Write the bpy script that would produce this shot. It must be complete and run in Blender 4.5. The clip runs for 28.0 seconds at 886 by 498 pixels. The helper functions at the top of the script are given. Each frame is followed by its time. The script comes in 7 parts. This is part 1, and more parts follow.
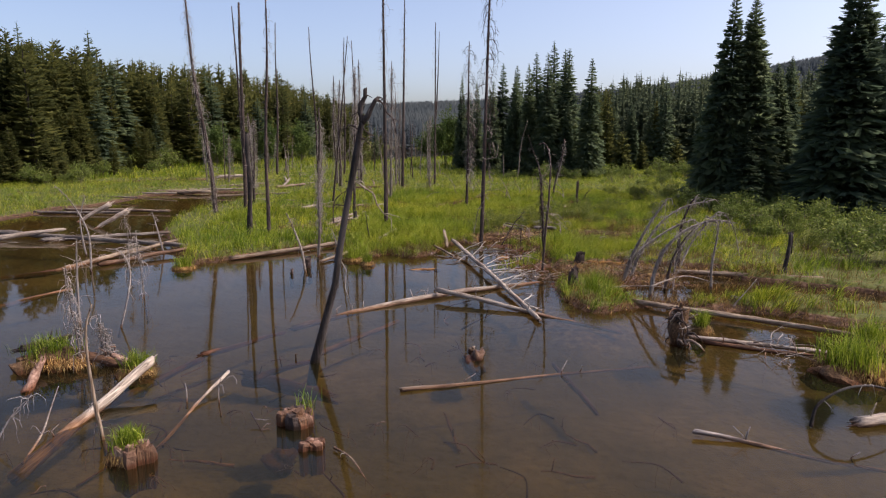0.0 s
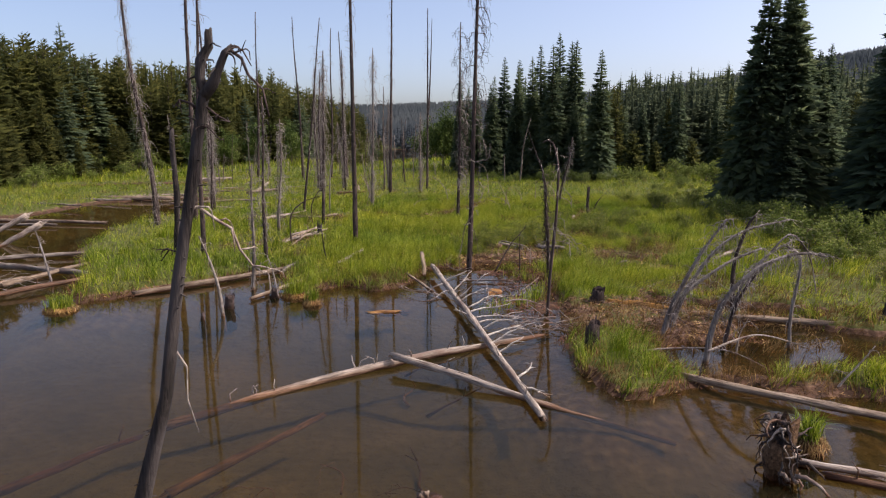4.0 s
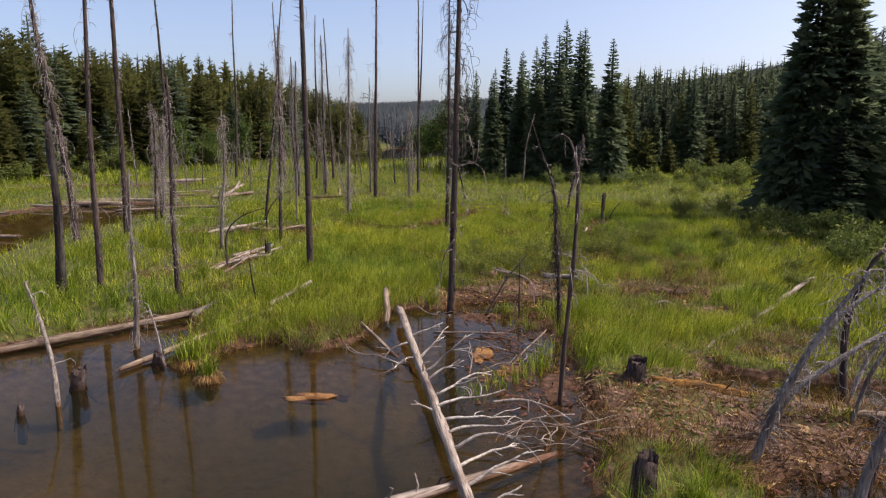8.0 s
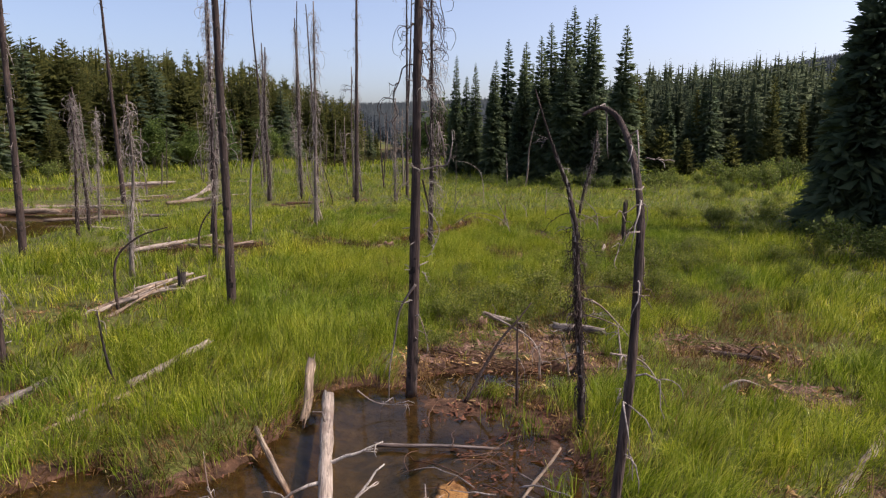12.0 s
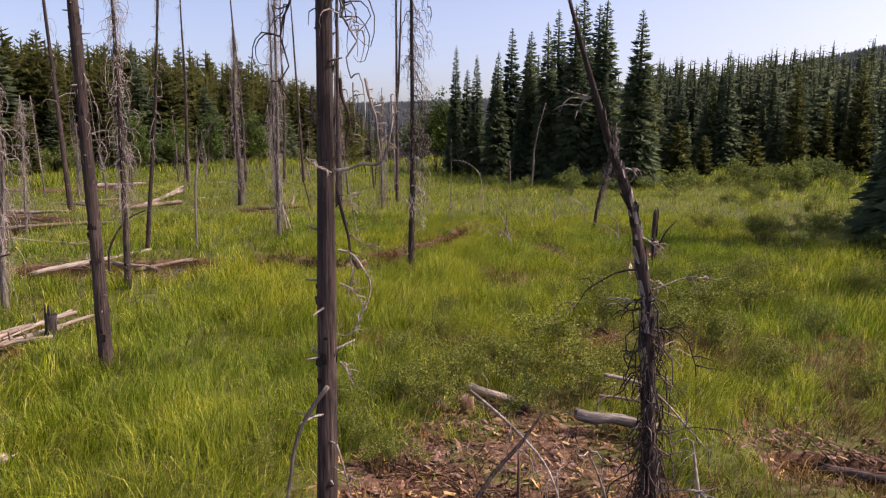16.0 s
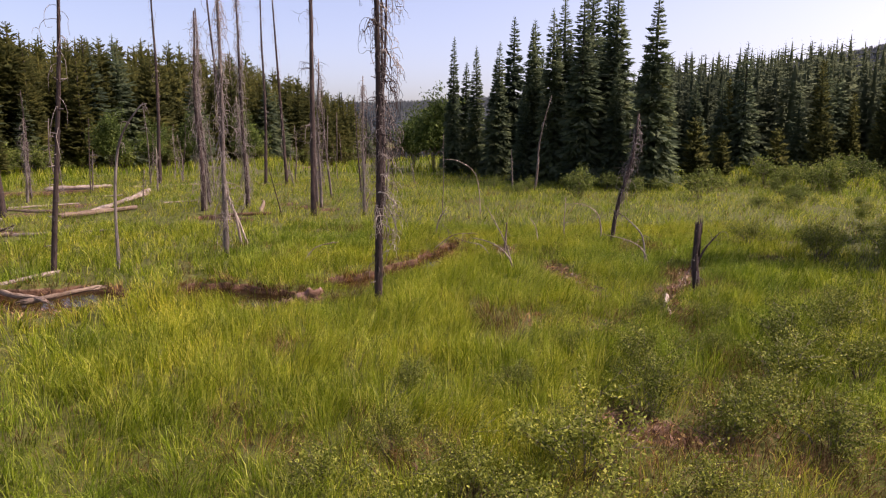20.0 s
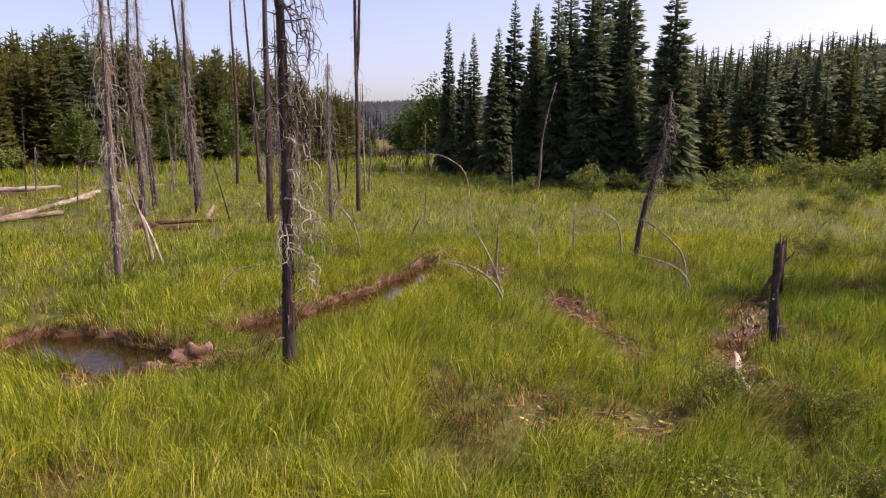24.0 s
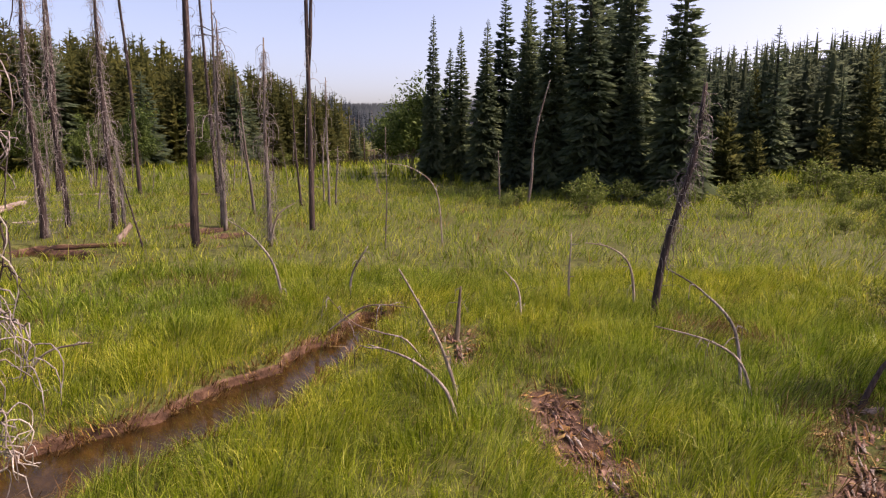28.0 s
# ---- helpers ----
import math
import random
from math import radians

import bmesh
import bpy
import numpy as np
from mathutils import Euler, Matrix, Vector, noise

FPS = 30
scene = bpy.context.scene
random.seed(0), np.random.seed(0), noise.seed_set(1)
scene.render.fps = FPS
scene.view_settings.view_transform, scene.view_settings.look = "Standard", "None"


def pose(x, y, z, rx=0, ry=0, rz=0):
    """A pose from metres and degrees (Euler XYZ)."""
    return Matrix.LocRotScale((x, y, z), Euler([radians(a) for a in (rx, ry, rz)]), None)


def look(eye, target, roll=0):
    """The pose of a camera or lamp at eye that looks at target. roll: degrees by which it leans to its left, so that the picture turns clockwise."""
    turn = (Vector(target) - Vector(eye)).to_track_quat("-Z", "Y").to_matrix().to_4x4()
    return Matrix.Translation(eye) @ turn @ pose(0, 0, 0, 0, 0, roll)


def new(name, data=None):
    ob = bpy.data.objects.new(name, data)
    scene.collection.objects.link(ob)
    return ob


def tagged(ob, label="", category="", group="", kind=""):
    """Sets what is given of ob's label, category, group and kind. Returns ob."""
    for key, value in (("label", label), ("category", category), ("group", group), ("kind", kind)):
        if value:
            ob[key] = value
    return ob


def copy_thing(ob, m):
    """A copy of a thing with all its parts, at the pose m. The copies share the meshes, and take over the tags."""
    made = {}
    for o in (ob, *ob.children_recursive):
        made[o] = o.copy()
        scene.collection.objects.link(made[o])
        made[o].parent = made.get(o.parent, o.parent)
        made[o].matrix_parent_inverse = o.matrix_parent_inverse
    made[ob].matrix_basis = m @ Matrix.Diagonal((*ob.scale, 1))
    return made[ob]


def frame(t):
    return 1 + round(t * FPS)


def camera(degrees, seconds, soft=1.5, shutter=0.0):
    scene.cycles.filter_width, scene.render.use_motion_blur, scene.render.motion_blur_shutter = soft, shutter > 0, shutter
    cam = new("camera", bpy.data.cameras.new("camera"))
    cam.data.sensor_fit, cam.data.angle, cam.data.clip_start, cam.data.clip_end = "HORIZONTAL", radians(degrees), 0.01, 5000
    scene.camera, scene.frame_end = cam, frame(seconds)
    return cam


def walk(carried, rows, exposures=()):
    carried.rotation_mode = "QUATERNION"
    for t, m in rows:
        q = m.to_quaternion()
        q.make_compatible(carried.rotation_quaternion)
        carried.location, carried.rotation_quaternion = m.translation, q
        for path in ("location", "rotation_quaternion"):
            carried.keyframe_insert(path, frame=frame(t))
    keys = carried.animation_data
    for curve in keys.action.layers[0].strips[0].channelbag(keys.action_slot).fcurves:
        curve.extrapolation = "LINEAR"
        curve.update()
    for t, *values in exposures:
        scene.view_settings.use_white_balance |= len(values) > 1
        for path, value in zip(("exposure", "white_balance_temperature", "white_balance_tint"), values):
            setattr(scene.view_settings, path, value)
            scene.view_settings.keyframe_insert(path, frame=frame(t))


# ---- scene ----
cam = camera(68.0, 28.0, soft=1.2)
EXPOSURE = 0.4
PATH = [
    (0.0, 0.000, -0.000, 3.576, 80.20, -0.28, 0.05),
    (0.5, 0.098, 0.621, 3.548, 80.21, -0.26, 0.10),
    (1.0, 0.204, 1.225, 3.518, 80.21, -0.24, 0.15),
    (1.5, 0.305, 1.817, 3.492, 80.21, -0.23, 0.19),
    (2.0, 0.398, 2.412, 3.474, 80.25, -0.23, 0.25),
    (2.5, 0.481, 3.011, 3.469, 80.24, -0.24, 0.32),
    (3.0, 0.563, 3.594, 3.467, 80.28, -0.24, 0.37),
    (3.5, 0.637, 4.163, 3.464, 80.30, -0.25, 0.41),
    (5.5, 0.879, 6.499, 3.406, 80.26, -0.20, 0.50),
    (6.0, 0.952, 7.065, 3.406, 80.27, -0.20, 0.53),
    (6.5, 1.036, 7.638, 3.403, 80.22, -0.22, 0.58),
    (7.0, 1.128, 8.207, 3.396, 80.21, -0.26, 0.62),
    (7.5, 1.204, 8.772, 3.385, 80.19, -0.30, 0.68),
    (8.0, 1.267, 9.347, 3.375, 80.18, -0.30, 0.75),
    (8.5, 1.326, 9.959, 3.385, 80.17, -0.35, 0.80),
    (9.0, 1.393, 10.545, 3.386, 80.18, -0.36, 0.85),
    (9.5, 1.468, 11.115, 3.361, 80.11, -0.30, 0.89),
    (10.0, 1.537, 11.697, 3.330, 80.13, -0.29, 0.93),
    (10.5, 1.615, 12.267, 3.298, 80.18, -0.28, 0.96),
    (11.0, 1.684, 12.795, 3.262, 80.20, -0.25, 1.01),
    (11.5, 1.742, 13.309, 3.234, 80.20, -0.27, 1.07),
    (12.0, 1.803, 13.831, 3.216, 80.22, -0.25, 1.11),
    (12.5, 1.858, 14.362, 3.210, 80.18, -0.32, 1.14),
    (14.5, 2.077, 16.269, 3.123, 80.18, -0.23, 1.31),
    (15.0, 2.114, 16.683, 3.092, 80.21, -0.24, 1.38),
    (15.5, 2.142, 17.118, 3.067, 80.21, -0.23, 1.44),
    (16.0, 2.171, 17.560, 3.041, 80.20, -0.21, 1.50),
    (16.5, 2.218, 18.022, 3.013, 80.17, -0.16, 1.53),
    (17.0, 2.262, 18.451, 2.990, 80.18, -0.13, 1.58),
    (17.5, 2.298, 18.879, 2.964, 80.19, -0.14, 1.62),
    (18.0, 2.325, 19.308, 2.945, 80.16, -0.17, 1.66),
    (18.5, 2.360, 19.751, 2.930, 80.17, -0.11, 1.69),
    (19.0, 2.409, 20.163, 2.911, 80.20, -0.09, 1.71),
    (19.5, 2.460, 20.581, 2.900, 80.19, -0.08, 1.77),
    (20.0, 2.510, 21.011, 2.893, 80.18, -0.07, 1.80),
    (20.5, 2.567, 21.451, 2.884, 80.15, -0.07, 1.82),
    (21.0, 2.616, 21.885, 2.873, 80.19, -0.09, 1.87),
    (21.5, 2.668, 22.338, 2.853, 80.23, -0.10, 1.93),
    (23.5, 2.914, 24.400, 2.667, 80.18, 0.09, 2.12),
    (24.0, 2.996, 24.921, 2.622, 80.16, 0.09, 2.13),
    (24.5, 3.068, 25.432, 2.599, 80.18, 0.08, 2.14),
    (25.0, 3.143, 25.950, 2.600, 80.21, 0.05, 2.06),
    (25.5, 3.211, 26.445, 2.619, 80.25, 0.04, 1.93),
    (26.0, 3.277, 26.914, 2.646, 80.29, 0.01, 1.85),
    (26.5, 3.351, 27.352, 2.667, 80.30, -0.01, 1.80),
    (27.0, 3.431, 27.780, 2.674, 80.30, -0.06, 1.80),
    (27.5, 3.507, 28.188, 2.676, 80.35, -0.10, 1.81),
    (28.0, 3.584, 28.593, 2.682, 80.37, -0.11, 1.84),
]
walk(cam, [(t, pose(*row)) for t, *row in PATH], [(0.0, EXPOSURE - 0.15, 6700, 16), (11.0, EXPOSURE - 0.13, 6700, 16), (15.0, EXPOSURE - 0.06, 6950, 23), (18.0, EXPOSURE + 0.02, 7100, 28), (24.0, EXPOSURE + 0.12, 7250, 30), (28.0, EXPOSURE + 0.12, 7250, 30)])

# ---- light ----
SUN_AT = Vector((0.64, 0.0, 0.76)).normalized()
world = bpy.data.worlds.new("sky")
scene.world = world
world.use_nodes = True
wn, wl = world.node_tree.nodes, world.node_tree.links
sky = wn.new("ShaderNodeTexSky")
sky.sky_type, sky.sun_disc = "NISHITA", False
sky.sun_elevation = math.asin(SUN_AT.z)
sky.sun_rotation = math.atan2(SUN_AT.x, SUN_AT.y)
sky.altitude, sky.air_density, sky.dust_density, sky.ozone_density = 1200, 0.75, 8.4, 0.6
wl.new(sky.outputs[0], wn["Background"].inputs[0])
wn["Background"].inputs[1].default_value = 0.205
lamp = bpy.data.lights.new("sun", "SUN")
lamp.energy, lamp.angle, lamp.color = 4.25, radians(0.6), (1.0, 0.94, 0.84)
new("sun", lamp).matrix_world = look(SUN_AT * 50, (0, 0, 0))


# ---- materials ----
def material(name, rough=0.8, spec=0.3):
    m = bpy.data.materials.new(name)
    m.use_nodes = True
    b = m.node_tree.nodes["Principled BSDF"]
    b.inputs["Roughness"].default_value = rough
    b.inputs["Specular IOR Level"].default_value = spec
    return m, m.node_tree.nodes, m.node_tree.links, b


def ramp(nodes, links, source, stops):
    r = nodes.new("ShaderNodeValToRGB")
    el = r.color_ramp.elements
    while len(el) < len(stops):
        el.new(0.5)
    for e, (p, c) in zip(el, stops):
        e.position, e.color = p, (*c, 1)
    links.new(source, r.inputs[0])
    return r.outputs[0]


def texture(nodes, links, scale, detail=4.0, stretch=(1, 1, 1), where="Object", rough=0.55):
    co = nodes.new("ShaderNodeTexCoord")
    mp = nodes.new("ShaderNodeMapping")
    mp.inputs["Scale"].default_value = stretch
    links.new(co.outputs[where], mp.inputs[0])
    n = nodes.new("ShaderNodeTexNoise")
    n.inputs["Scale"].default_value, n.inputs["Detail"].default_value = scale, detail
    n.inputs["Roughness"].default_value = rough
    links.new(mp.outputs[0], n.inputs[0])
    return n.outputs[0]


def mix(nodes, links, fac, a, b, how="MIX"):
    n = nodes.new("ShaderNodeMix")
    n.data_type, n.blend_type = "RGBA", how
    for value, socket in ((fac, n.inputs[0]), (a, n.inputs[6]), (b, n.inputs[7])):
        if hasattr(value, "links"):
            links.new(value, socket)
        else:
            socket.default_value = value if isinstance(value, float) else (*value, 1)
    return n.outputs[2]


def bump(nodes, links, b, height, strength, distance):
    n = nodes.new("ShaderNodeBump")
    n.inputs["Strength"].default_value, n.inputs["Distance"].default_value = strength, distance
    links.new(height, n.inputs["Height"])
    links.new(n.outputs[0], b.inputs["Normal"])


def wood(name, dark, mid, pale, rough=0.85, grain=(14, 14, 1.2), spots=0.0, cracks=0.75, patches=None):
    """Weathered wood or bark: long grain, blotches, and a tone of its own for each piece."""
    m, n, l, b = material(name, rough, 0.25)
    g = texture(n, l, 3.0, 6, grain)
    col = ramp(n, l, g, [(0.25, dark), (0.5, mid), (0.78, pale)])
    blot = texture(n, l, 2.2, 5)
    tone = ramp(n, l, blot, [(0.3, (0.55, 0.52, 0.5)), (0.65, (1.1, 1.08, 1.05))])
    col = mix(n, l, 0.8, col, tone, "MULTIPLY")
    info = n.new("ShaderNodeObjectInfo")
    own = ramp(n, l, info.outputs["Random"], [(0.0, (0.75, 0.73, 0.72)), (1.0, (1.12, 1.1, 1.08))])
    col = mix(n, l, 1.0, col, own, "MULTIPLY")
    split = texture(n, l, 3.0, 4, (grain[0] * 1.7, grain[1] * 1.7, grain[2] * 0.8))
    col = mix(n, l, cracks, col, ramp(n, l, split, [(0.36, (0.16, 0.15, 0.15)), (0.45, (1, 1, 1))]), "MULTIPLY")
    if patches:
        left = texture(n, l, 2.6, 6, (1, 1, 0.35))
        col = mix(n, l, ramp(n, l, left, [(0.48, (0, 0, 0)), (0.58, (0.9, 0.9, 0.9))]), col, patches)
    # wood soaked at the waterline turns red-brown
    geo, sep = n.new("ShaderNodeNewGeometry"), n.new("ShaderNodeSeparateXYZ")
    l.new(geo.outputs["Position"], sep.inputs[0])
    dry = n.new("ShaderNodeMapRange")
    dry.inputs[1].default_value, dry.inputs[2].default_value = 0.03, 0.085
    l.new(sep.outputs[2], dry.inputs[0])
    col = mix(n, l, dry.outputs[0], mix(n, l, 1.0, col, (0.62, 0.42, 0.30), "MULTIPLY"), col)
    if spots:
        sp = texture(n, l, 20.0, 3, (1, 1, 0.5))
        f = ramp(n, l, sp, [(0.66, (0, 0, 0)), (0.72, (1, 1, 1))])
        col = mix(n, l, f, col, tuple(min(1, 1.7 * c + 0.08) for c in pale))
    l.new(col, b.inputs["Base Color"])
    bump(n, l, b, split, 0.8, 0.015)
    return m


def leafy(name, dark, mid, pale, thin=0.35, rough=0.6, patch=0.25, patch_cols=((0.7, 0.72, 0.7), (1.2, 1.15, 1.0)), gloss=0.08):
    """Leaves, needles and blades: a tone for each island and broad patches, with some light passing through."""
    m, n, l, b = material(name, rough, gloss)
    geo = n.new("ShaderNodeNewGeometry")
    col = ramp(n, l, geo.outputs["Random Per Island"], [(0.0, dark), (0.5, mid), (0.82, tuple(0.5 * (a + b) for a, b in zip(mid, pale))), (1.0, pale)])
    broad = texture(n, l, patch, 3, where="Object")
    if patch > 0.2:
        spots = texture(n, l, patch * 6, 4, where="Object")
        col = mix(n, l, 0.8, col, ramp(n, l, spots, [(0.32, (0.55, 0.6, 0.55)), (0.5, (0.95, 0.98, 0.95)), (0.7, (1.3, 1.15, 1.0))]), "MULTIPLY")
    col = mix(n, l, 1.0, col, ramp(n, l, broad, [(0.35, patch_cols[0]), (0.65, patch_cols[1])]), "MULTIPLY")
    info = n.new("ShaderNodeObjectInfo")
    col = mix(n, l, 1.0, col, ramp(n, l, info.outputs["Random"], [(0.0, (0.8, 0.82, 0.85)), (1.0, (1.15, 1.1, 1.0))]), "MULTIPLY")
    l.new(col, b.inputs["Base Color"])
    tr = n.new("ShaderNodeBsdfTranslucent")
    l.new(col, tr.inputs[0])
    ms = n.new("ShaderNodeMixShader")
    ms.inputs[0].default_value = thin
    l.new(b.outputs[0], ms.inputs[1])
    l.new(tr.outputs[0], ms.inputs[2])
    l.new(ms.outputs[0], n["Material Output"].inputs[0])
    return m


GREY_WOOD = wood("weathered_grey_wood", (0.08, 0.068, 0.062), (0.20, 0.173, 0.155), (0.42, 0.375, 0.34), patches=(0.09, 0.065, 0.055))
DARK_BARK = wood("dark_dead_bark", (0.028, 0.019, 0.018), (0.074, 0.052, 0.048), (0.165, 0.125, 0.115), patches=(0.034, 0.024, 0.022))
CHARRED = wood("charred_wood", (0.013, 0.011, 0.011), (0.032, 0.026, 0.025), (0.085, 0.07, 0.066), patches=(0.07, 0.058, 0.055))
PALE_WOOD = wood("bleached_bare_wood", (0.17, 0.135, 0.115), (0.36, 0.305, 0.265), (0.58, 0.52, 0.46), patches=(0.15, 0.10, 0.08))
BLEACHED = wood("sun_bleached_limb_wood", (0.26, 0.23, 0.205), (0.50, 0.455, 0.41), (0.72, 0.67, 0.61), patches=(0.12, 0.09, 0.08))
TAN_LOG = wood("tan_fallen_log_wood", (0.10, 0.075, 0.055), (0.25, 0.19, 0.145), (0.46, 0.38, 0.30), patches=(0.11, 0.07, 0.048))
RED_LOG = wood("wet_red_brown_wood", (0.05, 0.028, 0.018), (0.13, 0.068, 0.04), (0.24, 0.14, 0.085), rough=0.55)
TWIG = wood("grey_twig_wood", (0.12, 0.10, 0.098), (0.27, 0.24, 0.232), (0.52, 0.48, 0.46))
MOSSY = wood("mossy_orange_log_wood", (0.07, 0.038, 0.018), (0.24, 0.115, 0.02), (0.33, 0.21, 0.09), 0.95, (8, 8, 4), patches=(0.10, 0.066, 0.045))
LIVE_BARK = wood("spruce_bark", (0.02, 0.017, 0.014), (0.05, 0.042, 0.034), (0.10, 0.085, 0.07))
ROTTEN = wood("rotten_pinkish_wood", (0.10, 0.05, 0.038), (0.27, 0.165, 0.13), (0.50, 0.36, 0.30), 0.95, (7, 7, 3), patches=(0.10, 0.055, 0.035))
# natural blue-green of spruce, with extra blue in the colour for hazy air
SPRUCE = leafy("spruce_needles", (0.100, 0.136, 0.106), (0.120, 0.160, 0.108), (0.138, 0.178, 0.106), 0.6, 0.95, gloss=0.0)
PINE = leafy("pine_needles", (0.086, 0.098, 0.046), (0.106, 0.116, 0.046), (0.126, 0.130, 0.046), 0.6, 0.9, gloss=0.0)
# the haze of distance is tinted into these two needle colours as blue
FAR_NEEDLES = leafy("haze_tinted_far_needles", (0.080, 0.106, 0.080), (0.090, 0.117, 0.085), (0.099, 0.126, 0.086), 0.6, 0.9, patch=0.03, gloss=0.0)
HILL_NEEDLES = leafy("haze_tinted_hill_needles", (0.084, 0.104, 0.134), (0.090, 0.110, 0.141), (0.096, 0.116, 0.147), 0.5, 1.0, patch=0.01)
BLADES = leafy("sedge_blades", (0.050, 0.078, 0.006), (0.228, 0.288, 0.013), (0.60, 0.56, 0.13), 0.45, 0.4, 0.22, ((0.66, 0.82, 0.72), (1.10, 1.08, 0.92)), 0.2)
THATCH = leafy("dead_sedge", (0.075, 0.038, 0.018), (0.17, 0.10, 0.045), (0.36, 0.25, 0.12), 0.2, 0.8, 0.6)
WILLOW = leafy("willow_leaves", (0.082, 0.108, 0.02), (0.160, 0.195, 0.03), (0.38, 0.40, 0.10), 0.28, 0.5, 0.5, gloss=0.13)
POPLAR = leafy("poplar_leaves", (0.05, 0.085, 0.025), (0.09, 0.135, 0.04), (0.15, 0.20, 0.06), 0.3, 0.5, 0.3)
MAT = wood("pale_floating_mat", (0.28, 0.20, 0.09), (0.46, 0.36, 0.18), (0.60, 0.49, 0.27), 0.95, (12, 12, 12), patches=(0.16, 0.09, 0.04))
STRAW_CHIPS = leafy("tan_sedge_scraps", (0.14, 0.075, 0.04), (0.30, 0.19, 0.10), (0.52, 0.38, 0.22), 0.15, 0.85, 0.6)
SAPLING = wood("bleached_sapling_bark", (0.10, 0.085, 0.08), (0.27, 0.24, 0.225), (0.52, 0.48, 0.44), patches=(0.075, 0.058, 0.052))
BUSH = leafy("bright_bush_leaves", (0.085, 0.118, 0.03), (0.15, 0.195, 0.05), (0.27, 0.31, 0.10), 0.35, 0.6, 0.3)


def ground_material():
    m, n, l, b = material("meadow_and_mud", 0.9, 0.2)
    geo = n.new("ShaderNodeNewGeometry")
    sep = n.new("ShaderNodeSeparateXYZ")
    l.new(geo.outputs["Position"], sep.inputs[0])
    big, fine = texture(n, l, 0.35, 5), texture(n, l, 7.0, 6)
    soil = ramp(n, l, fine, [(0.3, (0.026, 0.014, 0.009)), (0.55, (0.075, 0.038, 0.022)), (0.8, (0.18, 0.105, 0.07))])
    dry_soil = ramp(n, l, fine, [(0.3, (0.045, 0.025, 0.016)), (0.55, (0.125, 0.072, 0.048)), (0.8, (0.29, 0.195, 0.145))])
    grass = ramp(n, l, fine, [(0.3, (0.03, 0.026, 0.008)), (0.5, (0.07, 0.08, 0.016)), (0.65, (0.10, 0.095, 0.028)), (0.8, (0.17, 0.12, 0.06))])
    silt = ramp(n, l, big, [(0.3, (0.056, 0.046, 0.024)), (0.5, (0.094, 0.075, 0.038)), (0.7, (0.150, 0.114, 0.058))])
    leafbits = texture(n, l, 22.0, 3)
    silt = mix(n, l, ramp(n, l, leafbits, [(0.60, (0, 0, 0)), (0.68, (0.8, 0.8, 0.8))]), silt, (0.035, 0.022, 0.012))
    shallow = ramp(n, l, fine, [(0.3, (0.040, 0.024, 0.012)), (0.5, (0.088, 0.056, 0.028)), (0.72, (0.165, 0.112, 0.056))])
    silt = mix(n, l, 0.6, silt, ramp(n, l, fine, [(0.3, (0.6, 0.58, 0.55)), (0.7, (1.15, 1.1, 1.05))]), "MULTIPLY")
    def over(lo, hi):
        r = n.new("ShaderNodeMapRange")
        r.inputs[1].default_value, r.inputs[2].default_value = lo, hi
        l.new(sep.outputs[2], r.inputs[0])
        return r.outputs[0]
    silt = mix(n, l, over(-0.45, -0.15), silt, shallow)
    col = mix(n, l, over(-0.10, 0.0), silt, soil)
    col = mix(n, l, over(0.066, 0.076), col, dry_soil)
    col = mix(n, l, over(0.088, 0.105), col, grass)
    l.new(col, b.inputs["Base Color"])
    bump(n, l, b, fine, 1.0, 0.06)
    return m


def water_material():
    m, n, l, b = material("murky_pond_water", 0.04)
    n.remove(b)
    wave = texture(n, l, 1.6, 3, (1, 0.6, 1))
    bm = n.new("ShaderNodeBump")
    bm.inputs["Strength"].default_value, bm.inputs["Distance"].default_value = 0.03, 0.02
    l.new(wave, bm.inputs["Height"])
    gl = n.new("ShaderNodeBsdfGlossy")
    gl.inputs["Roughness"].default_value = 0.03
    l.new(bm.outputs[0], gl.inputs["Normal"])
    tr = n.new("ShaderNodeBsdfTransparent")
    tr.inputs[0].default_value = (0.68, 0.58, 0.34, 1)
    df = n.new("ShaderNodeBsdfDiffuse")
    df.inputs[0].default_value = (0.044, 0.042, 0.022, 1)
    body = n.new("ShaderNodeMixShader")
    body.inputs[0].default_value = 0.16
    l.new(tr.outputs[0], body.inputs[1])
    l.new(df.outputs[0], body.inputs[2])
    fr = n.new("ShaderNodeFresnel")
    fr.inputs[0].default_value = 1.29
    l.new(bm.outputs[0], fr.inputs["Normal"])
    top = n.new("ShaderNodeMixShader")
    l.new(fr.outputs[0], top.inputs[0])
    l.new(body.outputs[0], top.inputs[1])
    l.new(gl.outputs[0], top.inputs[2])
    l.new(top.outputs[0], n["Material Output"].inputs[0])
    return m


GROUND, WATER = ground_material(), water_material()


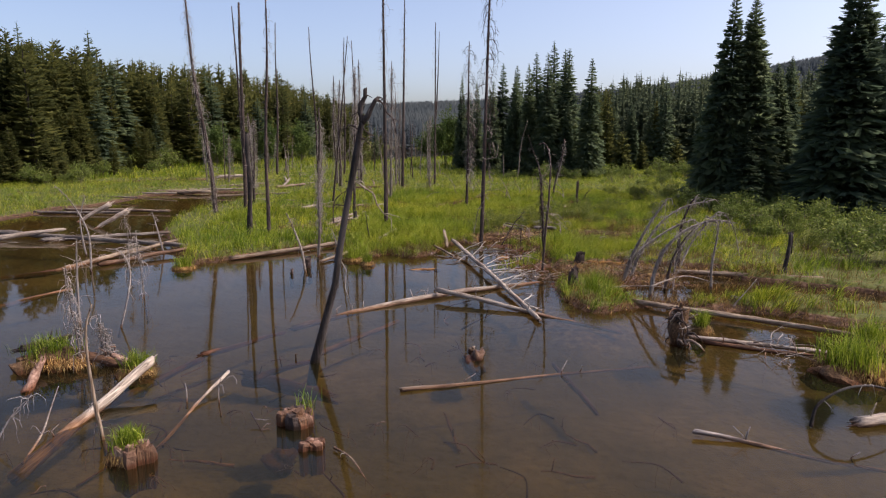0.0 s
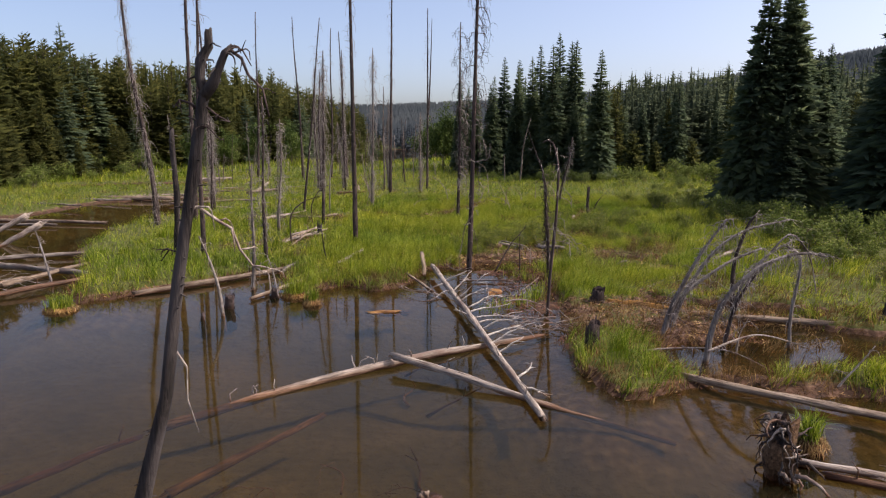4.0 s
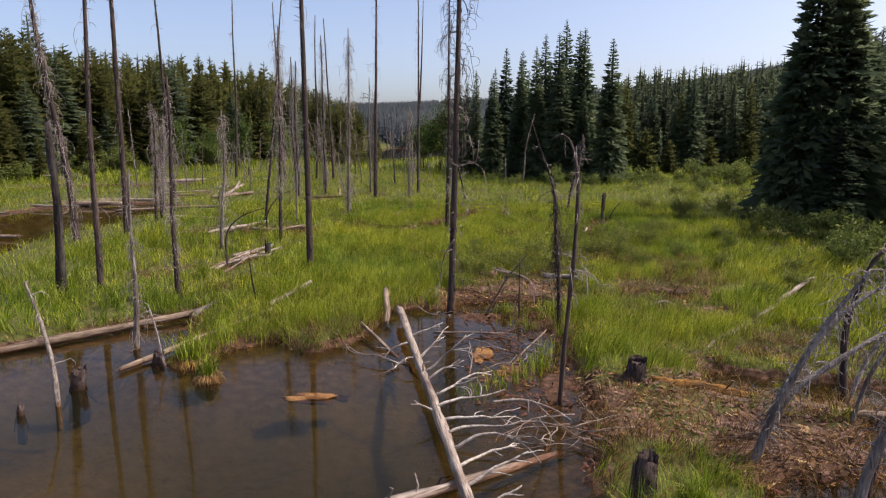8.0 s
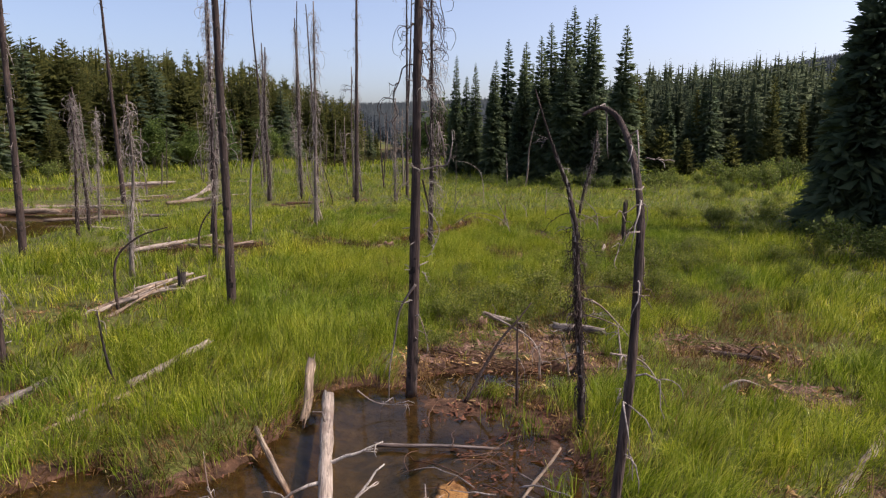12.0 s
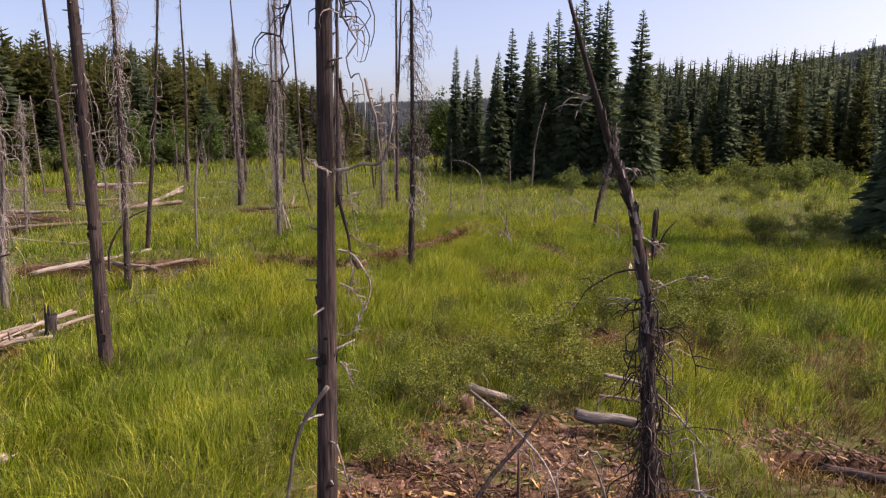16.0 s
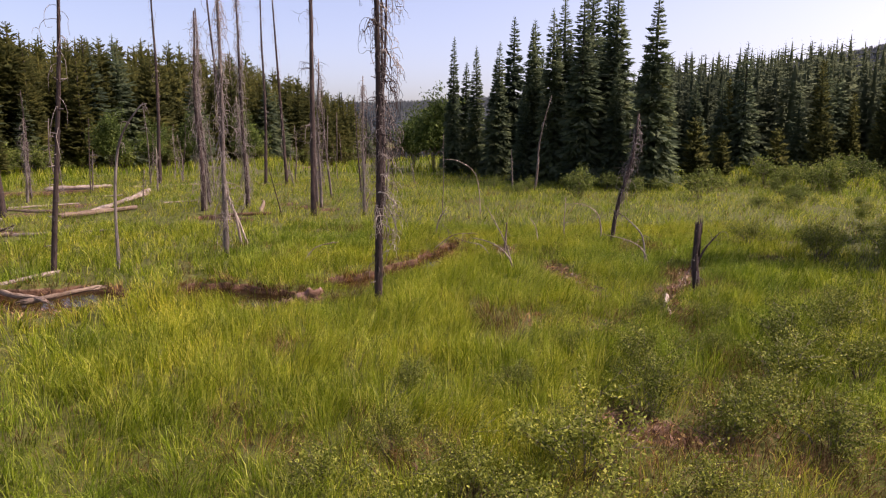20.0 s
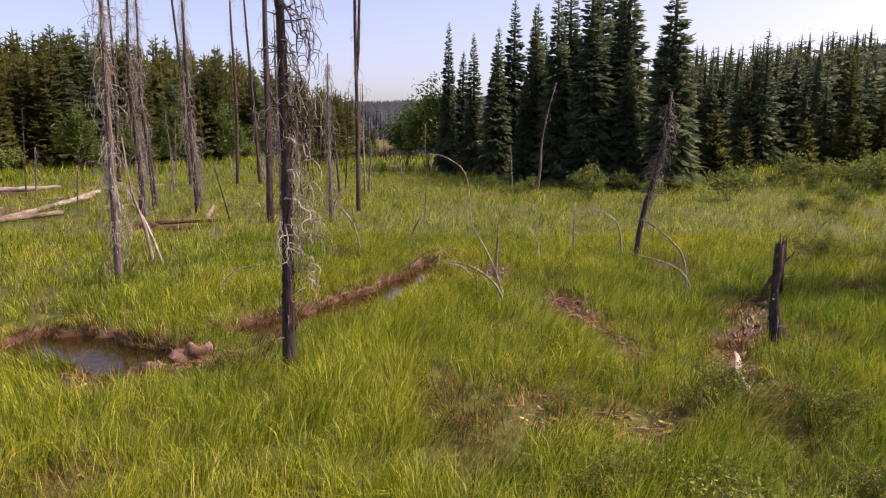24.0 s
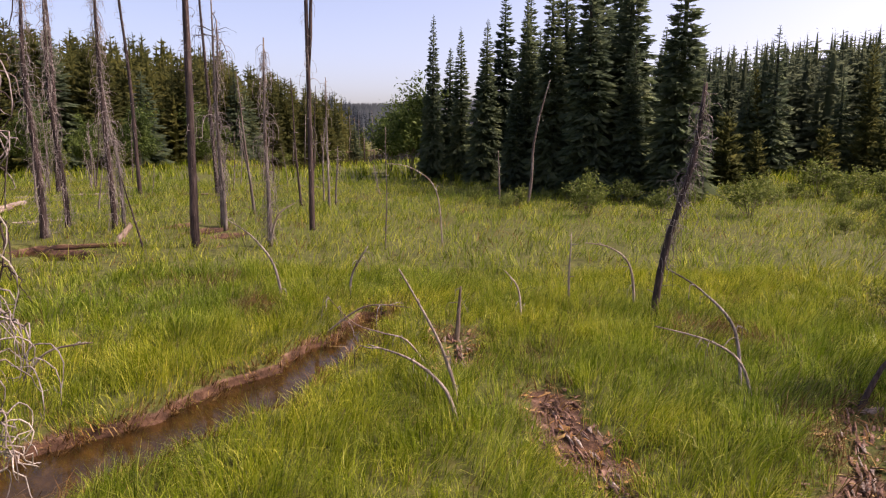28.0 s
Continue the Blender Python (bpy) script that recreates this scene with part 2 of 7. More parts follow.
# ---- mesh tools ----
class Shape:
    """Collects vertices and faces for one mesh."""

    def __init__(self):
        self.v, self.f = [], []

    def tube(self, pts, radii, sides=6, rough=0.0, jagged=0.0, rnd=None):
        pts = [Vector(p) for p in pts]
        rnd = rnd or random
        base = len(self.v)
        up = Vector((0, 0, 1)) if abs((pts[-1] - pts[0]).normalized().z) < 0.9 else Vector((1, 0, 0))
        for k, (p, r) in enumerate(zip(pts, radii)):
            d = (pts[min(k + 1, len(pts) - 1)] - pts[max(k - 1, 0)]).normalized()
            a = d.cross(up).normalized()
            c = a.cross(d).normalized()
            for s in range(sides):
                w = 2 * math.pi * s / sides
                q = r * (1 + rnd.uniform(-rough, rough) * 0.7 + (rough * 2.2 * noise.noise(p * 5 + (a * math.cos(w) + c * math.sin(w)) * 1.1) if rough and sides > 6 else 0))
                off = d * rnd.uniform(-jagged, jagged) if jagged and k in (0, len(pts) - 1) else Vector()
                self.v.append(p + (a * math.cos(w) + c * math.sin(w)) * q + off)
        for k in range(len(pts) - 1):
            for s in range(sides):
                i, j = base + k * sides + s, base + k * sides + (s + 1) % sides
                self.f.append((i, j, j + sides, i + sides))
        self.f.append(tuple(base + s for s in reversed(range(sides))))
        self.f.append(tuple(base + (len(pts) - 1) * sides + s for s in range(sides)))

    def blob(self, centre, size, rnd, rings=7, sides=11, rough=0.2, jag=0.0):
        base = len(self.v)
        for k in range(rings + 1):
            th = math.pi * k / rings
            for s in range(sides):
                ph = 2 * math.pi * s / sides
                d = Vector((math.sin(th) * math.cos(ph), math.sin(th) * math.sin(ph), math.cos(th)))
                q = 1 + rough * (noise.noise(d * 1.7 + Vector(centre)) * 1.4) + jag * rnd.uniform(-1, 1)
                self.v.append(Vector(centre) + Vector((d.x * size[0], d.y * size[1], d.z * size[2])) * q)
        for k in range(rings):
            for s in range(sides):
                i, j = base + k * sides + s, base + k * sides + (s + 1) % sides
                self.f.append((i, i + sides, j + sides, j))

    def moved(self, m):
        self.v = [m @ Vector(p) for p in self.v]
        return self

    def mesh(self, name, mat, smooth=True):
        me = bpy.data.meshes.new(name)
        me.from_pydata(self.v, [], self.f)
        me.materials.append(mat)
        if smooth:
            me.polygons.foreach_set("use_smooth", [True] * len(me.polygons))
        me.update()
        return me


def array_mesh(name, verts, tris, mat):
    """A mesh from arrays of vertices and triangles, made fast."""
    me = bpy.data.meshes.new(name)
    verts, tris = np.asarray(verts, np.float32), np.asarray(tris, np.int32)
    me.vertices.add(len(verts))
    me.vertices.foreach_set("co", verts.ravel())
    me.loops.add(tris.size)
    me.loops.foreach_set("vertex_index", tris.ravel())
    me.polygons.add(len(tris))
    me.polygons.foreach_set("loop_start", np.arange(0, tris.size, 3, dtype=np.int32))
    me.materials.append(mat)
    me.update(calc_edges=True)
    return me


def empty(name, at, label, category, group=""):
    e = new(name)
    e.location = at
    e.empty_display_size = 0.2
    return tagged(e, label, category, group)


def part(name, shape, mat, parent, label="", smooth=True, kind=""):
    me = shape if isinstance(shape, bpy.types.Mesh) else shape.mesh(name, mat, smooth)
    ob = new(name, me)
    ob.parent = parent
    return tagged(ob, label, kind=kind)


# ---- the ground ----
POND = [(-60, -60), (40, -60), (14, -5), (12, 6), (9.5, 10.5), (8.2, 12.0), (7.0, 12.8), (5.4, 13.5), (4.5, 13.7), (3.9, 13.3), (3.2, 13.0), (2.75, 13.5),
        (2.7, 15.2), (3.0, 17.4), (3.0, 19.0), (3.1, 20.4), (3.0, 21.3), (1.6, 21.6), (0.6, 22.0), (0.1, 21.5), (-0.25, 20.2), (-0.5, 19.6), (-0.9, 19.2),
        (-1.6, 19.6), (-2.3, 19.1), (-2.6, 18.9), (-3.0, 19.8), (-3.5, 21.2), (-4.5, 20.3), (-5.8, 19.0), (-6.4, 18.6), (-7.0, 18.0), (-7.6, 18.8),
        (-8.4, 20.4), (-9.6, 22.5), (-11.0, 25.8), (-11.8, 30.5), (-11.0, 36.0), (-10.6, 39.5), (-14.0, 41.5), (-17.0, 38.8), (-17.2, 34.5), (-18.0, 31), (-18.5, 27.5), (-20.5, 24.8), (-32, 23), (-60, 21)]
POOLS = [  # x0, y0, x1, y1, half width, depth
    (-2.2, 32.6, -0.95, 32.1, 0.58, 0.30), (0.3, 33.25, 0.95, 34.0, 0.50, 0.25), (0.95, 34.0, 1.55, 35.1, 0.50, 0.25), (1.55, 35.1, 2.0, 36.4, 0.36, 0.2), (2.0, 36.4, 2.35, 37.9, 0.22, 0.2),
    (4.9, 14.7, 7.2, 15.1, 0.75, 0.16), (6.6, 16.1, 9.4, 14.4, 0.7, 0.18), (-7.0, 31.2, -4.3, 31.9, 0.85, 0.2), (-6.4, 43.0, -4.8, 42.3, 0.5, 0.15),
    (-24, 49, -17, 52, 1.5, 0.25), (5.4, 23.2, 6.2, 22.8, 0.3, 0.12), (1.6, 22.0, 3.0, 22.2, 0.4, 0.10), (-4.8, 47.5, -2.5, 45.5, 0.3, 0.15), (5.2, 18.05, 7.8, 17.3, 0.42, 0.16), (4.3, 14.3, 5.6, 14.2, 0.3, 0.14), (5.2, 21.9, 5.6, 21.7, 0.2, 0.1)]
MUD = [  # bare brown ground: x0, y0, x1, y1, half width
    (-7.2, 30.6, -3.9, 31.1, 0.5), (2.0, 24.5, 2.9, 24.2, 0.22), (1.7, 22.2, 3.2, 22.6, 0.42), (4.0, 17.0, 5.6, 16.6, 0.6), (3.9, 17.75, 7.0, 16.55, 0.32), (4.45, 34.9, 4.75, 32.9, 0.17), (4.72, 32.9, 5.0, 32.0, 0.14), (3.75, 30.5, 4.45, 30.3, 0.25), (-4.3, 24.9, -3.8, 27.1, 0.35),
    (1.9, 23.4, 2.8, 23.1, 0.25), (3.4, 23.5, 3.9, 22.6, 0.2), (6.5, 33.0, 7.2, 34.5, 0.14), (6.2, 32.9, 5.8, 31.2, 0.2), (5.2, 23.4, 6.6, 22.8, 0.35), (3.4, 16.7, 4.6, 15.7, 0.4), (3.45, 36.9, 3.6, 35.6, 0.16), (-0.9, 31.3, -0.2, 31.8, 0.22),
    (1.7, 22.5, 3.3, 22.4, 0.75), (2.2, 23.5, 3.4, 23.5, 0.45), (3.4, 17.35, 6.6, 15.7, 0.55), (4.6, 16.0, 6.2, 15.6, 0.45), (-5.6, 24.2, -4.5, 25.1, 0.45), (5.4, 21.7, 6.3, 21.4, 0.3), (5.4, 23.2, 6.3, 22.6, 0.4),
    (4.2, 27.2, 4.6, 26.8, 0.22), (-18, 42, -12, 44, 0.9), (-16.5, 46, -12.5, 47, 0.6), (4.6, 19.0, 4.95, 18.5, 0.2), (5.5, 21.8, 6.1, 21.55, 0.22), (5.7, 19.3, 6.3, 18.9, 0.16), (14.5, 30.5, 16.5, 29.0, 0.5), (11.5, 31.5, 13.5, 30.4, 0.35)]


def segment_distance(x, y, x0, y0, x1, y1):
    dx, dy = x1 - x0, y1 - y0
    t = np.clip(((x - x0) * dx + (y - y0) * dy) / (dx * dx + dy * dy), 0, 1)
    return np.hypot(x - x0 - t * dx, y - y0 - t * dy)


def polygon_distance(x, y, poly):
    """Signed distance: negative inside."""
    d, inside = np.full(x.shape, 1e9), np.zeros(x.shape, bool)
    for (x0, y0), (x1, y1) in zip(poly, poly[1:] + poly[:1]):
        d = np.minimum(d, segment_distance(x, y, x0, y0, x1, y1))
        if y0 != y1:
            inside ^= ((y0 > y) != (y1 > y)) & (x < (x1 - x0) * (y - y0) / (y1 - y0) + x0)
    return np.where(inside, -d, d)


def ripple(x, y):
    return (np.sin(1.9 * x + 0.7 * y + 1) * np.sin(1.3 * y - 0.5 * x) + 0.6 * np.sin(4.1 * x - 2.3 * y) * np.sin(3.3 * y + 1.7 * x + 2)
            + 0.35 * np.sin(9.7 * x + 5.1 * y) * np.sin(8.3 * y - 4.4 * x)) / 1.95


def lattice(x, y, cell, seed=0):
    """Smooth random values from 0 to 1 over a square lattice."""
    u, v = x / cell + 31.7 * seed, y / cell - 17.3 * seed
    i, j = np.floor(u), np.floor(v)
    f, g = u - i, v - j
    f, g = f * f * (3 - 2 * f), g * g * (3 - 2 * g)

    def at(a, b):
        h = np.sin(a * 127.1 + b * 311.7 + seed * 74.7) * 43758.5453
        return h - np.floor(h)
    return (at(i, j) * (1 - f) + at(i + 1, j) * f) * (1 - g) + (at(i, j + 1) * (1 - f) + at(i + 1, j + 1) * f) * g


def smooth(a, b, v):
    t = np.clip((v - a) / (b - a), 0, 1)
    return t * t * (3 - 2 * t)


def shore(x, y):
    """Metres from the nearest open water, negative in it."""
    d = polygon_distance(x, y, POND) + 0.22 * ripple(x, y)
    far = np.abs(x + 11) / 21 + np.abs(y - 130) / 50 - 1
    return np.minimum(d, far * 12)


def pools(x, y):
    out = np.full(x.shape, 1e9)
    for x0, y0, x1, y1, w, _ in POOLS:
        out = np.minimum(out, segment_distance(x, y, x0, y0, x1, y1) - w + 0.15 * ripple(2 * x, 2 * y) + 0.09 * ripple(5.3 * x + 1, 5.3 * y))
    return out


def mud(x, y):
    out = np.full(x.shape, 1e9)
    for x0, y0, x1, y1, w in MUD:
        out = np.minimum(out, segment_distance(x, y, x0, y0, x1, y1) - w + 0.16 * ripple(1.7 * x + 3, 1.7 * y) + 0.10 * ripple(5 * x, 5 * y + 1))
    return out


def left_edge(x):
    f = np.clip((x + 52) / 38, 0, 1.2)
    return 64 + 66 * f ** 4


def right_edge(x):
    return 84 - 0.5 * (x - 14)


def hills(x, y):
    left = 0.115 * np.clip(y - left_edge(x) - 2, 0, 60) * smooth(-13, -34, x)
    right = 0.14 * np.clip(y - right_edge(x) - 4, 0, 55) * smooth(16, 38, x)
    near = smooth(420, 200, np.hypot(x, y))
    end = 33 * np.exp(-((y - 640) / 170) ** 2) * (0.75 + 0.25 * np.sin(x / 150 + 0.6))
    east = 68 * np.exp(-((x - 480) / 230) ** 2 - ((y - 560) / 250) ** 2)
    west = 62 * np.exp(-((x + 480) / 220) ** 2 - ((y - 560) / 240) ** 2)
    return (left + right) * near + (end + east + west) * smooth(150, 330, np.hypot(x, y))


def height(x, y):
    x, y = np.asarray(x, float), np.asarray(y, float)
    d, p = shore(x, y), pools(x, y)
    land = 0.13 + 0.05 * ripple(0.5 * x, 0.5 * y) + 0.03 * ripple(2.3 * x, 2.3 * y) + 0.07 * (lattice(x, y, 0.45, 3) - 0.4) * smooth(0.2, 0.7, d)
    z = np.where(d > 0, land * smooth(-0.02, 0.35, d) + 0.015, -0.04 - 0.62 * smooth(0, 2.6, -d) + 0.05 * ripple(x, y))
    z = np.where((p < 0.12) & (d > 0), np.minimum(z, z * smooth(0, 0.05, p) - 0.02 - 0.15 * smooth(0.06, -0.22, p)), z)
    inlet = smooth(1.5, 0.6, segment_distance(x, y, 2.3, 18.0, 2.0, 21.4))
    z = np.where(d < 0, z * (1 - 0.72 * inlet) + 0.035 * inlet * lattice(x, y, 0.3, 12), z)
    m = mud(x, y)
    z = np.where((d > 0) & (m < 0.2), z - 0.055 * smooth(0.2, -0.1, m) * (z > 0), z)
    return z + hills(x, y)


def h_at(x, y):
    return float(height(np.array([x]), np.array([y]))[0])


def axis(fine0, fine1, step, lo, hi):
    a = list(np.arange(fine0, fine1, step))
    s, v = step, fine1
    while v < hi:
        a.append(v)
        s *= 1.13
        v += s
    s, v = step, fine0
    while v > lo:
        s *= 1.13
        v -= s
        a.insert(0, v)
    return np.array(a + [hi])


def build_ground():
    gx, gy = axis(-10, 11, 0.13, -1500, 1500), axis(5, 40, 0.14, -400, 2500)
    X, Y = np.meshgrid(gx, gy)
    V = np.stack([X, Y, height(X, Y)], -1).reshape(-1, 3)
    nx, ny = len(gx), len(gy)
    i = (np.arange(ny - 1)[:, None] * nx + np.arange(nx - 1)).ravel()
    T = np.concatenate([np.stack([i, i + 1, i + nx + 1], 1), np.stack([i, i + nx + 1, i + nx], 1)])
    me = array_mesh("ground", V, T, GROUND)
    me.polygons.foreach_set("use_smooth", [True] * len(me.polygons))
    tagged(new("ground", me), "marshy meadow ground with bare mud and a silty pond bed", "ground", kind="structure")
    s = Shape()
    s.v = [(-150, -150, 0), (150, -150, 0), (150, 260, 0), (-150, 260, 0)]
    s.f = [(0, 1, 2, 3)]
    tagged(new("water", s.mesh("water", WATER)), "still murky brown beaver pond water", "water", kind="structure")


build_ground()


# ---- live trees ----
def crown_arrays(rng, h, radius, low, whorls, per, fans, taper=0.7, droop=0.45, lift=0.35, wide=0.30, gap=0.08, core=0.2, skew=0.45, tip=0.012):
    """A conifer's crown: whorls of boughs, each a fan of small folded sprays, round a slim dense middle."""
    P, D, L, W = [], [], [], []
    for k in range(whorls):
        f = (k / (whorls - 1)) ** 0.92
        reach = radius * (1 - f) ** taper * (0.62 + 0.38 * min(1, (f + 0.04) / 0.14)) + tip * h
        n = max(3, int(per * (1 - 0.5 * f)))
        n = int(rng.binomial(n, 1 - gap)) + 1
        az = np.arange(n) * 2 * math.pi / n + rng.uniform(0, 6.3) + rng.normal(0, 0.22, n)
        ln = reach * rng.uniform(0.68, 1.14, n)
        z0 = low + (h - low) * f + rng.normal(0, 0.35 * (h - low) / whorls, n)
        slope = -droop * (1 - f) + lift * f ** 2 + rng.normal(0, 0.10, n)
        out = np.stack([np.cos(az), np.sin(az), slope], 1)
        lat = np.stack([-np.sin(az), np.cos(az), np.zeros(n)], 1)
        for j in range(fans):
            g = 0.0 if j == 0 else (0.18 + 0.62 * ((j + 1) // 2) / (fans // 2 + 1))
            turn = 0.0 if j == 0 else (1 if j % 2 else -1) * rng.uniform(0.45, 1.0, n)
            d = out * np.cos(turn)[..., None] + lat * np.sin(turn)[..., None] if j else out
            d = d + np.array([0, 0, 1]) * (rng.normal(0, 0.10, n) - (0.12 if droop > 0.2 else -0.12) * (j > 0))[:, None]
            p = out * (ln * g)[:, None]
            p[:, 2] += z0
            size = ln * (rng.uniform(0.85, 1.1, n) if j == 0 else rng.uniform(0.34, 0.60, n) * (1.1 - 0.55 * g))
            P.append(p), D.append(d), L.append(size)
            W.append(size * wide * rng.uniform(0.7, 1.3, n) * (0.62 if j == 0 else 1.0))
    P, D, L, W = np.concatenate(P), np.concatenate(D), np.concatenate(L), np.concatenate(W)
    side = np.cross(D, [0, 0, 1.0]) + rng.normal(0, skew, D.shape)
    side /= np.linalg.norm(side, axis=1, keepdims=True) + 1e-9
    mid = P + D * (L * rng.uniform(0.38, 0.6, len(L)))[:, None] - np.outer(W * 0.45, [0, 0, 1])
    V = np.stack([P, mid + side * W[:, None], P + D * L[:, None], mid - side * W[:, None]], 1).reshape(-1, 3)
    i = np.arange(len(P))[:, None] * 4
    T = [np.concatenate([i + [0, 1, 2], i + [0, 2, 3]])]
    # the slim dense middle, tapering to the leader
    rings, sides = 7, 6
    base, V2 = len(V), []
    for k in range(rings):
        f = k / (rings - 1)
        a = np.arange(sides) * 2 * math.pi / sides + k
        r = (radius * core * (1 - f) ** taper + 0.01) * rng.uniform(0.75, 1.2, sides)
        V2.append(np.stack([np.cos(a) * r, np.sin(a) * r, np.full(sides, low * 1.15 + (h * 0.97 - low) * f)], 1))
    for k in range(rings - 1):
        i, j = np.arange(sides) + base + k * sides, (np.arange(sides) + 1) % sides + base + k * sides
        T += [np.stack([i, j, j + sides], 1), np.stack([i, j + sides, i + sides], 1)]
    # the leader
    m = 5
    a = np.arange(m) * 2 * math.pi / m
    q = len(V) + rings * sides
    w = 0.006 * h
    shoot = np.stack([np.cos(a) * w, np.sin(a) * w, np.full(m, h * 0.95)], 1)
    V = np.concatenate([V] + V2 + [shoot, [(0, 0, h * 1.015)]])
    T.append(np.stack([q + np.arange(m), q + (np.arange(m) + 1) % m, np.full(m, q + m)], 1))
    return V, np.concatenate(T)


def conifer_kind(name, seed, h, radius, mat, label, levels, per, sprays, **kw):
    rng = np.random.default_rng(seed)
    tree = empty(name, (0, 0, 0), label, "tree")
    s = Shape()
    s.tube([(0, 0, -0.3), (0.02, 0, h * 0.3), (0.03, 0.02, h * 0.7), (0.03, 0.02, h * 0.985)], [h * 0.016, h * 0.012, h * 0.006, 0.008], 7, 0.08)
    part("trunk", s, LIVE_BARK, tree)
    part("crown", array_mesh("crown", *crown_arrays(rng, h, radius, kw.pop("low", 0.5), levels, per, sprays, **kw), mat), mat, tree)
    return tree


SPRUCE_LABEL = "tall dark green spire-shaped spruce at the meadow's edge"
PINE_LABEL = "olive green lodgepole pine at the front of the forest"
EDGE_LABEL = "dark green pointed spruce at the front of the forest"
spruces = [conifer_kind("spruce_tree", 11 + k, 10.0, r, SPRUCE, SPRUCE_LABEL, 68, 10, 10, taper=0.8, droop=0.42, low=0.3, wide=0.2, skew=0.9, core=0.16, gap=0.12) for k, r in enumerate((1.65, 1.85, 1.5))]
big_spruces = [conifer_kind("spruce_tree", 31 + k, 10.5, r, SPRUCE, "large shaded spruce with drooping boughs beside the meadow", 74, 13, 14, taper=0.85, droop=0.40, low=0.2, wide=0.18, skew=0.9, core=0.14, gap=0.12) for k, r in enumerate((2.1, 2.5))]
edge_spruces = [conifer_kind("spruce_tree", 41 + k, 10.0, r, SPRUCE, EDGE_LABEL, 40, 8, 7, taper=0.75, droop=0.40, low=0.3, wide=0.24, skew=0.8, core=0.16, tip=0.012) for k, r in enumerate((1.75, 2.0, 1.6))]
pines = [conifer_kind("pine_tree", 51 + k, 10.0, r, PINE, PINE_LABEL, 34, 8, 8, taper=0.6, droop=-0.1, lift=0.8, low=0.6, wide=0.28, skew=0.8, core=0.16, tip=0.012) for k, r in enumerate((1.35, 1.6, 1.2))]
young_pine = conifer_kind("young_pine", 61, 3.2, 0.95, PINE, "young bushy pine standing among the meadow shrubs", 18, 9, 7, taper=0.55, droop=-0.25, lift=0.8, low=0.15, wide=0.3, skew=0.5)

used = set()


def plant(kinds, x, y, h, base_h, rnd, group, wide=1.0):
    src = kinds[rnd.randrange(len(kinds))]
    s = h / base_h
    m = pose(x, y, h_at(x, y) - 0.05, rnd.uniform(-1.5, 1.5), rnd.uniform(-1.5, 1.5), rnd.uniform(0, 360)) @ Matrix.Diagonal((s * wide, s * wide, s, 1))
    if src.name not in used:
        used.add(src.name)
        src.matrix_basis = m
        return tagged(src, group=group)
    return tagged(copy_thing(src, m if src.scale == Vector((1, 1, 1)) else m @ Matrix.Diagonal([1 / c for c in src.scale] + [1])), group=group)


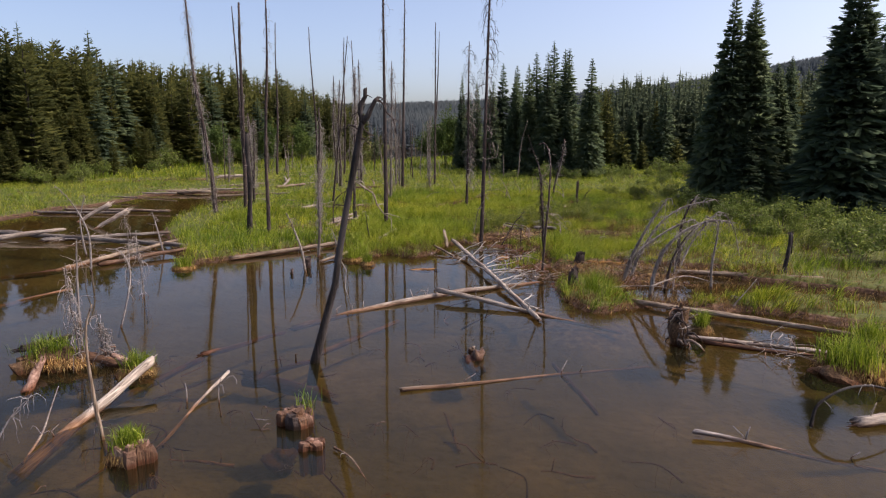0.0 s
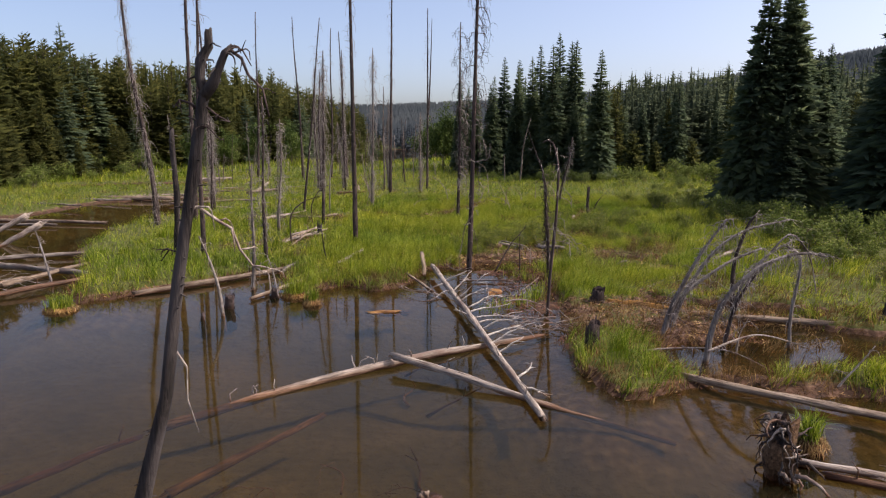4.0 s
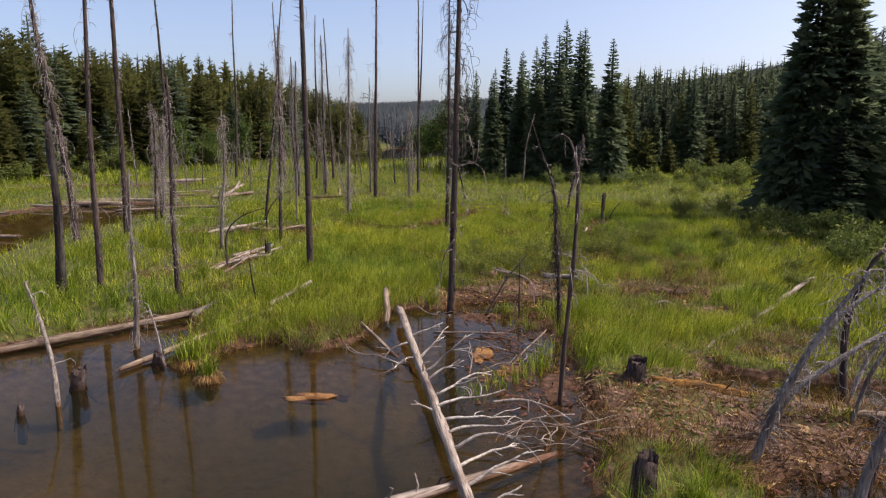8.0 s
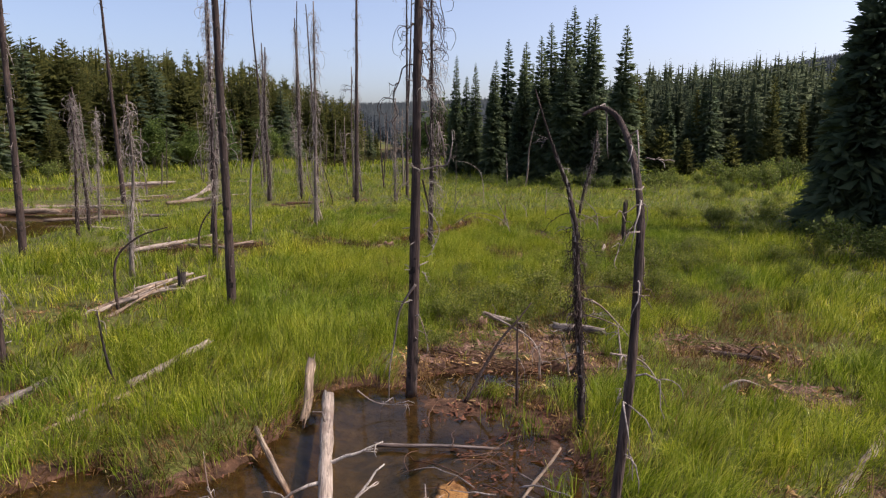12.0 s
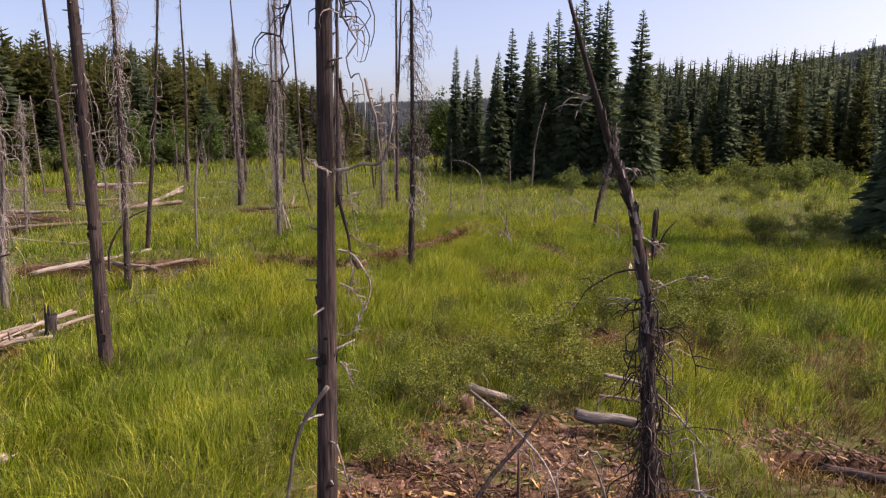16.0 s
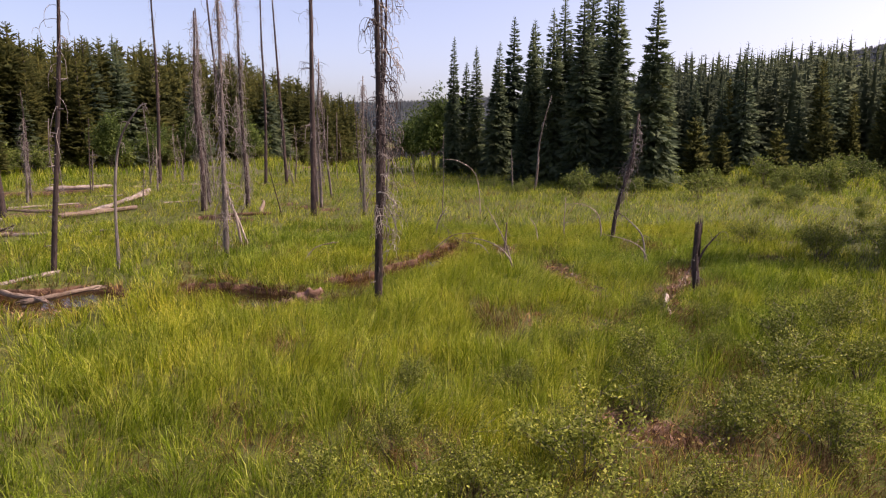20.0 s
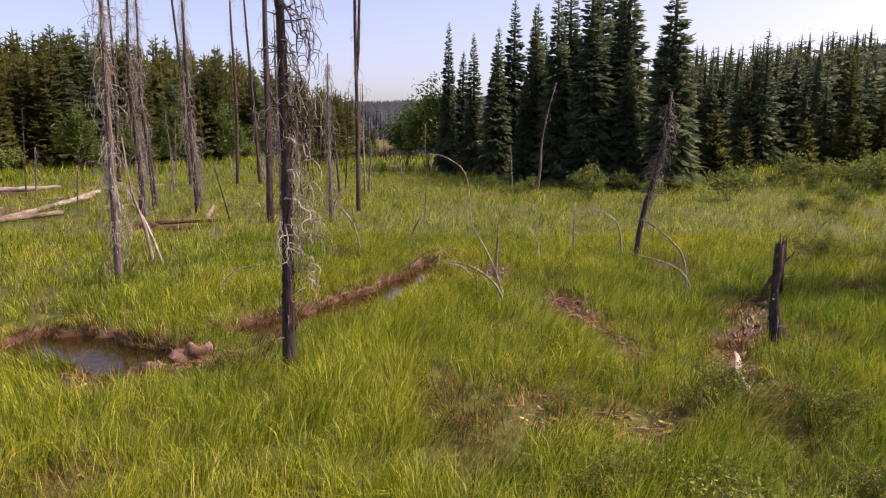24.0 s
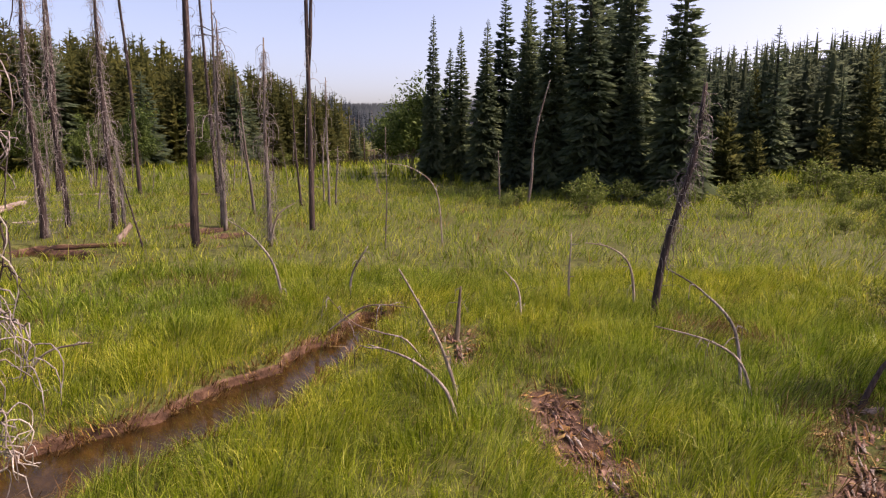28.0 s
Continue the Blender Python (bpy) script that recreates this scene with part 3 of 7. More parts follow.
def plant_trees():
    rnd = random.Random(5)
    # the stand of spruces in the middle of the valley
    for x, y, h, w in ((1.7, 66.5, 9.2, 0.6), (3.4, 68, 8.8, 0.7), (4.6, 64.5, 8.6, 0.8), (5.7, 65.9, 10.3, 0.75), (6.7, 61, 9.0, 0.8), (7.2, 66, 10.2, 0.8), (7.6, 59, 9.6, 0.85),
                       (8.7, 62.5, 11.0, 0.85), (9.0, 57.5, 10.3, 0.9), (9.9, 60, 11.6, 0.9), (10.6, 58, 10.8, 0.95), (11.2, 62, 11.2, 0.9), (12.1, 55.4, 9.7, 0.85),
                       (12.9, 59.5, 8.0, 0.8), (2.6, 71, 8.0, 0.8), (5.0, 72, 8.5, 0.9), (9.6, 67, 9.5, 0.9), (13.9, 64, 8.2, 0.9), (8.1, 70, 9.0, 0.9), (10.4, 56.5, 6.5, 0.9), (6.0, 60, 5.5, 0.9)):
        plant(spruces, x, y, h, 10.0, rnd, "spruces in the valley's stand", w * 1.1)
    # the dark spruces on the near bank
    for x, y, h, w in ((14.5, 34.8, 10.6, 0.78), (15.7, 34.4, 10.5, 0.85), (16.1, 35.6, 10.2, 0.8), (17.9, 29.8, 11.2, 1.0), (19.6, 33.5, 9.0, 1.0), (20.8, 29.5, 10.2, 1.0), (16.3, 38.5, 6.2, 1.1), (18.3, 37.0, 7.4, 1.1),
                       (22.5, 35, 9.6, 1.0), (24.5, 31, 10.8, 1.0), (26, 37, 10, 1.0), (20.8, 41, 8.2, 1.0), (15.1, 33.2, 4.2, 1.3)):
        plant(big_spruces, x, y, h, 10.5, rnd, "dark spruces on the bank", w)
    # front of the forest on the right
    for k in range(60):
        x = 14 + k * 0.8 + rnd.uniform(-0.8, 0.8)
        y = 82 - 0.42 * (x - 14) + rnd.uniform(-4, 5)
        if x > 27:
            y = min(y, 74 + rnd.uniform(-6, 4)) - 0.35 * (x - 27)
        plant(edge_spruces + pines[:1], x, y, rnd.uniform(5.5, 10.2) * (1.05 if x > 20 else 0.92), 10.0, rnd, "conifers at the forest's edge", rnd.uniform(0.9, 1.1))
    # front of the pine forest on the left
    for k in range(84):
        f = k / 83
        x = -52 + 38 * f + rnd.uniform(-1.2, 1.2)
        y = float(left_edge(np.array(x))) + rnd.uniform(-3, 3)
        plant(pines if rnd.random() < 0.8 else edge_spruces, x, y, rnd.choice((4.5, 6.0, 7.5, 8.5, 9.5, 10.2)) * rnd.uniform(0.9, 1.1), 10.0, rnd, "pines at the forest's edge", rnd.uniform(1.15, 1.5))
    # its tongue that reaches into the meadow
    for k in range(74):
        y = rnd.uniform(45, 71)
        x = -29.5 - 16 * rnd.random() ** 1.3 - (1.2 if y < 48 else 0)
        front = x > -31.5
        plant(pines if rnd.random() < 0.8 else edge_spruces, x, y, rnd.uniform(4.2, 7.5) if front and y > 50 else rnd.uniform(8.6, 10.8) + 0.07 * (y - 45), 10.0, rnd, "pines of the forest's tongue", rnd.uniform(1.2, 1.55))
    for k in range(26):
        plant(pines, rnd.uniform(-31, -27.2), rnd.uniform(44, 64), rnd.uniform(1.2, 4.2), 10.0, rnd, "pines of the forest's tongue", rnd.uniform(1.5, 1.9))
    for x, y, h in ((-35.5, 68.5, 13.6), (-42.5, 68, 14.0), (-46, 68.5, 12.5), (-28.0, 79, 11.0)):
        plant(edge_spruces, x, y, h, 10.0, rnd, "tall spruces above the pine forest", 0.95)
    for x, y, h in ((22.5, 64, 3.3), (26.5, 66, 3.6), (17.0, 63, 4.0), (19.8, 66, 3.0), (-29, 50, 3.0)):
        plant([young_pine], x, y, h, 3.2, rnd, "young pines in the meadow", 1.0)


plant_trees()


def forest(name, seed, spots, mat, label, whorls, per, fans, radii=(1.35, 1.6, 1.2, 1.5), **kw):
    """Woods as one mesh: a trunk and a ragged crown for every tree."""
    rng = np.random.default_rng(seed)
    kinds = [crown_arrays(rng, 10.0, r, 1.0, whorls, per, fans, **kw) for r in radii]
    V, T, n = [], [], 0
    for k, (x, y, z, h) in enumerate(spots):
        v, t = kinds[k % len(kinds)]
        a, s = rng.uniform(0, 6.3), h / 10
        g = s * rng.uniform(1.0, 1.5)
        c, d = math.cos(a) * g, math.sin(a) * g
        V.append(np.stack([v[:, 0] * c - v[:, 1] * d + x, v[:, 0] * d + v[:, 1] * c + y, v[:, 2] * s + z], 1))
        T.append(t + n)
        n += len(v)
        V.append(np.array([(x - 0.09, y, z - 0.5), (x + 0.09, y, z - 0.5), (x, y, z + h * 0.8)]))
        T.append(np.array([[n, n + 1, n + 2]]))
        n += 3
    tagged(new(name, array_mesh(name, np.concatenate(V), np.concatenate(T), mat)), label, "forest", kind="stuff")


def scatter(seed, n, box, keep, h0, h1):
    rng = np.random.default_rng(seed)
    x, y = rng.uniform(box[0], box[1], n), rng.uniform(box[2], box[3], n)
    k = keep(x, y)
    x, y = x[k], y[k]
    return np.stack([x, y, height(x, y) - 0.2, rng.uniform(h0, h1, len(x))], 1)


forest("pine_forest", 71, scatter(81, 3500, (-112, -12, 52, 185), lambda x, y: (y > left_edge(x) + 1) & (y < left_edge(x) + 48) & (x < -15 - 0.02 * y) & (-x < 14 + 0.82 * y), 6.6, 10.6), PINE,
       "dense olive green pine forest rising along the meadow", 16, 6, 3, taper=0.52, droop=-0.05, lift=0.8, wide=0.36, skew=0.8, core=0.22, tip=0.014)
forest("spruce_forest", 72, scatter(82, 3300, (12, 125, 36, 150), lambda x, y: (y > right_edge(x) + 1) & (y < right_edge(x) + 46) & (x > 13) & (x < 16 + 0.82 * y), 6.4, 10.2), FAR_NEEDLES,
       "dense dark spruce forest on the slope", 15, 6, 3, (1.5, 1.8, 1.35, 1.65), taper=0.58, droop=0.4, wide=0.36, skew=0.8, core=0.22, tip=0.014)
# the valley's end shares the hills' haze-tinted needle colour
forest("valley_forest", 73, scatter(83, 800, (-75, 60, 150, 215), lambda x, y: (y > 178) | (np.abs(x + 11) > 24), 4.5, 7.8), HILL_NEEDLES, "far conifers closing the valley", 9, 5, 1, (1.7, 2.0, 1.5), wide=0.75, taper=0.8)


def hill_woods():
    """Small spires packed over the far hills."""
    rng = np.random.default_rng(74)
    n = 46000
    y = 205 + 450 * rng.random(n) ** 0.85
    x = rng.uniform(-1, 1, n) * (40 + 0.8 * y)
    z = height(x, y)
    h, r = rng.uniform(3.2, 6.2, n), rng.uniform(1.3, 2.1, n)
    a = rng.uniform(0, 6.3, n)
    V = [np.stack([x + r * np.cos(a + w), y + r * np.sin(a + w), z - 0.6], 1) for w in (0, 2.1, 4.2)] + [np.stack([x, y, z + h], 1)]
    V = np.stack(V, 1).reshape(-1, 3)
    b = np.arange(n)[:, None] * 4
    T = np.concatenate([b + [j, (j + 1) % 3, 3] for j in range(3)])
    tagged(new("hill_forest", array_mesh("hill_forest", V, T, HILL_NEEDLES)), "forest over the distant hills, its needles tinted blue for haze", "forest", kind="stuff")


hill_woods()


# ---- grass ----
def blades(name, x, y, length, width, lean, mat, label, seed, base_z=None):
    """Bent blades of three triangles each."""
    rng = np.random.default_rng(seed)
    n = len(x)
    z = (height(x, y) if base_z is None else base_z) - 0.03
    az = 9.0 * lattice(x, y, 0.38, 11) + rng.normal(0, 0.9, n)
    wind = 0.55
    dx, dy = np.cos(az) * lean + wind * 0.35 * lean.mean(), np.sin(az) * lean - wind * 0.2 * lean.mean()
    face = rng.uniform(0, 2 * math.pi, n)
    wx, wy = np.cos(face) * width / 2, np.sin(face) * width / 2
    mid = 0.55
    drop = np.clip(lean, 0, 1.2)
    b = np.stack([x, y, z], 1)
    m = b + np.stack([dx * length * 0.32, dy * length * 0.32, length * mid * (1 - 0.15 * drop)], 1)
    t = b + np.stack([dx * length, dy * length, length * (1 - 0.45 * drop ** 1.5)], 1)
    o = np.stack([wx, wy, np.zeros(n)], 1)
    V = np.stack([b - o, b + o, m + o * 0.9, m - o * 0.9, t], 1).reshape(-1, 3)
    i = np.arange(n)[:, None] * 5
    T = np.concatenate([i + [0, 1, 2], i + [0, 2, 3], i + [3, 2, 4]])
    tagged(new(name, array_mesh(name, V, T, mat)), label, "grass", kind="stuff")


def sward(seed, count, box, keep, tuft=0.10, per=7):
    """Places of blades, gathered in loose tufts."""
    rng = np.random.default_rng(seed)
    n = count // per
    cx, cy = rng.uniform(box[0], box[1], n), rng.uniform(box[2], box[3], n)
    k = keep(cx, cy)
    cx, cy = cx[k], cy[k]
    x = np.repeat(cx, per) + rng.normal(0, tuft, len(cx) * per)
    y = np.repeat(cy, per) + rng.normal(0, tuft, len(cy) * per)
    return x, y, rng


WILLOWS = [(1.6, 23.1, 0.55), (2.0, 24.1, 0.7), (2.9, 24.3, 0.6), (3.6, 24.6, 0.7), (1.2, 23.5, 0.5), (4.4, 24.4, 0.5), (3.0, 25.0, 0.7), (5.2, 27.0, 0.8), (7.0, 28.2, 0.8), (5.9, 27.7, 0.9), (3.5, 25.9, 0.95), (1.9, 26.3, 0.6),
           (6.4, 28.7, 0.95), (4.4, 27.3, 0.85), (1.45, 25.6, 0.6), (1.9, 27.6, 0.6), (4.0, 29.1, 0.5), (5.3, 30.7, 0.6), (4.6, 28.2, 0.85), (7.3, 29.4, 0.9), (8.2, 30.6, 0.8), (3.1, 27.8, 0.5), (4.9, 26.6, 0.8), (6.0, 25.3, 0.6), (2.6, 25.7, 0.6),
           (4.3, 25.4, 0.6), (5.7, 26.4, 0.7), (6.1, 30.2, 0.6), (0.9, 24.2, 0.5), (1.5, 24.4, 0.6), (2.2, 24.9, 0.7), (5.6, 29.0, 0.5), (9.5, 29.5, 0.8), (10.4, 35.6, 1.0), (9.6, 37.2, 0.9), (10.9, 36.3, 1.0), (11.4, 37.2, 0.9), (12.2, 36.0, 1.1),
           (8.0, 25.5, 0.6), (6.9, 24.8, 0.5), (9.0, 27.5, 0.7), (11.2, 33.5, 0.8), (11.0, 30.5, 0.8), (7.6, 22.4, 0.5), (8.6, 23.2, 0.6), (9.4, 24.6, 0.7), (8.9, 20.6, 0.5), (0.4, 22.9, 0.4), (0.2, 22.3, 0.35), (4.1, 23.9, 0.45), (6.6, 20.6, 0.4), (7.4, 27.0, 0.6), (3.9, 30.6, 0.4)]


def dead(x, y):
    """How far last year's brown sedge shows through: 0 in the lush green, 1 where little else stands."""
    n = 0.6 * lattice(x, y, 1.3, 1) + 0.4 * lattice(x, y, 0.42, 2)
    belt = smooth(3.4, 1.2, np.abs(y - 24.8 - 0.25 * (x - 2))) * smooth(-0.5, 1.2, x) * 0.08
    bank = smooth(3.6, 5.2, x) * smooth(26, 22, y) * (0.15 + 0.07 * smooth(20.5, 18, y))
    return smooth(0.60, 0.80, n + belt + bank)


def grows(x, y, edge=0.05):
    clump = ripple(0.9 * x + 2, 0.9 * y)
    return (shore(x, y) > edge) & (pools(x, y) > 0.03) & ((mud(x, y) > 0.06 + 0.08 * clump) | (ripple(2.9 * x + 5, 2.9 * y) > 0.60))


def near_path(x, y):
    """How near a place lies to the line that is walked over: 1 on it, 0 far from it."""
    return smooth(7.5, 3.0, np.abs(x - 0.4 - 0.1 * y))


def under_shrubs(x, y):
    out = np.zeros(x.shape)
    for sx, sy, h in WILLOWS:
        out = np.maximum(out, smooth(0.55, 0.2, np.hypot(x - sx, y - sy) / h))
    return out


def grass():
    lot = np.random.default_rng(6)
    spots = ((800000, (-9, 12, 16.5, 41), 0.49, 0.0058, 0.045), (60000, (-9, 14, 8, 17), 0.45, 0.008, 0.06), (26000, (2.6, 8.5, 12.6, 17.2), 0.55, 0.0075, 0.035))
    for k, (n, box, tall, wide, tuft) in enumerate(spots):
        def lush(x, y):
            chance = (0.22 + 0.78 * near_path(x, y)) * (1 - 0.8 * dead(x, y)) * (0.5 + 0.7 * lattice(x, y, 0.33, 5)) * (1 - 0.4 * under_shrubs(x, y))
            return grows(x, y) & ((y > 17.2) | (x < 2.5) | (ripple(1.6 * x, 1.6 * y + 3) > -0.1)) & (lot.random(len(x)) < chance)
        x, y, rng = sward(90 + k, n, box, lush, tuft, 8)
        rise = (0.55 + 0.55 * lattice(x, y, 0.9, 6) + 0.25 * (lattice(x, y, 0.33, 5) - 0.5)) * (1 - 0.25 * smooth(30, 38, y)) * (0.6 + 0.4 * smooth(0.05, 0.6, np.minimum(pools(x, y), mud(x, y)))) * (1 - 0.35 * dead(x, y))
        thick = 1 + 0.9 * (1 - near_path(x, y))
        blades("sedge_grass", x, y, tall * rise * rng.uniform(0.5, 1.25, len(x)), wide * thick * rng.uniform(0.6, 1.3, len(x)), rng.uniform(0.12, 1.0, len(x)), BLADES,
               "tall yellow-green sedge grass of the wet meadow", 95 + k)
    # straw of last year between the green blades
    x, y, rng = sward(89, 330000, (-8, 12, 15, 40.5), lambda x, y: grows(x, y) & (lot.random(len(x)) < (0.05 + 0.85 * dead(x, y)) * (0.25 + 0.75 * near_path(x, y))), 0.07, 8)
    blades("straw_grass", x, y, rng.uniform(0.12, 0.45, len(x)), 0.006 * rng.uniform(0.6, 1.3, len(x)), rng.uniform(0.4, 1.3, len(x)), THATCH, "dry brown straw between the green sedge", 88)
    x, y, rng = sward(86, 9000, (2.6, 9.0, 12.6, 17.4), lambda x, y: shore(x, y) > 0.0, 0.05, 9)
    blades("straw_grass", x, y, rng.uniform(0.08, 0.36, len(x)), 0.007 * rng.uniform(0.6, 1.3, len(x)), rng.uniform(0.4, 1.3, len(x)), THATCH, "dry brown straw on the muddy bank", 85)
    def wide_keep(x, y):
        return grows(x, y, 0.1) & ~((x > -9) & (x < 12) & (y > 16.5) & (y < 41)) & (lot.random(len(x)) < 1 - 0.7 * dead(x, y))
    x, y, rng = sward(92, 235000, (-38, 30, 16, 66), lambda x, y: wide_keep(x, y) & (y > 18 - 0.2 * x) & (np.abs(x) < 6 + 0.75 * y), 0.14)
    blades("meadow_grass", x, y, 0.42 * rng.uniform(0.5, 1.2, len(x)) * (0.6 + 0.7 * lattice(x, y, 1.6, 8)), 0.012 * rng.uniform(0.7, 1.3, len(x)), rng.uniform(0.3, 1.15, len(x)), BLADES, "bright sedge grass spreading across the meadow", 97)
    x, y, rng = sward(91, 62000, (-34, 26, 22, 60), lambda x, y: wide_keep(x, y) & (lot.random(len(x)) < 0.1 + 0.9 * dead(x, y)), 0.12)
    blades("straw_grass", x, y, rng.uniform(0.15, 0.45, len(x)), 0.014 * rng.uniform(0.6, 1.3, len(x)), rng.uniform(0.4, 1.3, len(x)), THATCH, "dry brown straw over the far meadow", 84)
    x, y, rng = sward(93, 50000, (-60, 60, 50, 120), lambda x, y: (shore(x, y) > 0.3) & (y < np.where(x < 0, left_edge(x) + 4, 110)) & ((y > 66) | (np.abs(x) > 20)), 0.3)
    blades("far_grass", x, y, 0.65 * rng.uniform(0.6, 1.2, len(x)), 0.05 * rng.uniform(0.7, 1.3, len(x)), rng.uniform(0.1, 0.6, len(x)), BLADES, "pale grass at the far end of the meadow", 98)
    # brown thatch along the banks and over the bare patches
    def bank(x, y):
        d, p, m = shore(x, y), pools(x, y), mud(x, y)
        return ((d > -0.06) & (d < 0.28)) | ((p > 0.02) & (p < 0.15) & (d > 0)) | ((m > -0.4) & (m < 0.2) & (d > 0) & (lot.random(len(x)) < 0.45))
    x, y, rng = sward(96, 60000, (-2.8, 3.0, 30.6, 38.2), lambda x, y: (pools(x, y) > -0.04) & (pools(x, y) < 0.13), 0.02)
    blades("bank_grass", x, y, rng.uniform(0.06, 0.19, len(x)), 0.008 * rng.uniform(0.6, 1.5, len(x)), rng.uniform(0.3, 1.2, len(x)), THATCH, "red-brown dead sedge hanging over the channel", 87, np.maximum(height(x, y), 0.02))
    x, y, rng = sward(94, 240000, (-9, 12, 12, 41), bank, 0.06)
    z = np.maximum(height(x, y), 0.0)
    blades("dead_grass", x, y, rng.uniform(0.08, 0.3, len(x)), 0.009 * rng.uniform(0.6, 1.5, len(x)), rng.uniform(0.5, 1.3, len(x)), THATCH, "brown dead sedge matted along the banks", 99, z)


grass()


def litter():
    """Chips of bark, rotten wood and sedge strewn over the bare peat."""
    rng = np.random.default_rng(44)
    for mat, n, box, label in ((ROTTEN, 60000, (-8, 9, 13, 38), "pinkish crumbs of rotten wood on the bare peat"), (STRAW_CHIPS, 70000, (-8, 9, 13, 38), "tan scraps of dead sedge on the bare peat"), (ROTTEN, 26000, (1.2, 6.8, 14.2, 24.2), "pinkish crumbs of rotten wood on the bare peat")):
        x, y = rng.uniform(box[0], box[1], n), rng.uniform(box[2], box[3], n)
        d, p, m = shore(x, y), pools(x, y), mud(x, y)
        k = ((m < 0.12) & (d > -0.05) & (p > -0.1)) | ((d > -0.12) & (d < 0.08) & (rng.random(n) < 0.3)) | ((d < 0) & (segment_distance(x, y, 2.3, 17.6, 2.2, 20.9) < 0.75) & (lattice(x, y, 0.5, 21) > 0.45) & (rng.random(n) < (0.45 if mat is ROTTEN else 0.06))) | ((dead(x, y) > 0.9) & (d > 0) & (p > 0) & (rng.random(n) < 0.10))
        x, y = x[k], y[k]
        n = len(x)
        c = np.stack([x, y, np.maximum(height(x, y), -0.005) + rng.uniform(0.004, 0.03, n)], 1)
        a, L = rng.uniform(0, 6.3, n), rng.uniform(0.008, 0.034, n) * rng.choice((0.7, 1.0, 1.0, 2.0), n)
        u = np.stack([np.cos(a), np.sin(a), rng.normal(0, 0.35, n)], 1) * L[:, None]
        w = np.stack([-np.sin(a), np.cos(a), rng.normal(0, 0.35, n)], 1) * (L * rng.uniform(0.12, 0.4, n))[:, None]
        h = np.array([0, 0, 1]) * (L * 0.15)[:, None]
        V = np.stack([c - u - w, c + u - w * 0.6, c + u * 0.8 + w, c - u * 0.7 + w, c + h], 1).reshape(-1, 3)
        i = np.arange(n)[:, None] * 5
        tagged(new("litter", array_mesh("litter", V, np.concatenate([i + [j, (j + 1) % 4, 4] for j in range(4)]), mat)), label, "litter", kind="stuff")


litter()


# ---- shrubs ----
def shrub_kind(name, seed, h, w, count, leaf, mat, label, category="shrub"):
    rng, rnd = np.random.default_rng(seed), random.Random(seed)
    root = empty(name, (0, 0, 0), label, category)
    s, tips = Shape(), []
    for k in range(15):
        a, r = rnd.uniform(0, 6.3), w * rnd.uniform(0.15, 1.0)
        top = Vector((math.cos(a) * r, math.sin(a) * r, h * rnd.uniform(0.6, 1.0) * (1 - 0.35 * (r / w) ** 2)))
        mid = Vector((top.x * 0.4, top.y * 0.4, top.z * 0.55))
        s.tube([(top.x * 0.08, top.y * 0.08, -0.05), mid, top], [0.007 * h ** 0.5, 0.005 * h ** 0.5, 0.002], 4)
        tips += [(mid, top)] * 2
        for _ in range(3):
            q = mid.lerp(top, rnd.random())
            e = q + Vector((rnd.uniform(-1, 1), rnd.uniform(-1, 1), rnd.uniform(0.1, 0.9))) * 0.3 * h
            s.tube([q, e], [0.003, 0.0015], 3)
            tips.append((q, e))
    part("stem", s, GREY_WOOD, root, kind="stuff")
    ab = np.array([[*a, *b] for a, b in tips])[rng.integers(0, len(tips), count)]
    f = rng.random((count, 1)) ** 0.7
    p = ab[:, :3] * (1 - f) + ab[:, 3:] * f + rng.normal(0, 0.05 * h, (count, 3))
    p[:, 2] = np.maximum(p[:, 2], 0.04)
    d = rng.normal(size=(count, 3)) + [0, 0, 0.4]
    d /= np.linalg.norm(d, axis=1, keepdims=True)
    side = np.cross(d, rng.normal(size=(count, 3)))
    side /= np.linalg.norm(side, axis=1, keepdims=True)
    L = leaf * rng.uniform(0.6, 1.3, (count, 1))
    V = np.stack([p, p + d * L * 0.5 + side * L * 0.22, p + d * L, p + d * L * 0.5 - side * L * 0.22], 1).reshape(-1, 3)
    i = np.arange(count)[:, None] * 4
    part("foliage", array_mesh("foliage", V, np.concatenate([i + [0, 1, 2], i + [0, 2, 3]]), mat), mat, root)
    return root


WILLOW_LABEL = "low grey-green willow shrub with small narrow leaves"
BUSH_LABEL = "leafy bright green bush at the meadow's edge"
willows = [shrub_kind("willow_shrub", 201 + k, 0.85, 0.62, 3600, 0.036, WILLOW, WILLOW_LABEL) for k in range(3)]
bushes = [shrub_kind("green_bush", 211 + k, 1.3, 0.85, 1000, 0.115, BUSH, BUSH_LABEL) for k in range(3)]
poplar = shrub_kind("poplar_tree", 221, 5.5, 1.7, 7000, 0.25, POPLAR, "round light green broadleaf tree by the spruces", "tree")


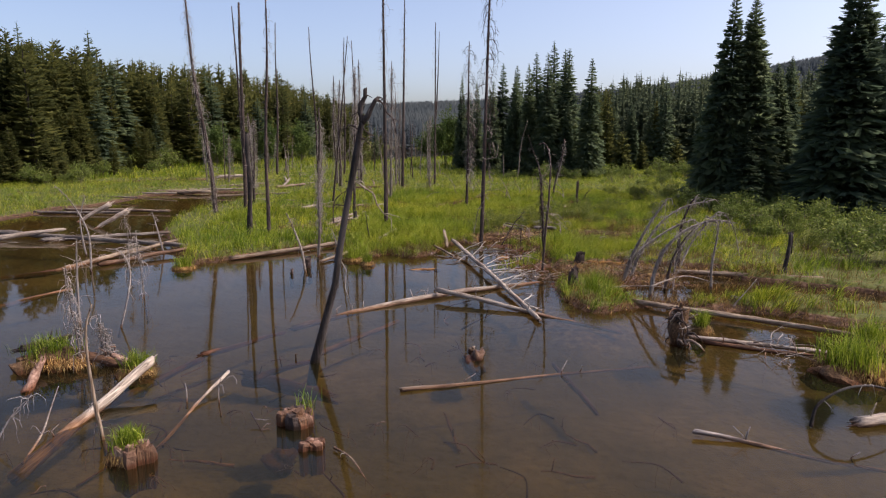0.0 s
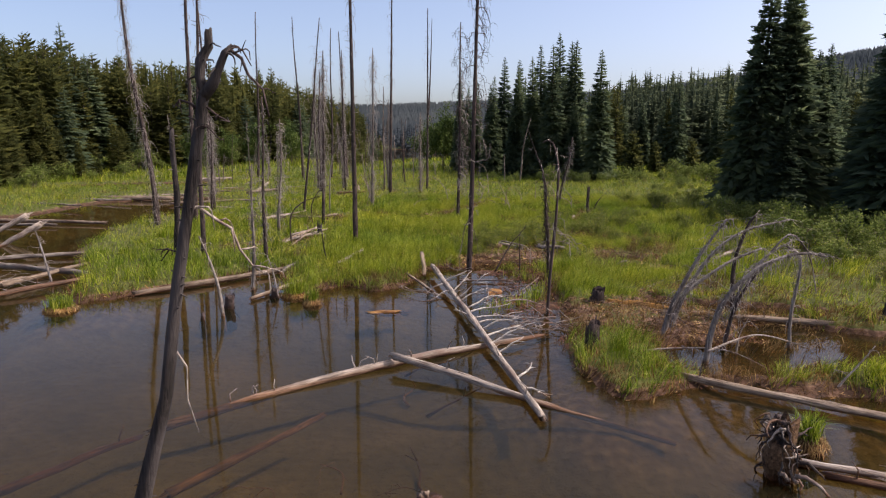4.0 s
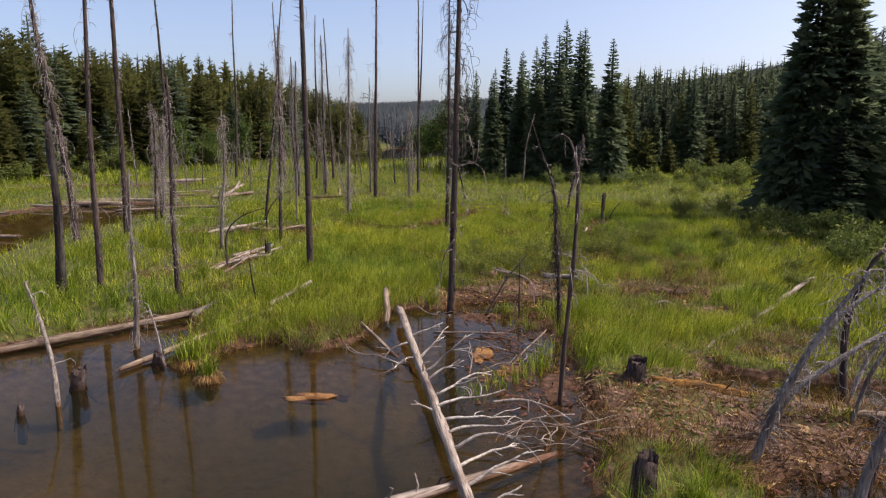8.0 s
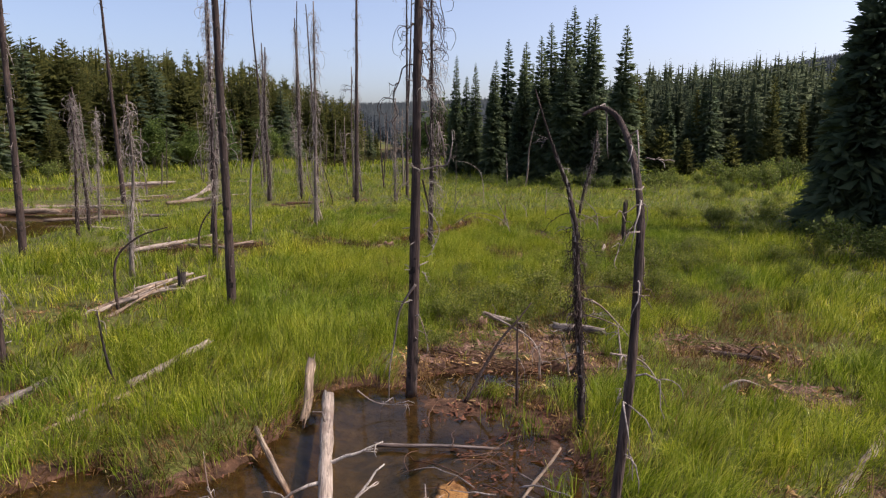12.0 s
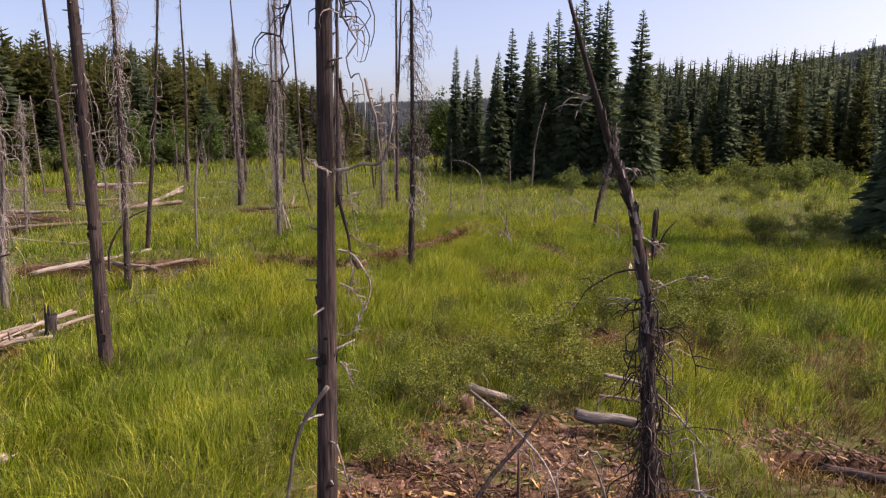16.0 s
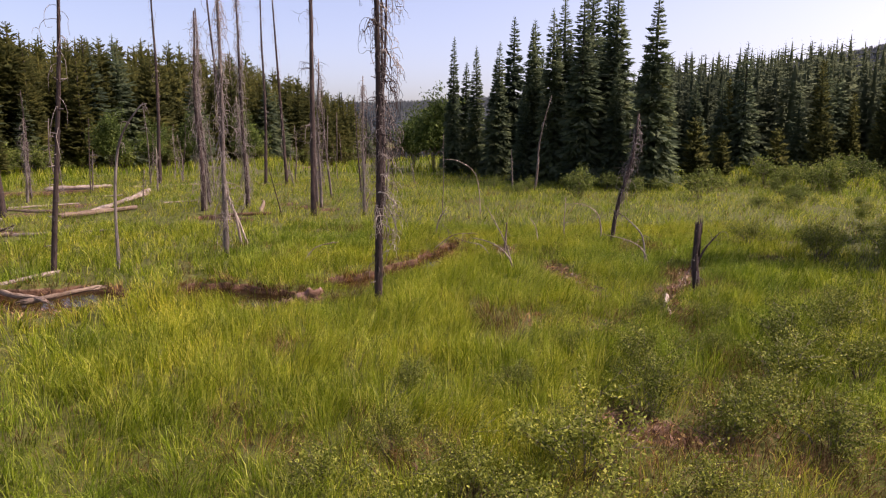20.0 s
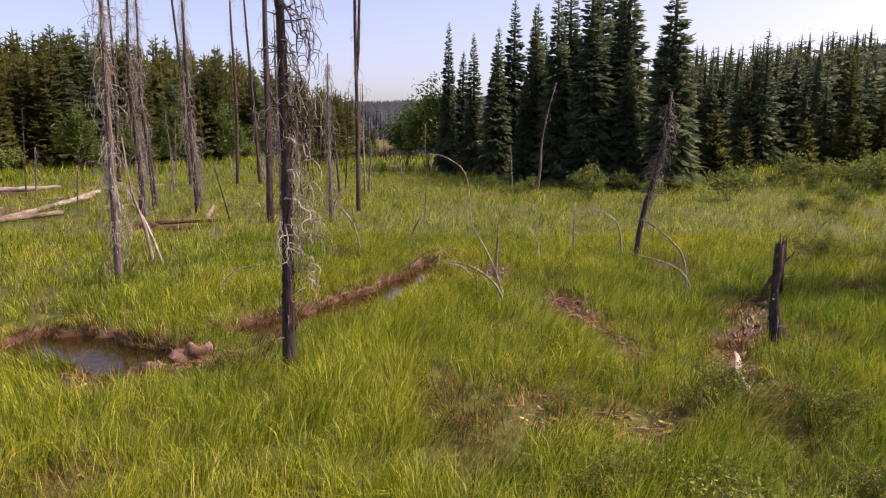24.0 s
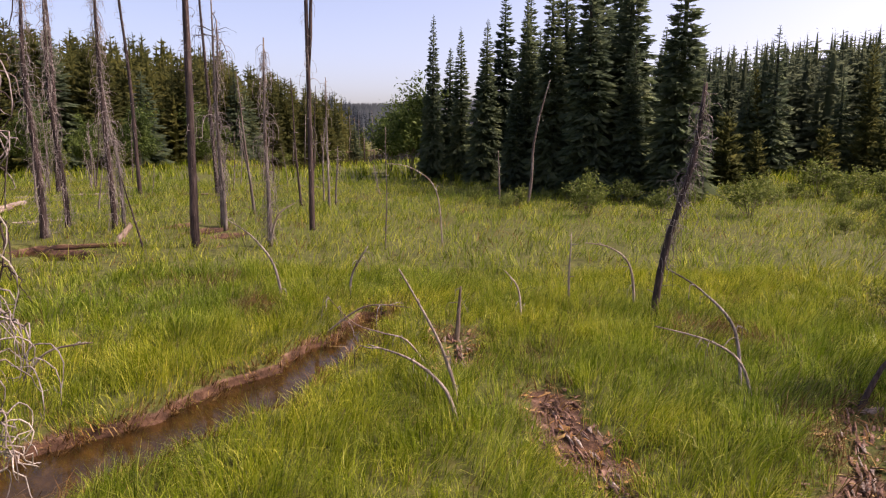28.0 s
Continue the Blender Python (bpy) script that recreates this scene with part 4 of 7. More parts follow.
def plant_shrubs():
    rnd = random.Random(9)
    for x, y, h in WILLOWS:
        plant(willows, x, y, h * 0.9, 0.85, rnd, "willow shrubs in the meadow", rnd.uniform(0.85, 1.25))
    spots = [(rnd.uniform(9.2, 15.5), rnd.uniform(17.5, 32)) for _ in range(48)] + [(rnd.uniform(11.5, 18), rnd.uniform(33, 48)) for _ in range(34)]
    for x, y in spots:
        if x > 10.0 + 0.12 * (y - 17):
            plant(bushes if rnd.random() < 0.75 else willows, x, y, rnd.uniform(0.6, 1.3) if y < 33 else rnd.uniform(0.35, 0.85), 1.3, rnd, "bushes on the bank", rnd.uniform(1.0, 1.5))
    for _ in range(40):
        x = rnd.uniform(2.5, 25)
        y = 51.5 + 0.12 * abs(x - 9) ** 1.3 + rnd.uniform(-2.5, 4)
        plant(bushes, x, y, rnd.choice((0.5, 0.7, 0.8, 1.0, 1.3, 1.7)) if x > 6 else rnd.uniform(0.4, 0.9), 1.3, rnd, "bushes in front of the spruces", rnd.uniform(0.75, 1.2))
    for _ in range(46):
        x = rnd.uniform(-40, -13)
        plant(bushes, x, float(left_edge(np.array(x))) - rnd.uniform(0, 6), rnd.uniform(0.8, 2.2), 1.3, rnd, "bushes under the pines", 1.2)
    for _ in range(16):
        plant(bushes, rnd.uniform(-30, -24.5), rnd.uniform(43, 58), rnd.uniform(0.5, 1.4), 1.3, rnd, "bushes under the pines", 1.2)
    for x, y, h in ((0.2, 71, 5.6), (-1.6, 75, 4.6), (-20, 76, 4.5), (-24, 70, 4.2), (-17.5, 82, 4.6), (-22, 73, 3.6), (1.2, 76, 5.0)):
        plant([poplar], x, y, h, 5.5, rnd, "broadleaf trees at the forest's edge", 1.0)


plant_shrubs()


# ---- dead wood ----
def wander(p0, p1, n, rnd, amount, sag=0.0):
    """Points from p0 to p1 with a slow wander and a sag (or an arch, where sag is below nought)."""
    p0, p1 = Vector(p0), Vector(p1)
    side = Vector((rnd.uniform(-1, 1), rnd.uniform(-1, 1), rnd.uniform(-0.4, 0.4)))
    ph = rnd.uniform(0, 6)
    out = []
    for k in range(n):
        f = k / (n - 1)
        w = amount * math.sin(math.pi * f) * math.sin(ph + 5 * f)
        out.append(p0.lerp(p1, f) + side * w - Vector((0, 0, 4 * sag * f * (1 - f))))
    return out


def curl(rnd, at, az, reach, drop, bend, n=8):
    """A dead branch: out from the trunk, then hanging and curling back."""
    p, out = Vector(at), []
    el, step = rnd.uniform(-0.1, 0.5), reach / (n - 1)
    for k in range(n):
        out.append(p.copy())
        p += Vector((math.cos(az) * math.cos(el), math.sin(az) * math.cos(el), math.sin(el))) * step * rnd.uniform(0.8, 1.2)
        el -= drop * rnd.uniform(-0.7, 2.3)
        el = max(el, -1.5)
        az += bend * rnd.uniform(-0.3, 1.2) + rnd.gauss(0, 0.28)
    return out


def hang(rnd, at, az, out, fall, n=8):
    """A limp dead twig: a short way out, then hanging down along the trunk with kinks."""
    p, pts = Vector(at), []
    for k in range(n):
        pts.append(p.copy())
        f = k / (n - 1)
        o = out / (n - 1) * (2.2 * (1 - f) - 0.35)
        p += Vector((math.cos(az) * o, math.sin(az) * o, 0.25 * out / n if k == 0 else -fall / (n - 1) * (0.3 + 1.1 * f)))
        p += Vector((rnd.gauss(0, 0.018), rnd.gauss(0, 0.018), rnd.gauss(0, 0.02)))
        az += rnd.gauss(0, 0.35)
    return pts


def droop(rnd, at, az, out, fall, n=12):
    """A dead limb: out a little, over a shoulder, then down in crooked steps."""
    o, p, pts = Vector((math.cos(az), math.sin(az), 0)), Vector(at), []
    for k in range(n):
        f = k / (n - 1)
        reach = out * (1 - (1 - f) ** 2.2) * (1 - 0.25 * f * f)
        drop = 0.10 * out * math.sin(math.pi * min(1, f * 3)) - fall * max(0, f - 0.12) ** 1.35
        pts.append(p + o * reach + Vector((rnd.gauss(0, 0.014), rnd.gauss(0, 0.014), drop + rnd.gauss(0, 0.012))) * (1 if k else 0))
    return pts


def loop(rnd, at, az, out, fall):
    """A dead twig that droops in a smooth hook and turns up again at its tip."""
    o, p = Vector((math.cos(az), math.sin(az), 0)), Vector(at)
    s = Vector((-o.y, o.x, 0)) * rnd.uniform(-0.35, 0.35) * out
    z = Vector((0, 0, 1))
    return spline([p, p + o * out * 0.6 + z * fall * rnd.uniform(-0.05, 0.15), p + o * out - z * fall * 0.4 + s, p + o * out * rnd.uniform(0.6, 1.0) - z * fall + s * 1.6, p + o * out * rnd.uniform(0.2, 0.6) - z * fall * rnd.uniform(0.8, 1.15) + s])[::3]


def taper(r0, r1, n, power=1.0):
    return [r0 + (r1 - r0) * (k / (n - 1)) ** power for k in range(n)]


def snag(x, y, h, r, lean=(0, 0), style="pole", mat=None, label="", seed=0, group="dead trees in the marsh", tip=0.3, bend=0.10, twig_from=0.25, count=None, z=None, side=None, spread=1.0):
    """A standing dead tree. pole: stubs alone; bearded: hung with thin curling twigs; limbs: long drooping branches."""
    rnd = random.Random(seed * 7 + 3)
    mat = mat or DARK_BARK
    r *= 0.88
    if style == "pole" and mat is GREY_WOOD and h > 3:
        mat = DARK_BARK
    z = h_at(x, y) if z is None else z
    root = empty("dead_tree", (x, y, z), label or {"pole": "bare grey-brown pole of a dead conifer", "bearded": "dead conifer hung with grey curling twigs", "limbs": "tall dark snag with drooping leafless branches"}[style], "dead tree", group)
    n = max(8, int(h * 1.8))
    line = wander((0, 0, -0.5), (lean[0], lean[1], h), n, rnd, min(bend, 0.03 * h))
    rad = taper(r * 1.1, r * tip, n)
    rad[0], rad[1] = r * 1.25, r * 1.08
    s = Shape()
    s.tube(line, rad, 10 if r > 0.05 else 7, 0.09 if tip < 0.6 else 0.22, 0.10 if tip > 0.4 else 0.0, rnd)
    part("trunk", s, mat, root)
    if mat in (DARK_BARK, CHARRED) and y < 34:
        bark_flakes(root, line, rad, int(h * 14), rnd, CHARRED if mat is DARK_BARK else DARK_BARK)

    def on(f):
        k = f * (n - 1)
        i = min(int(k), n - 2)
        return line[i].lerp(line[i + 1], k - i), rad[i]

    if tip > 0.6:
        torn = Shape()
        for _ in range(16):
            a, q = rnd.uniform(0, 6.3), rad[-1] * rnd.uniform(0.5, 1.15)
            e = line[-1] + Vector((math.cos(a) * q, math.sin(a) * q, 0))
            low = e - Vector((0, 0, rnd.uniform(0.1, 0.5) * min(h, 1.2)))
            torn.tube([low, e, e + Vector((rnd.gauss(0, 0.02), rnd.gauss(0, 0.02), rnd.uniform(0.03, 0.16)))], [rad[-1] * 0.32, rad[-1] * 0.28, 0.003], 5, 0.2, 0, rnd)
        part("splinter", torn, mat, root, kind="stuff")
    stubs = Shape()
    for _ in range(int(h * 3.5)):
        p, q = on(rnd.uniform(0.1, 0.98))
        a = rnd.uniform(0, 6.3)
        d = Vector((math.cos(a), math.sin(a), rnd.uniform(-0.2, 0.5)))
        L = rnd.uniform(0.03, 0.16)
        stubs.tube([p + d * q * 0.7, p + d * (q + L)], [0.010, 0.005], 4)
    part("branch_stub", stubs, TWIG, root, kind="stuff")
    if style == "bearded" or style == "pole" and h > 5:
        tw = Shape()
        for _ in range((count or int(h * 44)) if style == "bearded" else int(h * 4)):
            f = rnd.uniform(twig_from, 0.97)
            p, q = on(f)
            reach = rnd.uniform(0.25, 0.9) * min(1.0, 0.5 + h / 9) * (1.15 - 0.45 * f) * spread
            a = rnd.uniform(0, 6.3) if side is None else side + rnd.gauss(0, 0.9)
            if rnd.random() < 0.76:
                c = hang(rnd, p, a, reach * rnd.uniform(0.12, 0.34), reach * rnd.uniform(0.6, 1.4), 7)
            else:
                c = loop(rnd, p, a, reach * rnd.uniform(0.2, 0.6), reach * rnd.uniform(0.35, 0.8))
            tw.tube(c, taper(0.0075, 0.003, len(c)), 3)
            if rnd.random() < 0.6:
                e = c[rnd.randrange(2, 6)]
                tw.tube(curl(rnd, e, rnd.uniform(0, 6.3), reach * 0.5, 0.5, 0.3, 5), taper(0.006, 0.002, 5), 3)
        part("twig", tw, TWIG, root, "tangle of thin grey hanging twigs", kind="stuff")
    if style == "limbs":
        for _ in range(count or int(h * 2.6)):
            p, q = on(rnd.uniform(twig_from, 0.97))
            reach = rnd.uniform(0.5, 1.35) * spread
            a = (side if side is not None and rnd.random() < 0.7 else rnd.uniform(0, 6.3)) + rnd.gauss(0, 0.5)
            b = Shape()
            c = curl(rnd, p, a, reach, 0.34, rnd.uniform(-0.2, 0.2), 10)
            b.tube(c, taper(0.016, 0.005, 10), 5, 0.12, 0, rnd)
            tw = Shape()
            for _ in range(7):
                e = c[rnd.randrange(2, 10)]
                k = curl(rnd, e, a + rnd.gauss(0, 1.1), rnd.uniform(0.2, 0.6) * (0.4 + 0.6 * spread), 0.45, rnd.uniform(-0.3, 0.3), 6)
                tw.tube(k, taper(0.008, 0.003, 6), 4)
            m = DARK_BARK if rnd.random() < 0.6 else TWIG
            part("twig", tw, m, part("branch", b, m, root), kind="stuff")
    return root


def log(p0, p1, r0, r1, mat, label, seed, stubs=0, n=9, bow=0.05, limbs=(), name="fallen_log", group="", sag=0.0, category="log"):
    """A fallen log with broken ends, knots and, where given, limbs (place along it, direction, length)."""
    rnd = random.Random(seed * 13 + 1)
    o = Vector(p0)
    n = max(n, int((Vector(p1) - o).length * 3.5))
    root = empty(name, o, label, category, group)
    turn = (Vector(p1) - o).to_track_quat("Z", "Y")
    back = turn.inverted().to_matrix().to_4x4()
    root.rotation_euler = turn.to_euler()
    line = wander((0, 0, 0), Vector(p1) - o, n, rnd, bow, sag)
    s = Shape()
    s.tube(line, taper(r0, r1, n), 12, 0.28 if mat is MOSSY else 0.20, r0 * 1.1, rnd)
    chips = Shape()
    for e, d, r in ((line[0], line[0] - line[1], r0), (line[-1], line[-1] - line[-2], r1)):
        for _ in range(5 if r > 0.03 else 0):
            q = e + Vector((rnd.uniform(-1, 1), rnd.uniform(-1, 1), rnd.uniform(-1, 1))) * r * 0.6
            chips.tube([q - d.normalized() * r * 2, q + d.normalized() * r * rnd.uniform(0.6, 2.6)], [r * 0.3, 0.003], 4)
    part("trunk", s.moved(back), mat, root)
    if chips.v:
        part("splinter", chips.moved(back), mat, root, kind="stuff")
    for _ in range(stubs):
        k = rnd.randrange(1, n - 1)
        a = rnd.uniform(0.3, 2.8)
        d = Vector((rnd.uniform(-0.5, 0.5), rnd.uniform(-0.5, 0.5), 1)).normalized()
        b = Shape()
        b.tube([line[k], line[k] + d * (r0 + rnd.uniform(0.04, 0.15)), line[k] + d * (r0 + 0.16) + Vector((rnd.uniform(-0.1, 0.1), rnd.uniform(-0.1, 0.1), 0))], [0.013, 0.009, 0.005], 5)
        part("branch_stub", b.moved(back), mat, root)
    for f, az, reach, lift in limbs:
        b = Shape()
        k = f * (n - 1)
        i = min(int(k), n - 2)
        p = line[i].lerp(line[i + 1], k - i)
        c = [p]
        el = lift
        for j in range(8):
            c.append(c[-1] + Vector((math.cos(az) * math.cos(el), math.sin(az) * math.cos(el), math.sin(el))) * reach / 8)
            az += rnd.uniform(-0.28, 0.28)
            el += rnd.uniform(-0.3, 0.22)
        b.tube(c, taper(0.02, 0.006, 9), 6)
        tw = Shape()
        for _ in range(3):
            e = c[rnd.randrange(3, 8)]
            tw.tube(curl(rnd, e, az + rnd.gauss(0, 0.9), reach * rnd.uniform(0.2, 0.45), 0.1, 0.2, 5), taper(0.009, 0.003, 5), 4)
        part("twig", tw.moved(back), BLEACHED, part("branch", b.moved(back), BLEACHED, root, "bleached bare branch"), kind="stuff")
    return root


def spline(q):
    """A smooth line through a few points."""
    fine = []
    for i in range(len(q) - 1):
        a, b, c, d = q[max(i - 1, 0)], q[i], q[i + 1], q[min(i + 2, len(q) - 1)]
        for k in range(6):
            t = k / 6
            fine.append(0.5 * ((2 * b) + (c - a) * t + (2 * a - 5 * b + 4 * c - d) * t * t + (3 * b - a - 3 * c + d) * t ** 3))
    return fine + [q[-1]]


def bark_flakes(root, line, rad, n, rnd, mat, lo=0.0, hi=1.0):
    """Small plates of bark lifting from a trunk, and knots where limbs broke off."""
    s = Shape()
    for _ in range(n):
        k = rnd.uniform(lo, hi) * (len(line) - 1)
        i = min(int(k), len(line) - 2)
        p, r = Vector(line[i]).lerp(Vector(line[i + 1]), k - i), rad[i] + (rad[i + 1] - rad[i]) * (k - i)
        a, L = rnd.uniform(0, 6.3), rnd.uniform(0.02, 0.11)
        o, t = Vector((math.cos(a), math.sin(a), 0)), Vector((-math.sin(a), math.cos(a), 0))
        w = r * rnd.uniform(0.2, 0.6)
        d = (Vector(line[i + 1]) - Vector(line[i])).normalized() * L
        b = len(s.v)
        q = p + o * r * 0.98
        lift = o * rnd.uniform(0.002, 0.014)
        s.v += [q - t * w, q + t * w, q + t * w * 0.8 + d + lift, q - t * w * 0.6 + d * rnd.uniform(0.7, 1.1) + lift, q - t * w * 0.5 + d * 0.5 - o * 0.006, q + t * w * 0.5 + d * 0.5 - o * 0.006]
        s.f += [(b, b + 1, b + 2, b + 3), (b + 1, b, b + 4, b + 5), (b + 3, b + 2, b + 5, b + 4), (b, b + 3, b + 4), (b + 2, b + 1, b + 5)]
    part("bark", s, mat, root, "flaking dark bark", smooth=False, kind="stuff")


def stick(pts, r, mat, label, name="dead_branch", seed=0, twigs=0, group="", category="branch"):
    """A bent dead stem through a few points, smoothed."""
    rnd = random.Random(seed + 77)
    pts = [Vector(p) for p in pts]
    o = pts[0]
    q = [p - o for p in pts]
    fine = spline(q)
    root = empty(name, o, label, category, group)
    s = Shape()
    s.tube(fine, taper(r, r * 0.3, len(fine)), 7, 0.1, 0, rnd)
    part("stem", s, mat, root)
    if twigs:
        t = Shape()
        for _ in range(twigs):
            e = fine[rnd.randrange(len(fine) // 5, len(fine))]
            t.tube(curl(rnd, e, rnd.uniform(0, 6.3), rnd.uniform(0.12, 0.42), 0.6, rnd.uniform(-0.3, 0.3), 6), taper(0.0065, 0.0025, 6), 4)
            if rnd.random() < 0.5:
                t.tube(hang(rnd, e, rnd.uniform(0, 6.3), rnd.uniform(0.03, 0.15), rnd.uniform(0.12, 0.45), 6), taper(0.006, 0.002, 6), 3)
        part("twig", t, TWIG, root, "thin grey curling side twigs", kind="stuff")
    return root


def hung_limbs(root, rnd, h, lean, lo, hi, n, out, fall, sides, mats):
    """Drooping dead limbs with their twigs, all along a standing trunk."""
    for k in range(n):
        f = lo + (hi - lo) * (k / (n - 1)) ** 1.15
        az = rnd.choice(sides) + rnd.gauss(0, 0.35)
        c = droop(rnd, (lean[0] * f, lean[1] * f, h * f), az, rnd.uniform(*out), rnd.uniform(*fall))
        m = mats[0] if rnd.random() < 0.35 + 0.6 * f else mats[1]
        b, tw = Shape(), Shape()
        b.tube(c, taper(rnd.uniform(0.008, 0.014), 0.0035, len(c)), 6, 0.14, 0, rnd)
        for _ in range(7):
            e = c[rnd.randrange(2, len(c))]
            if rnd.random() < 0.5:
                q = hang(rnd, e, az + rnd.gauss(0, 1.2), rnd.uniform(0.05, 0.2), rnd.uniform(0.08, 0.35), 7)
            else:
                q = loop(rnd, e, az + rnd.gauss(0, 1.0), rnd.uniform(0.06, 0.2), rnd.uniform(0.1, 0.3))
            tw.tube(q, taper(0.0058, 0.002, len(q)), 3)
        part("twig", tw, m, part("branch", b, m, root), kind="stuff")


def stump(x, y, r, h, mat, label, seed, ragged=0.05, z=None):
    rnd = random.Random(seed)
    root = empty("stump", (x, y, h_at(x, y) if z is None else z), label, "stump")
    s = Shape()
    s.tube([(0, 0, -0.3), (0, 0, h * 0.25), (0.01, 0, h * 0.6), (0.02, 0.01, h)], [r * 1.5, r * 1.15, r, r * 0.95], 14, 0.10, ragged, rnd)
    chips = Shape()
    for _ in range(9 if ragged > 0.02 else 0):
        a, q = rnd.uniform(0, 6.3), r * rnd.uniform(0.4, 1.0)
        chips.tube([(math.cos(a) * q, math.sin(a) * q, h * 0.5), (math.cos(a) * q * 1.1, math.sin(a) * q * 1.1, h * rnd.uniform(0.9, 1.5))], [r * 0.3, 0.004], 5)
    part("trunk", s, mat, root)
    if chips.v:
        part("splinter", chips, mat, root, kind="stuff")
    if mat is DARK_BARK and r > 0.06:
        bark_flakes(root, [(0, 0, 0), (0.01, 0, h * 0.6), (0.02, 0.01, h)], [r * 1.1, r * 0.95, r * 0.9], 46, rnd, mat)
    for k in range(4):
        a = k * 1.6 + rnd.uniform(0, 0.8)
        b = Shape()
        b.tube([(0, 0, 0.08), (math.cos(a) * r * 1.3, math.sin(a) * r * 1.3, 0.02), (math.cos(a) * r * 2.3, math.sin(a) * r * 2.3, -0.15)], [r * 0.45, r * 0.35, r * 0.15], 6, 0.1, 0, rnd)
        part("root", b, mat, root)
    return root


def tall_snags():
    # the nearest snag: cracked dark trunk, one crooked level branch, bleached loops on its sunny side
    first = snag(1.265, 21.64, 10.5, 0.076, (0.22, 0.05), "pole", DARK_BARK, "tall dark cracked snag with drooping branches at the water's edge", 1, twig_from=0.36, bend=0.05, spread=0.5)
    rnd = random.Random(12)
    hung_limbs(first, rnd, 10.5, (0.22, 0.05), 0.37, 0.96, 32, (0.14, 0.40), (0.35, 1.0), (0.1, 3.0, 0.4, -0.4, 3.4, 1.6, -1.4), (DARK_BARK, TWIG))
    for pts, r, m in (
            ([(0.15, -0.06, 2.71), (0.18, -0.06, 2.57), (0.21, -0.06, 2.45), (0.23, -0.06, 2.3), (0.27, -0.06, 2.21)], 0.014, DARK_BARK),
            ([(0.15, -0.08, 2.34), (0.23, -0.08, 2.32), (0.29, -0.08, 2.25), (0.35, -0.08, 2.12), (0.32, -0.08, 1.99), (0.25, -0.08, 1.85), (0.2, -0.08, 1.79), (0.13, -0.08, 1.8)], 0.008, BLEACHED),
            ([(0.22, -0.06, 2.43), (0.27, -0.06, 2.4), (0.32, -0.06, 2.37), (0.38, -0.06, 2.36)], 0.006, BLEACHED),
            ([(0.16, -0.1, 2.13), (0.23, -0.1, 2.1), (0.29, -0.1, 2.02), (0.3, -0.1, 1.96), (0.24, -0.1, 1.92)], 0.006, BLEACHED),
            ([(0.22, -0.04, 2.3), (0.23, -0.04, 2.17), (0.2, -0.04, 2.07), (0.24, -0.04, 2.0)], 0.005, TWIG),
            ([(0.13, -0.12, 2.82), (0.08, -0.12, 2.84), (0.02, -0.12, 2.87), (-0.02, -0.12, 2.91)], 0.007, BLEACHED),
            ([(0.13, -0.08, 2.83), (0.22, -0.08, 2.84), (0.31, -0.08, 2.87), (0.4, -0.08, 2.87), (0.46, -0.08, 2.93), (0.48, -0.08, 3.04), (0.5, -0.08, 3.15), (0.49, -0.08, 3.28)], 0.013, BLEACHED),
            ([(0.18, -0.04, 3.38), (0.19, -0.04, 3.27), (0.22, -0.04, 3.2), (0.23, -0.04, 3.11), (0.21, -0.04, 3.03), (0.21, -0.04, 2.95)], 0.012, DARK_BARK),
            ([(0.33, -0.02, 3.38), (0.36, -0.02, 3.24), (0.39, -0.02, 3.15), (0.4, -0.02, 3.03), (0.42, -0.02, 2.89)], 0.011, BLEACHED),
            ([(0.25, 0.02, 3.36), (0.25, 0.02, 3.23), (0.26, 0.02, 3.1), (0.24, 0.02, 3.0)], 0.006, TWIG),
            ([(0.01, -0.04, 3.33), (-0.0, -0.04, 3.23), (0.01, -0.04, 3.16), (-0.02, -0.04, 3.1)], 0.011, DARK_BARK),
            ([(0.14, -0.04, 1.6), (0.18, -0.04, 1.55), (0.2, -0.04, 1.48)], 0.006, TWIG),
            ([(0.26, -0.02, 2.42), (0.25, -0.02, 2.51), (0.23, -0.02, 2.64), (0.22, -0.02, 2.74)], 0.005, TWIG)):
        c = spline([Vector(q) for q in pts])
        b = Shape()
        b.tube(c, taper(r * 0.95, r * 0.38, len(c)), 8, 0.22, 0, rnd)
        tw = Shape()
        for _ in range(9):
            tw.tube(curl(rnd, c[rnd.randrange(2, len(c))], rnd.uniform(-1, 1), rnd.uniform(0.03, 0.11), 0.5, rnd.uniform(-0.4, 0.4), 6), taper(0.004, 0.0015, 6), 4)
        part("twig", tw, m, part("branch", b, m, first, "bleached curling branch" if m is BLEACHED else ""), kind="stuff")
    snag(-2.2, 25.25, 10.8, 0.088, (-0.05, 0), "pole", DARK_BARK, "straight charred pole of a dead conifer in the grass", 2, bend=0.05)
    third = snag(1.12, 31.52, 7.7, 0.072, (0.05, 0), "bearded", DARK_BARK, "grey dead conifer bearded with curling white twigs", 3, twig_from=0.14, count=170, bend=0.06, spread=0.6)
    hung_limbs(third, random.Random(15), 7.7, (0.05, 0), 0.20, 0.97, 42, (0.12, 0.46), (0.3, 0.95), (0.1, 0.0, 0.5, -0.5, -0.2, 3.1, 1.5, -1.5), (DARK_BARK, TWIG))
    hung_limbs(third, random.Random(16), 7.7, (0.05, 0), 0.14, 0.70, 15, (0.18, 0.48), (0.2, 0.6), (0.1, -0.2, 0.5, -0.6, 0.0, 2.8), (BLEACHED, BLEACHED))
